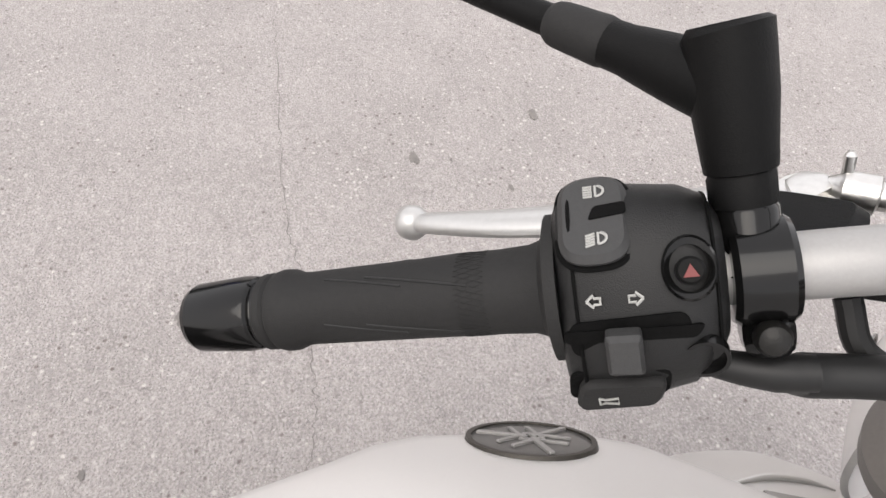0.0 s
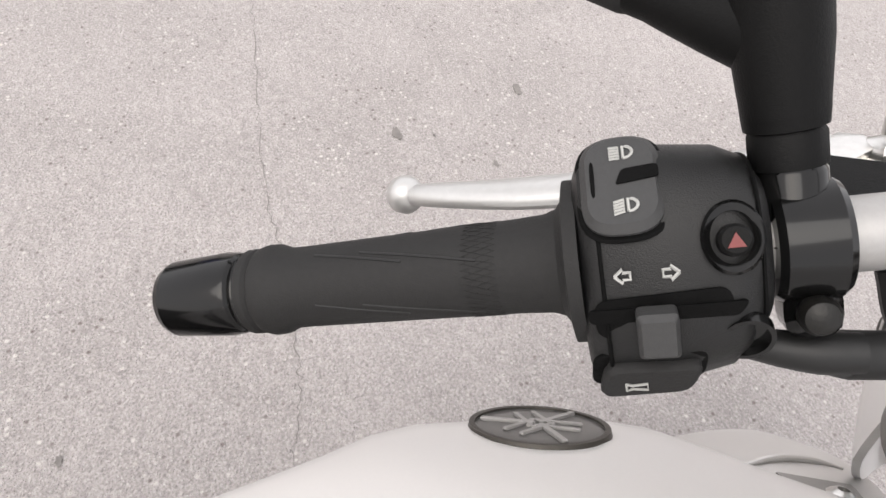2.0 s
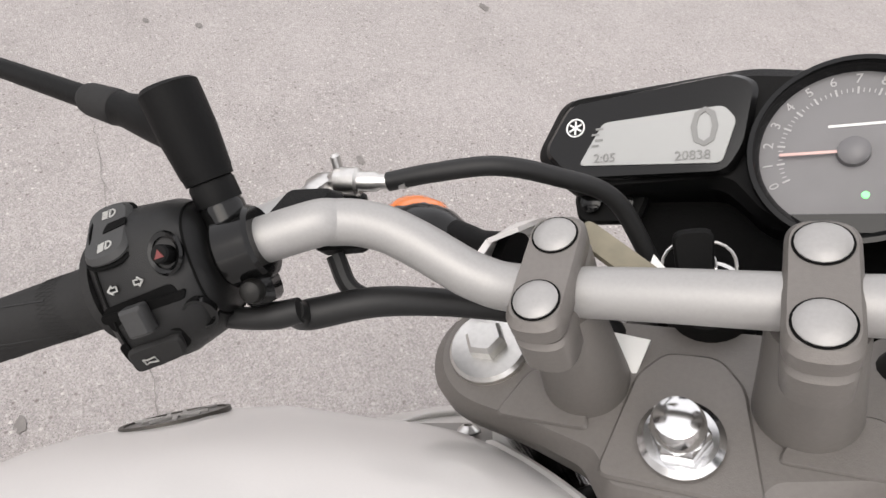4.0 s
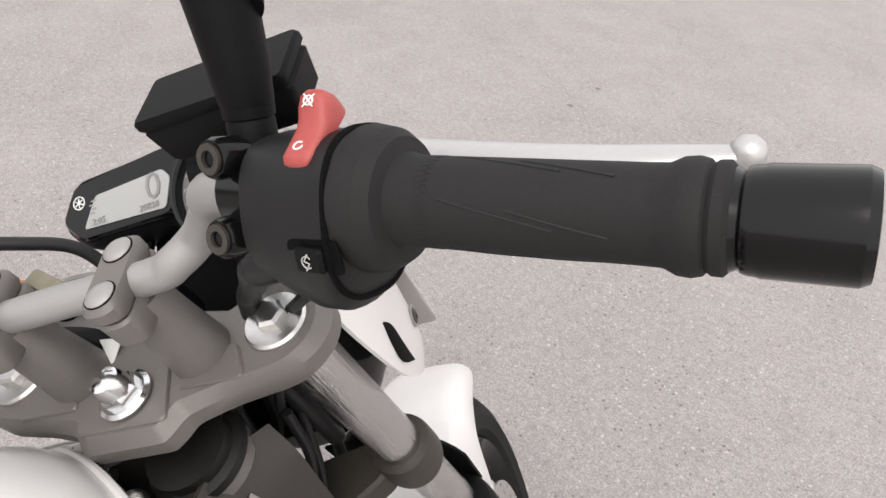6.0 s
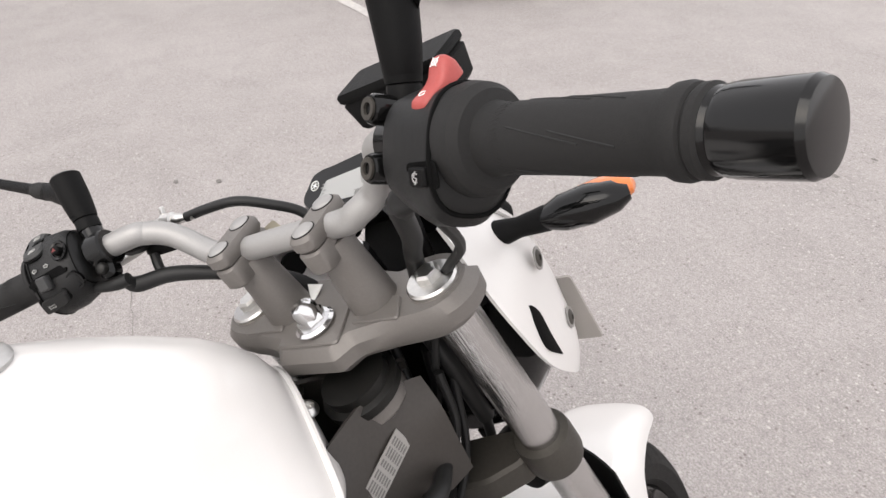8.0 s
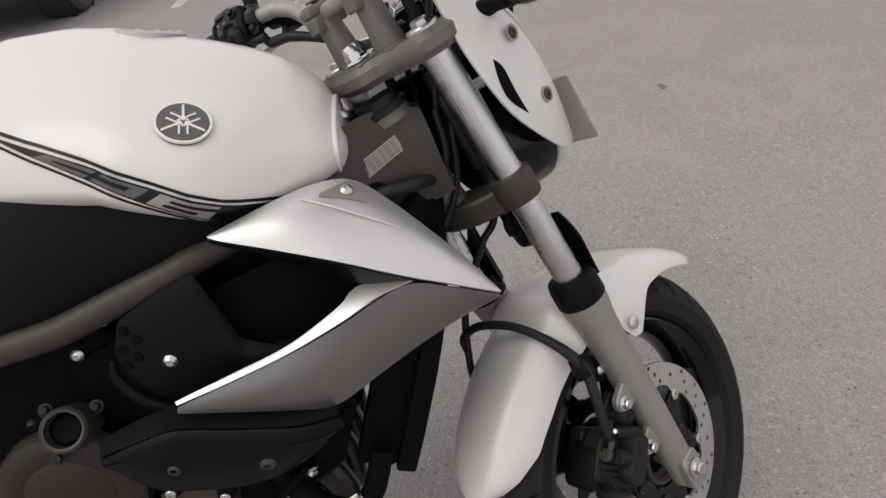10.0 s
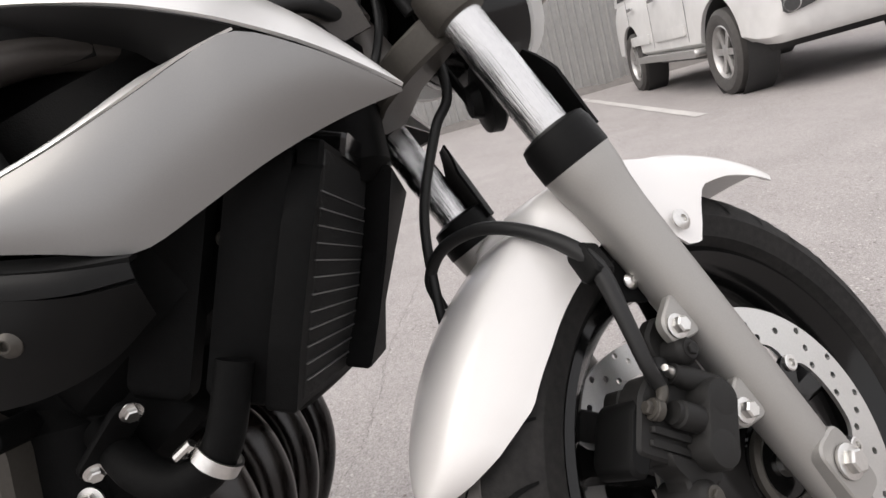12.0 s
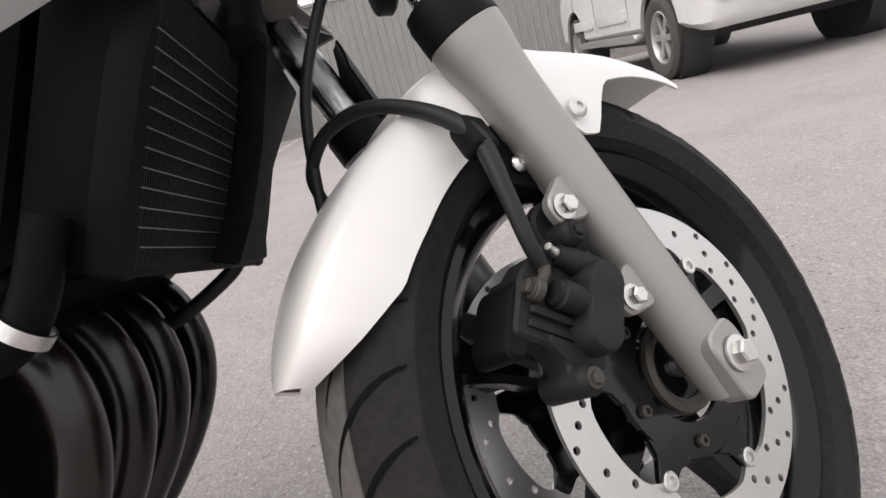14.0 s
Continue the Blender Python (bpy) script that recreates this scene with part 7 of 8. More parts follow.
        for k in range(3):
            mk = m @ Matrix.Rotation(math.radians(90 + 120 * k), 4, "Z")
            bpart("emblem_bar", block((0.022, 0.0024, 0.0014), mk @ Matrix.Translation((0.0125, 0.0, 0.0047)), 0.0004), bright, "", body)
            for e in (-1, 1):
                bpart("emblem_bar", block((0.021, 0.0019, 0.0012), mk @ Matrix.Translation((-0.006, 0.004 * e, 0.0047)), 0.0004), bright, "", body)
    # pinched rim at the front end
    rim = [tank_point(-0.3925, -1 + k / 24, 0.001) for k in range(49)]
    bpart("front_seam", tube(rim, 0.0035, 8, 1, curve=False), "white", "", body)
    fm = axes(tank_point(-0.6, 0.0) + V((0, 0, -0.0045)), (-0.08, 0.14, 1), (1, 0, 0))
    cap = bpart("filler_cap", lathe([(-0.004, 0.042), (0.003, 0.042), (0.005, 0.039), (0.0055, 0.03)], fm, 40), "lever", "flush metal filler cap", body)
    for k in range(6):
        a = 2 * math.pi * k / 6
        bpart("cap_screw", bolt(fm @ Matrix.Translation((0.035 * math.cos(a), 0.035 * math.sin(a), 0.005)), 0.003, 0.002, "button"), "steel", "", cap)


tank()

# -- frame head and rails --
head_m = axes(P(0, 0.58, -0.037), UPF, (1, 0, 0))
frame_head = bpart("frame_head", lathe([(0.0, 0.034), (0.012, 0.034), (0.016, 0.03), (0.09, 0.03), (0.095, 0.034), (0.108, 0.034)], head_m, 32), "alloy", "grey-beige painted steel frame head")
bpart("head_bearing_ring", lathe([(0.108, 0.036), (0.116, 0.036), (0.118, 0.03), (0.128, 0.03)], head_m, 32), "case", "", frame_head)
for sgn in (-1, 1):
    gus = [[(sgn * 0.014, -0.29, 0.905), (sgn * 0.02, -0.34, 0.91), (sgn * 0.055, -0.4, 0.895), (sgn * 0.075, -0.45, 0.875)],
           [(sgn * 0.03, -0.28, 0.88), (sgn * 0.036, -0.335, 0.87), (sgn * 0.078, -0.395, 0.855), (sgn * 0.1, -0.45, 0.84)],
           [(sgn * 0.032, -0.27, 0.845), (sgn * 0.045, -0.325, 0.83), (sgn * 0.085, -0.385, 0.81), (sgn * 0.108, -0.45, 0.79)],
           [(sgn * 0.028, -0.255, 0.8), (sgn * 0.042, -0.31, 0.78), (sgn * 0.075, -0.37, 0.75), (sgn * 0.1, -0.44, 0.72)]]
    rows = [smooth_line(r, 4) for r in gus]
    cols = [smooth_line([rows[i][j] for i in range(4)], 4) for j in range(len(rows[0]))]
    gusset = bpart("frame_gusset", sheet(cols, 0.004 * -sgn), "frame_paint", "", frame_head)
    gm = axes((sgn * 0.078, -0.352, 0.816), (sgn * 0.88, 0.4, 0.25), (0, 0, 1))
    bpart("cable_hole", lathe([(-0.006, 0.0185), (0.0008, 0.0185), (0.0008, 0.016)], gm, 28), "dark", "dark round cable hole", gusset)
    bpart("cable_loom", tube([gm @ V((0.0, 0.0, 0.0)), gm @ V((0.004, -sgn * 0.02, 0.01)), gm @ V((0.006, -sgn * 0.05, 0.008)), gm @ V((0.004, -sgn * 0.08, -0.012))], [0.012, 0.01, 0.0085, 0.008], 14, 5), "hose", "", gusset)
    bpart("frame_rail", tube([(sgn * 0.08, -0.42, 0.8), (sgn * 0.13, -0.5, 0.81), (sgn * 0.16, -0.5528, 0.7993), (sgn * 0.17, -0.583, 0.7872), (sgn * 0.18, -0.6444, 0.7665), (sgn * 0.187, -0.7066, 0.7446), (sgn * 0.19, -0.7672, 0.7322), (sgn * 0.175, -0.9, 0.7)], 0.0165, 18, 5), "frame_paint", "", frame_head)
    bpart("down_rail", tube([(sgn * 0.05, -0.3, 0.8), (sgn * 0.1, -0.4, 0.7), (sgn * 0.14, -0.5, 0.6), (sgn * 0.16, -0.6, 0.55)], 0.017, 16, 6), "dark", "", frame_head)
# data label on the right gusset
lab_m = axes((0.0535, -0.3456, 0.858), (0.86, 0.4, 0.32), (-0.0342, 0.0529, 0.0258))
data_label = bpart("data_label", block((0.068, 0.0215, 0.0012), lab_m, 0.0004), "label", "small printed aluminium data label", frame_head)
for row in range(6):
    for col in range(6):
        w = 0.0055 + 0.0016 * ((row * 3 + col * 2) % 3)
        bpart("print_bar", block((w, 0.0014, 0.0004), lab_m @ Matrix.Translation((-0.025 + 0.01 * col, 0.0078 - 0.0031 * row, 0.0008)), 0.0001), "print", "", data_label, 0)
for p in ((0.003, -0.385, 0.906), (-0.045, -0.385, 0.895)):
    bpart("tank_bolt", bolt(axes(p, (0.3, 0.2, 0.9), (1, 0, 0)), 0.0075, 0.006, "button"), "steel", "", frame_head)
bpart("tank_bracket", block((0.11, 0.035, 0.006), axes((0.0, -0.41, 0.898), (0, 0.25, 0.95), (1, 0, 0)), 0.002), "black", "", frame_head)


# -- side fairing --
def fairing(sgn):
    def q(x, y, z):
        return V((sgn * x, y, z))
    upper_top = [q(0.193, -0.526, 0.832), q(0.163, -0.46, 0.851), q(0.135, -0.415, 0.857), q(0.115, -0.378, 0.85), q(0.12, -0.34, 0.822), q(0.132, -0.3, 0.786), q(0.146, -0.26, 0.748), q(0.163, -0.226, 0.711)]
    ridge = [q(0.195, -0.526, 0.831), q(0.206, -0.46, 0.815), q(0.214, -0.4, 0.797), q(0.216, -0.35, 0.778), q(0.212, -0.32, 0.765), q(0.2, -0.285, 0.748), q(0.184, -0.255, 0.73), q(0.1635, -0.2255, 0.7105)]
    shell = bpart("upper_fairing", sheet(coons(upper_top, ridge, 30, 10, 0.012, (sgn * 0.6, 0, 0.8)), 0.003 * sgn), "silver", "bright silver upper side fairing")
    under = [q(0.193, -0.525, 0.828), q(0.19, -0.46, 0.798), q(0.188, -0.41, 0.777), q(0.19, -0.382, 0.757)]
    # underside lip, its shade put into a near-black colour
    bpart("fairing_lip", sheet(coons(ridge[:5], under + [q(0.2, -0.335, 0.758)], 20, 5, 0.002, (sgn, 0, 0)), 0.002 * sgn), "panel", "", shell)
    # three-cornered bolt pad near the apex and a crest below it
    up = V((sgn * 0.5, 0.2, 0.84)).normalized()
    bm = bmesh.new()
    corners = rounded([(0.0, 0.0), (1.0, 0.0), (0.0, 1.0)], 0.12, 3)
    a, b, c = q(0.162, -0.415, 0.8525), q(0.122, -0.38, 0.8535), q(0.15, -0.36, 0.8335)
    rings(bm, [[b + (a - b) * u + (c - b) * v + up * h for u, v in corners] for h in (-0.004, 0.0025, 0.0034)])
    pad = bpart("bolt_pad", bm, "leg", "", shell)
    hole = axes(q(0.1425, -0.385, 0.848) + up * 0.003, up, (0, 1, 0))
    bpart("bolt_seat", lathe([(0, 0.0085), (0.0008, 0.0085), (0.0008, 0.006)], hole, 24), "shaded_silver", "", pad)
    bpart("fairing_bolt", bolt(hole, 0.006, 0.0045, "button"), "steel", "", pad)
    bpart("crest", tube([q(0.17, -0.431, 0.8545), q(0.174, -0.395, 0.8415), q(0.173, -0.36, 0.8245), q(0.169, -0.33, 0.808)], [0.0008, 0.0022, 0.0022, 0.0008], 10, 6), "silver", "", shell)
    # lower panel: from the long rear tip forward to the nose
    top = [q(0.24, -0.585, 0.667), q(0.238, -0.52, 0.688), q(0.232, -0.46, 0.708), q(0.224, -0.4, 0.733), q(0.216, -0.36, 0.752), q(0.212, -0.325, 0.762), q(0.2, -0.285, 0.746), q(0.184, -0.255, 0.729), q(0.164, -0.226, 0.71)]
    low = [q(0.24, -0.586, 0.66), q(0.24, -0.53, 0.653), q(0.235, -0.475, 0.642), q(0.226, -0.437, 0.632), q(0.217, -0.415, 0.633), q(0.206, -0.378, 0.651), q(0.193, -0.325, 0.677), q(0.178, -0.275, 0.696), q(0.163, -0.2265, 0.7085)]
    # one silver paint: shade put into the side panel's colour, bevel kept bright
    lower = bpart("lower_fairing", sheet(coons(top, low, 34, 10, 0.006, (sgn, 0, 0.2)), 0.003 * sgn), "shaded_silver", "silver lower side fairing, darkened as if in shade")
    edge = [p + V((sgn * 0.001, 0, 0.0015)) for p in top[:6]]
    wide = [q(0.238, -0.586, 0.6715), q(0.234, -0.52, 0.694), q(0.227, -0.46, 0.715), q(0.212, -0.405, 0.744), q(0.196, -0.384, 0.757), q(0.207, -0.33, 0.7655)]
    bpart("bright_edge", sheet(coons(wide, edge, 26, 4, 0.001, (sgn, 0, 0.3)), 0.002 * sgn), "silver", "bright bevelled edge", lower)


for sgn in (-1, 1):
    fairing(sgn)

# -- plastics behind the fairing, engine, radiator, exhaust --
for sgn in (-1, 1):
    def q(x, y, z):
        return V((sgn * x, y, z))
    seat_top = [q(0.135, -0.47, 0.842), q(0.16, -0.533, 0.848), q(0.168, -0.638, 0.88), q(0.152, -0.745, 0.885), q(0.12, -0.86, 0.885)]
    seat_low = [q(0.13, -0.47, 0.8), q(0.155, -0.56, 0.785), q(0.172, -0.68, 0.755), q(0.18, -0.8, 0.73), q(0.165, -0.9, 0.71)]
    bpart("side_cover", sheet(coons(seat_top, seat_low, 18, 8, 0.008, (sgn, 0, 0)), 0.003 * sgn), "black", "matt black plastic side cover under the tank")
    air_top = [q(0.1, -0.36, 0.8), q(0.14, -0.44, 0.79), q(0.155, -0.54, 0.76), q(0.16, -0.62, 0.73), q(0.165, -0.72, 0.69)]
    air_low = [q(0.14, -0.36, 0.69), q(0.16, -0.44, 0.67), q(0.17, -0.54, 0.63), q(0.17, -0.62, 0.62), q(0.165, -0.72, 0.6)]
    inner = bpart("airbox_cover", sheet(coons(air_top, air_low, 18, 8, 0.004, (sgn, 0, 0)), 0.003 * sgn), "dark", "black plastic airbox side")
    # domed side plate below the rail, with five drilled holes
    def dome(y, z):
        hi = float(np.interp(y, (-0.653, -0.64, -0.592, -0.552, -0.518, -0.46, -0.43), (0.716, 0.752, 0.778, 0.795, 0.711, 0.69, 0.677)))
        lo = float(np.interp(y, (-0.653, -0.646, -0.629, -0.601, -0.57, -0.535, -0.43), (0.706, 0.68, 0.657, 0.642, 0.642, 0.653, 0.674)))
        f = min(1.0, max(0.0, (z - lo) / (hi - lo)))
        x = 0.193 + 0.012 * (4 * f * (1 - f)) ** 0.6 * min(1.0, 9 * (y + 0.653), 12 * (-0.42 - y)) ** 0.5
        return q(x, y, lo + (hi - lo) * f)

    grid = [[dome(y, dome(y, 0.6).z + (dome(y, 0.9).z - dome(y, 0.6).z) * j / 12) for j in range(13)] for y in (-0.652 + 0.222 * k / 44 for k in range(45))]
    plate_b = bpart("tank_side_plate", sheet(grid, 0.005 * sgn), "panel", "black side plate with drilled holes", inner)
    bpart("plate_flange", tube([q(0.19, -0.66, 0.705), q(0.192, -0.66, 0.68), q(0.194, -0.638, 0.65), q(0.196, -0.605, 0.633), q(0.197, -0.57, 0.633)], [0.003, 0.006, 0.007, 0.006, 0.004], 12, 6), "panel", "", plate_b)
    bpart("plate_tab", block((0.006, 0.024, 0.006), Matrix.Translation((sgn * 0.19, -0.664, 0.75)), 0.0015), "cover", "", plate_b)
    for y, z in ((-0.636, 0.7398), (-0.6246, 0.7291), (-0.6422, 0.718), (-0.6284, 0.7087), (-0.6431, 0.6983)):
        bpart("drilled_hole", lathe([(-0.004, 0.0058), (0.0012, 0.0058), (0.0014, 0.0046)], axes(dome(y, z), (sgn, -0.2, 0), (0, 1, 0)), 16), "dark", "", plate_b)
    bpart("plate_bolt", bolt(axes(dome(-0.595, 0.7), (sgn, 0, 0), (0, 1, 0)), 0.0065, 0.005, "button"), "steel", "", plate_b)
    bpart("plate_bolt", bolt(axes((sgn * 0.184, -0.697, 0.712), (sgn, 0, 0), (0, 1, 0)), 0.006, 0.005, "button"), "steel", "", plate_b)
    # boomerang-shaped frame cover: sloping top ledge, rounded crest, side with two bolts
    back = [q(0.222, -0.683, 0.622), q(0.222, -0.646, 0.638), q(0.222, -0.604, 0.65), q(0.222, -0.539, 0.644), q(0.222, -0.481, 0.636), q(0.215, -0.428, 0.628)]
    crest = [q(0.243, -0.676, 0.616), q(0.249, -0.626, 0.634), q(0.252, -0.588, 0.644), q(0.252, -0.529, 0.635), q(0.249, -0.464, 0.626), q(0.236, -0.422, 0.624)]
    side = [q(0.244, -0.677, 0.61), q(0.253, -0.626, 0.622), q(0.256, -0.588, 0.631), q(0.256, -0.529, 0.622), q(0.252, -0.462, 0.612), q(0.237, -0.42, 0.613)]
    low = [q(0.232, -0.672, 0.597), q(0.234, -0.648, 0.572), q(0.232, -0.61, 0.553), q(0.228, -0.528, 0.546), q(0.215, -0.47, 0.56), q(0.205, -0.432, 0.588)]
    cover = bpart("frame_cover", sheet(coons(side, low, 24, 9, 0.009, (sgn, 0, 0)), 0.004 * sgn), "panel", "matt black frame cover with two bolts")
    bpart("cover_crest", sheet(coons(crest, side, 24, 5, 0.0025, (sgn * 0.6, 0, 0.8)), 0.004 * sgn), "panel", "", cover)
    bpart("cover_ledge", sheet(coons(back, crest, 24, 5, 0.0, (0, 0, 1)), 0.004 * sgn), "panel", "", cover)
    for y, z, x in ((-0.601, 0.6, 0.2535), (-0.505, 0.589, 0.252)):
        bpart("cover_bolt", bolt(axes((sgn * (x + 0.001), y, z), (sgn, 0, -0.15), (0, 1, 0)), 0.0078, 0.006, "button"), "cover", "", cover)

for sgn in (-1, 1):
    plate = [(-0.96, 0.74), (-0.76, 0.75), (-0.66, 0.72), (-0.64, 0.62), (-0.66, 0.5), (-0.72, 0.38), (-0.86, 0.36), (-0.95, 0.45)]
    pivot = bpart("pivot_plate", prism(rounded(plate, 0.03), 0.02, Matrix(((0, 0, sgn, sgn * 0.135), (1, 0, 0, 0), (0, 1, 0, 0), (0, 0, 0, 1))), 0.004), "dark", "black frame plate behind the engine")
    bpart("pivot_bolt", bolt(axes((sgn * 0.155, -0.84, 0.5), (sgn, 0, 0), (0, 1, 0)), 0.014, 0.01, "hex"), "case", "", pivot)
engine = bpart("engine", block((0.36, 0.28, 0.2), Matrix.Translation((0.0, -0.66, 0.44)), 0.03, r=0.04), "dark", "black painted four-cylinder engine block")
bpart("airbox", block((0.25, 0.34, 0.2), Matrix.Translation((-0.005, -0.56, 0.735)), 0.02), "dark", "black airbox between the frame rails")
bpart("cylinder_head", block((0.36, 0.16, 0.14), Matrix.Translation((0.0, -0.5, 0.6)) @ Matrix.Rotation(radians(35), 4, "X"), 0.02), "dark", "", engine)
bpart("cylinder_block", block((0.33, 0.15, 0.16), Matrix.Translation((0.0, -0.54, 0.52)) @ Matrix.Rotation(radians(35), 4, "X"), 0.01), "dark", "", engine)
bpart("oil_sump", block((0.26, 0.26, 0.14), Matrix.Translation((0.0, -0.66, 0.31)), 0.03), "dark", "", engine)
for sgn in (-1, 1):
    m = Matrix(((0, 0, sgn, sgn * 0.172), (1, 0, 0, -0.618), (0, 1, 0, 0.468), (0, 0, 0, 1)))
    out = [(-0.05, -0.075), (0.035, -0.08), (0.046, -0.03), (0.05, 0.045), (0.03, 0.066), (0.0, 0.074), (-0.025, 0.068), (-0.046, 0.025)]
    case = bpart("engine_cover", prism(rounded(out, 0.02, 5), 0.04, m, 0.006), "cover", "dark brownish grey engine side cover", engine)
    for x, y in ((-0.014, 0.067), (0.045, 0.051), (0.034, -0.022), (0.035, -0.075), (-0.05, -0.07), (-0.042, 0.027)):
        bpart("cover_lug", lathe([(0.0, 0.012), (0.042, 0.011), (0.044, 0.009)], m @ Matrix.Translation((x, y, 0)), 16), "dark", "", case)
        bpart("cover_screw", lathe([(0.044, 0.0062), (0.049, 0.0062), (0.05, 0.005), (0.05, 0.0033), (0.046, 0.003)], m @ Matrix.Translation((x, y, 0)), 14), "steel", "", case)
    m2 = axes((sgn * 0.15, -0.746, 0.54), (sgn, 0, 0), (0, 1, 0))
    clutch = bpart("clutch_cover", lathe([(0.036, 0.086), (0.046, 0.086), (0.054, 0.082), (0.058, 0.074), (0.06, 0.06), (0.058, 0.052), (0.061, 0.046), (0.062, 0.015)], m2, 56), "casing", "brownish grey round clutch cover", engine)
    for k in range(8):
        bpart("cover_screw", bolt(m2 @ Matrix.Rotation(0.3 + math.pi * k / 4, 4, "Z") @ Matrix.Translation((0.093, 0, 0.03)), 0.006, 0.006, "button"), "case", "", clutch)
    fm2 = axes((sgn * 0.188, -0.724, 0.624), (sgn * 0.85, 0.1, 0.5), (0, 1, 0))
    filler = bpart("oil_filler", hoop([(0.0, 0.027), (0.034, 0.025), (0.037, 0.0225), (0.036, 0.0195), (0.012, 0.018), (0.0, 0.018)], fm2, 40), "cover", "dull machined filler ring", engine)
    bpart("filler_plug", lathe([(0.008, 0.0185), (0.024, 0.0175), (0.026, 0.014), (0.024, 0.006)], fm2, 28), "dark", "", filler)
    for a in (0.6, 2.4, 4.3):
        bpart("filler_bolt", bolt(fm2 @ Matrix.Rotation(a, 4, "Z") @ Matrix.Translation((0.034, 0, 0.014)), 0.0055, 0.008, "hex"), "case", "", filler)
    bpart("cam_cap", lathe([(0, 0.02), (0.008, 0.02), (0.011, 0.016)], axes((sgn * 0.18, -0.53, 0.6), (sgn, 0, 0), (0, 1, 0)), 24), "dark", "", engine)
    bpart("engine_bolt", bolt(axes((sgn * 0.176, -0.535, 0.45), (sgn, 0, 0), (0, 1, 0)), 0.008, 0.009, "hex"), "steel", "", engine)
    bpart("engine_bolt", bolt(axes((sgn * 0.141, -0.396, 0.63), (sgn * 0.7, 0.7, 0), (0, 0, 1)), 0.0048, 0.006, "hex"), "cover", "", engine)
# thermostat pipe and hose with a clamp
neck = bpart("water_pipe", tube([(0.165, -0.52, 0.5), (0.198, -0.475, 0.472), (0.21, -0.435, 0.462), (0.207, -0.405, 0.482), (0.197, -0.385, 0.54)], [0.015, 0.016, 0.016, 0.0145, 0.014], 18, 6), "dark", "black coolant hose")
bpart("pipe_flange", prism(rounded([(-0.035, -0.012), (0.035, -0.012), (0.035, 0.012), (-0.035, 0.012)], 0.01), 0.008, axes((0.188, -0.5, 0.5), (0.6, 0.5, -0.5), (0, 0.7, 0.7)), 0.002), "dark", "", neck)
for d in (-0.028, 0.028):
    bpart("flange_bolt", bolt(axes(V((0.192, -0.495, 0.497)) + V((0, 0.7, 0.7)).normalized() * d, (0.6, 0.5, -0.5), (0, 0.7, 0.7)), 0.006, 0.007, "hex"), "steel", "", neck)
bpart("hose_clamp", hoop([(-0.005, 0.0185), (0.005, 0.0185), (0.005, 0.0165), (-0.005, 0.0165)], axes((0.2075, -0.41, 0.474), (-0.1, 0.6, 0.7), (1, 0, 0)), 28), "steel", "bright hose clamp", neck)
bpart("clamp_screw", lathe([(-0.008, 0.004), (0.008, 0.004)], axes((0.216, -0.428, 0.487), (0, 0.8, 0.5), (1, 0, 0)), 10), "steel", "", neck)

# radiator
RC = V((0.0, -0.337, 0.575))
RAD = axes(RC, (0, 0.955, -0.295), (1, 0.02, 0.08))  # z ahead, y up the core
radiator = bpart("radiator", block((0.315, 0.205, 0.022), RAD @ Matrix.Translation((0.0185, -0.003, 0)), 0.003), "dark", "black radiator with bright core ribs")
for k in range(12):
    near = 0.176 - 0.0018 * max(0, k - 9) ** 2
    bpart("core_rib", block((near, 0.0011, 0.002), RAD @ Matrix.Translation((near / 2, -0.066 + 0.0131 * k, 0.0125)), 0.0003), "rail", "thin bright core rib", radiator, 0)
bm = bmesh.new()
for k in range(48):
    block((0.0008, 0.19, 0.0012), RAD @ Matrix.Translation((0.172 * k / 47, -0.003, 0.0118)), 0.0002, bm)
tagged(bpart("core_fin", bm, "fin", "fine dark cooling fins", radiator, 0), kind="stuff")
shroud = [(0.012, -0.112), (-0.123, -0.1), (-0.07, -0.03), (-0.028, 0.033), (-0.065, 0.088), (0.03, 0.092), (0.006, 0.05), (-0.004, -0.02)]
bpart("radiator_shroud", prism(rounded(shroud, 0.004), 0.026, RAD @ Matrix.Translation((0, 0, 0.012)), 0.003), "dark", "black shroud plate ahead of the core", radiator)
for sgn, x in ((-1, -0.14), (1, 0.177)):
    side = [(-0.01, -0.09), (0.0, -0.085), (0.012, -0.04), (0.016, 0.05), (0.01, 0.1), (-0.01, 0.1)]
    bpart("radiator_guard", prism(rounded([(sgn * a, b) for a, b in side], 0.004), 0.024, RAD @ Matrix.Translation((x, 0, -0.012)), 0.002), "dark", "", radiator)
    bpart("side_tank", block((0.03, 0.2, 0.05), RAD @ Matrix.Translation((x - sgn * 0.012, -0.0, -0.036)), 0.006), "dark", "", radiator)
bpart("radiator_bracket", block((0.02, 0.21, 0.05), RAD @ Matrix.Translation((0.166, 0.0, -0.1)), 0.006), "dark", "", radiator)
bpart("upper_tank", block((0.24, 0.022, 0.034), RAD @ Matrix.Translation((0.0, -0.112, -0.003)), 0.004), "gloss", "", radiator)
for k in range(4):
    x = -0.12 + 0.08 * k
    pts = [(x, -0.53, 0.5), (x, -0.495, 0.475), (x, -0.462, 0.44), (x, -0.448, 0.39), (x * 0.97, -0.458, 0.335), (x * 0.9, -0.49, 0.275), (x * 0.8, -0.54, 0.215), (x * 0.6, -0.62, 0.175), (x * 0.45, -0.74, 0.165)]
    bpart("exhaust_pipe", tube(pts, 0.0205, 20, 6), "pipe", "sooty heat-tinted exhaust header pipe")
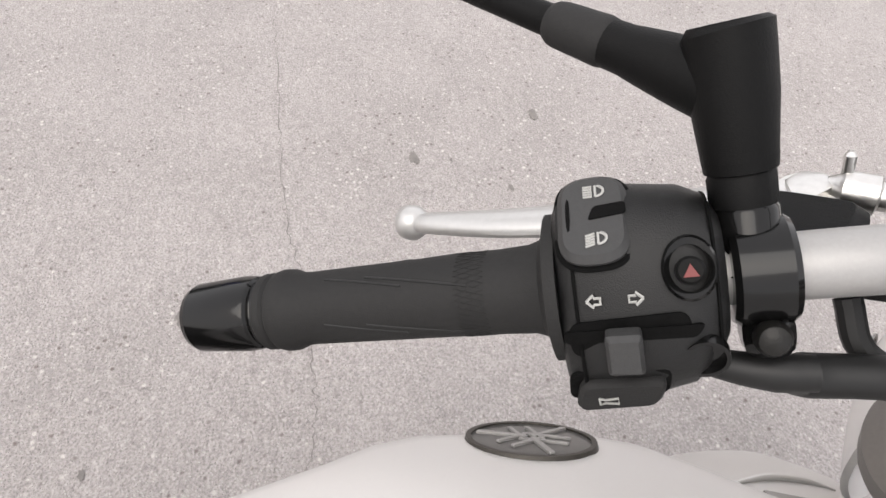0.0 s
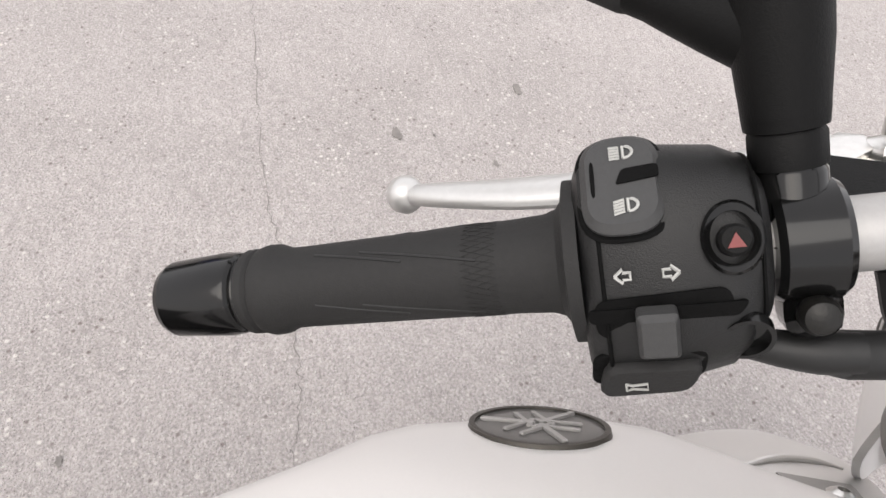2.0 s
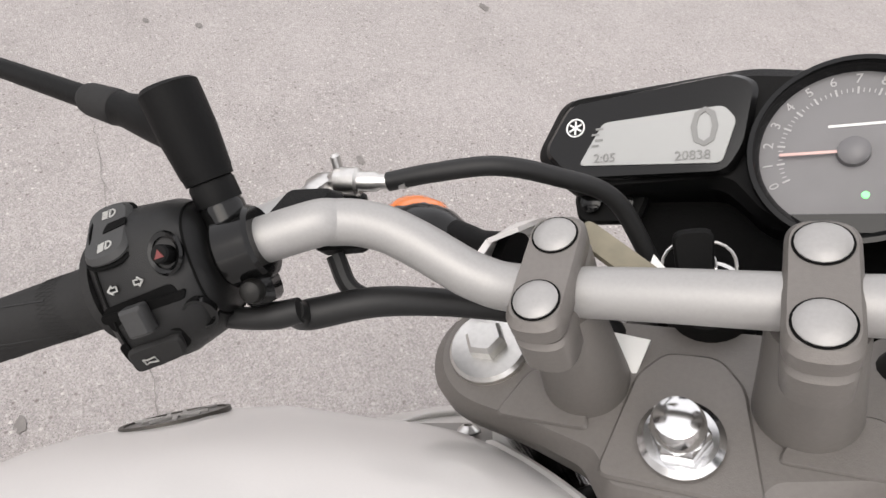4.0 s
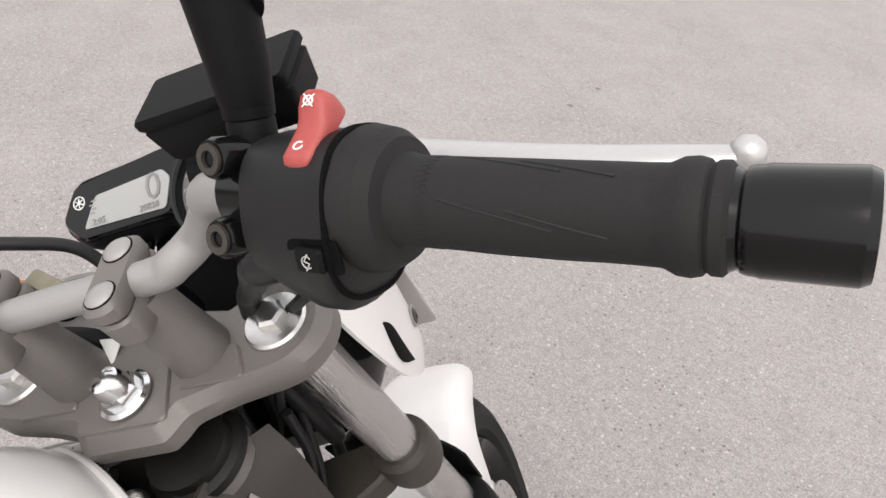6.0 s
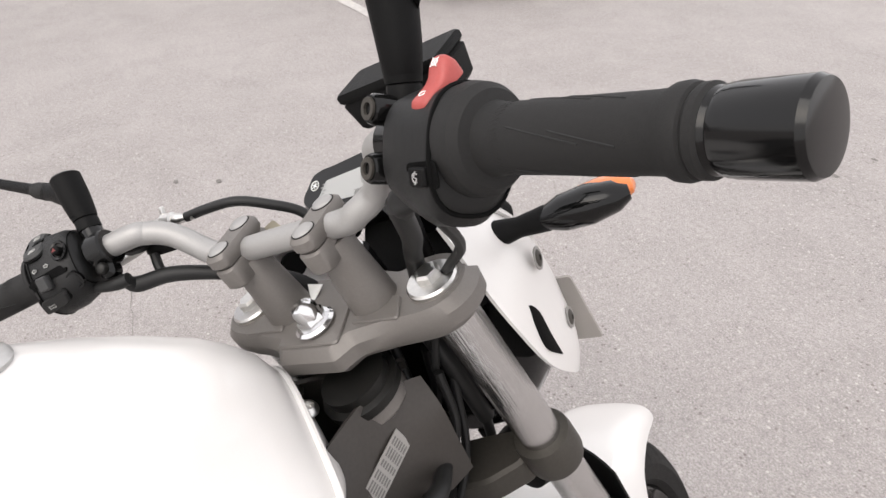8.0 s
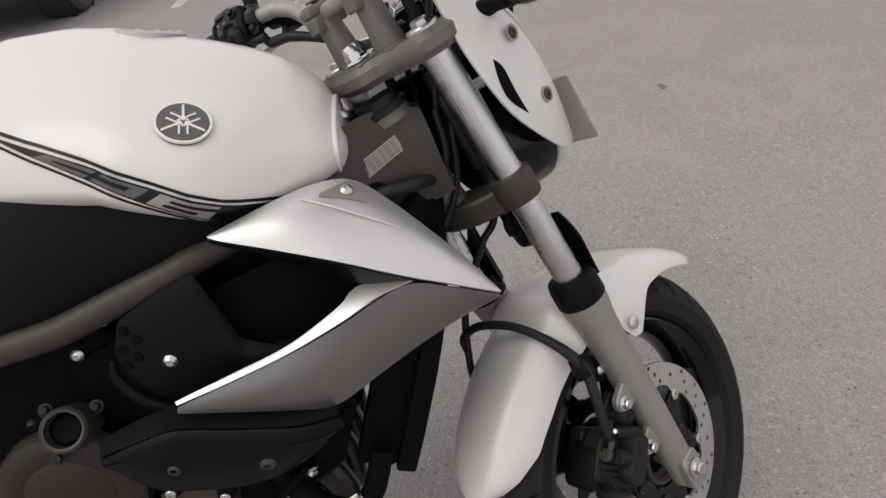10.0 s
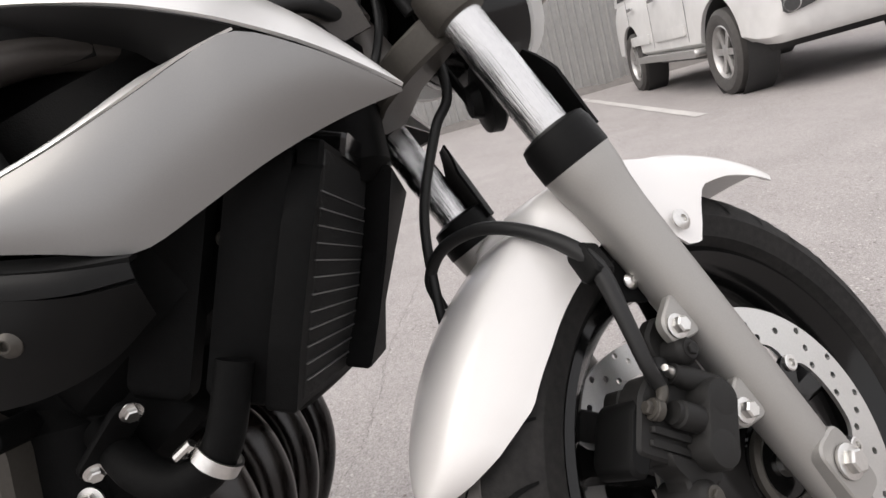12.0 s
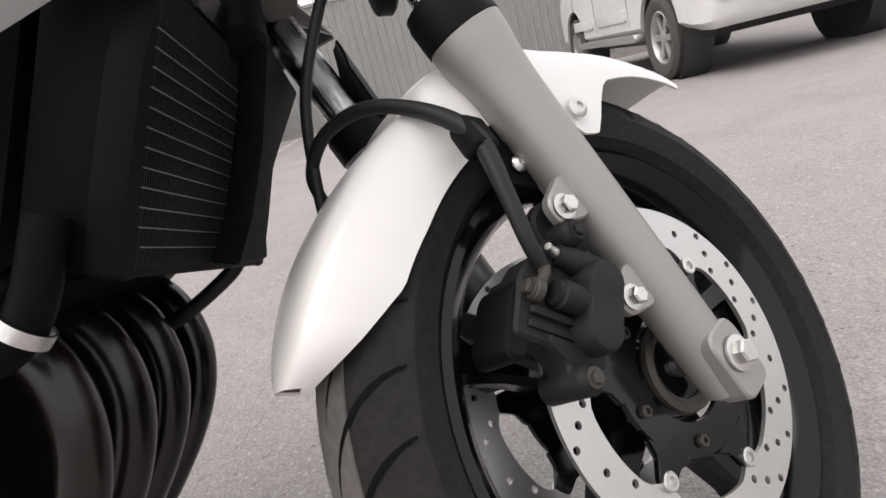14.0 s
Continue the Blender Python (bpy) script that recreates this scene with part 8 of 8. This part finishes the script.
bpart("exhaust_silencer", block((0.24, 0.36, 0.13), Matrix.Translation((0.03, -0.86, 0.2)), 0.03, r=0.05), "pipe", "short sooty under-engine silencer")
bpart("radiator_drain_hose", tube([(-0.1, -0.37, 0.478), (-0.1, -0.388, 0.462), (-0.1, -0.44, 0.432), (-0.1, -0.5, 0.41)], 0.0085, 12, 5), "hose", "short black drain hose")
# wiring and hoses round the frame head
for pts, r in (([(0.012, -0.27, 0.9), (0.02, -0.262, 0.84), (0.03, -0.29, 0.78), (0.05, -0.34, 0.76)], 0.0045), ([(0.0, -0.25, 0.88), (0.012, -0.25, 0.8), (0.025, -0.28, 0.74), (0.04, -0.33, 0.72)], 0.0045), ([(-0.03, -0.26, 0.9), (-0.045, -0.25, 0.82), (-0.05, -0.3, 0.74)], 0.006)):
    bpart("wiring_hose", tube(pts, r, 10, 6), "hose", "black hose behind the frame head")
bpart("coil_cover", block((0.09, 0.09, 0.15), Matrix.Translation((0.0, -0.315, 0.735)), 0.02), "dark", "black cover behind the yokes")

# seat, tail, rear wheel and stand
seat_rows = []
for y, w, z in ((-0.86, 0.1, 0.83), (-0.92, 0.12, 0.81), (-1.0, 0.14, 0.8), (-1.12, 0.15, 0.81), (-1.22, 0.13, 0.86), (-1.4, 0.11, 0.885), (-1.55, 0.08, 0.9)):
    seat_rows.append([V((w * math.sin(a), y, z - 0.07 + 0.07 * math.cos(a))) for a in (math.radians(-100 + 200 * k / 16) for k in range(17))])
bm = bmesh.new()
rings(bm, seat_rows)
bpart("seat", bm, "rubber", "black padded seat")
tail_rows = [[V((w * math.sin(a), y, z + h * math.cos(a))) for a in (2 * math.pi * k / 20 for k in range(20))] for y, w, z, h in ((-0.95, 0.12, 0.72, 0.05), (-1.2, 0.12, 0.76, 0.05), (-1.5, 0.09, 0.83, 0.05), (-1.68, 0.05, 0.87, 0.03))]
bm = bmesh.new()
rings(bm, tail_rows)
bpart("tail_fairing", bm, "white", "white tail fairing")
RW = axes((0, -1.44, 0.31), (1, 0, 0), (0, 1, 0))
rear = bpart("rear_tyre", hoop([*tyre_profile(0.16, 0.31, 0.218), (0.04, 0.212), (-0.04, 0.212)], RW, 72), "tyre", "black rear road tyre")
bpart("rear_rim", hoop([(-0.06, 0.224), (-0.05, 0.21), (0, 0.19), (0.05, 0.21), (0.06, 0.224), (0.04, 0.214), (-0.04, 0.214)], RW, 64), "gloss", "", rear)
for k in range(5):
    m = RW @ Matrix.Rotation(2 * math.pi * k / 5, 4, "Z")
    bpart("spoke", block((0.17, 0.035, 0.04), m @ Matrix.Translation((0.11, 0, 0)), 0.008), "gloss", "", rear)
bpart("hub", lathe([(-0.1, 0.02), (-0.08, 0.045), (0.08, 0.045), (0.1, 0.02)], RW, 28), "gloss", "", rear)
for sgn in (-1, 1):
    bpart("swing_arm", tube([(sgn * 0.11, -0.86, 0.38), (sgn * 0.125, -1.1, 0.36), (sgn * 0.115, -1.44, 0.31)], [0.03, 0.026, 0.022], 14, 4), "dark", "black swing arm")
# the stand reaches the ground on the left
foot_w = V((-0.27, -0.86, 0.012))
foot = BODY.inverted() @ foot_w
stand = bpart("side_stand", tube([(-0.12, -0.8, 0.26), foot.lerp(V((-0.12, -0.8, 0.26)), 0.4) + V((-0.004, 0, 0)), foot], 0.011, 14, 4), "dark", "black steel side stand")
bpart("stand_foot", block((0.05, 0.035, 0.008), BODY.inverted() @ Matrix.Translation((-0.27, -0.86, 0.006)), 0.002), "dark", "", stand)
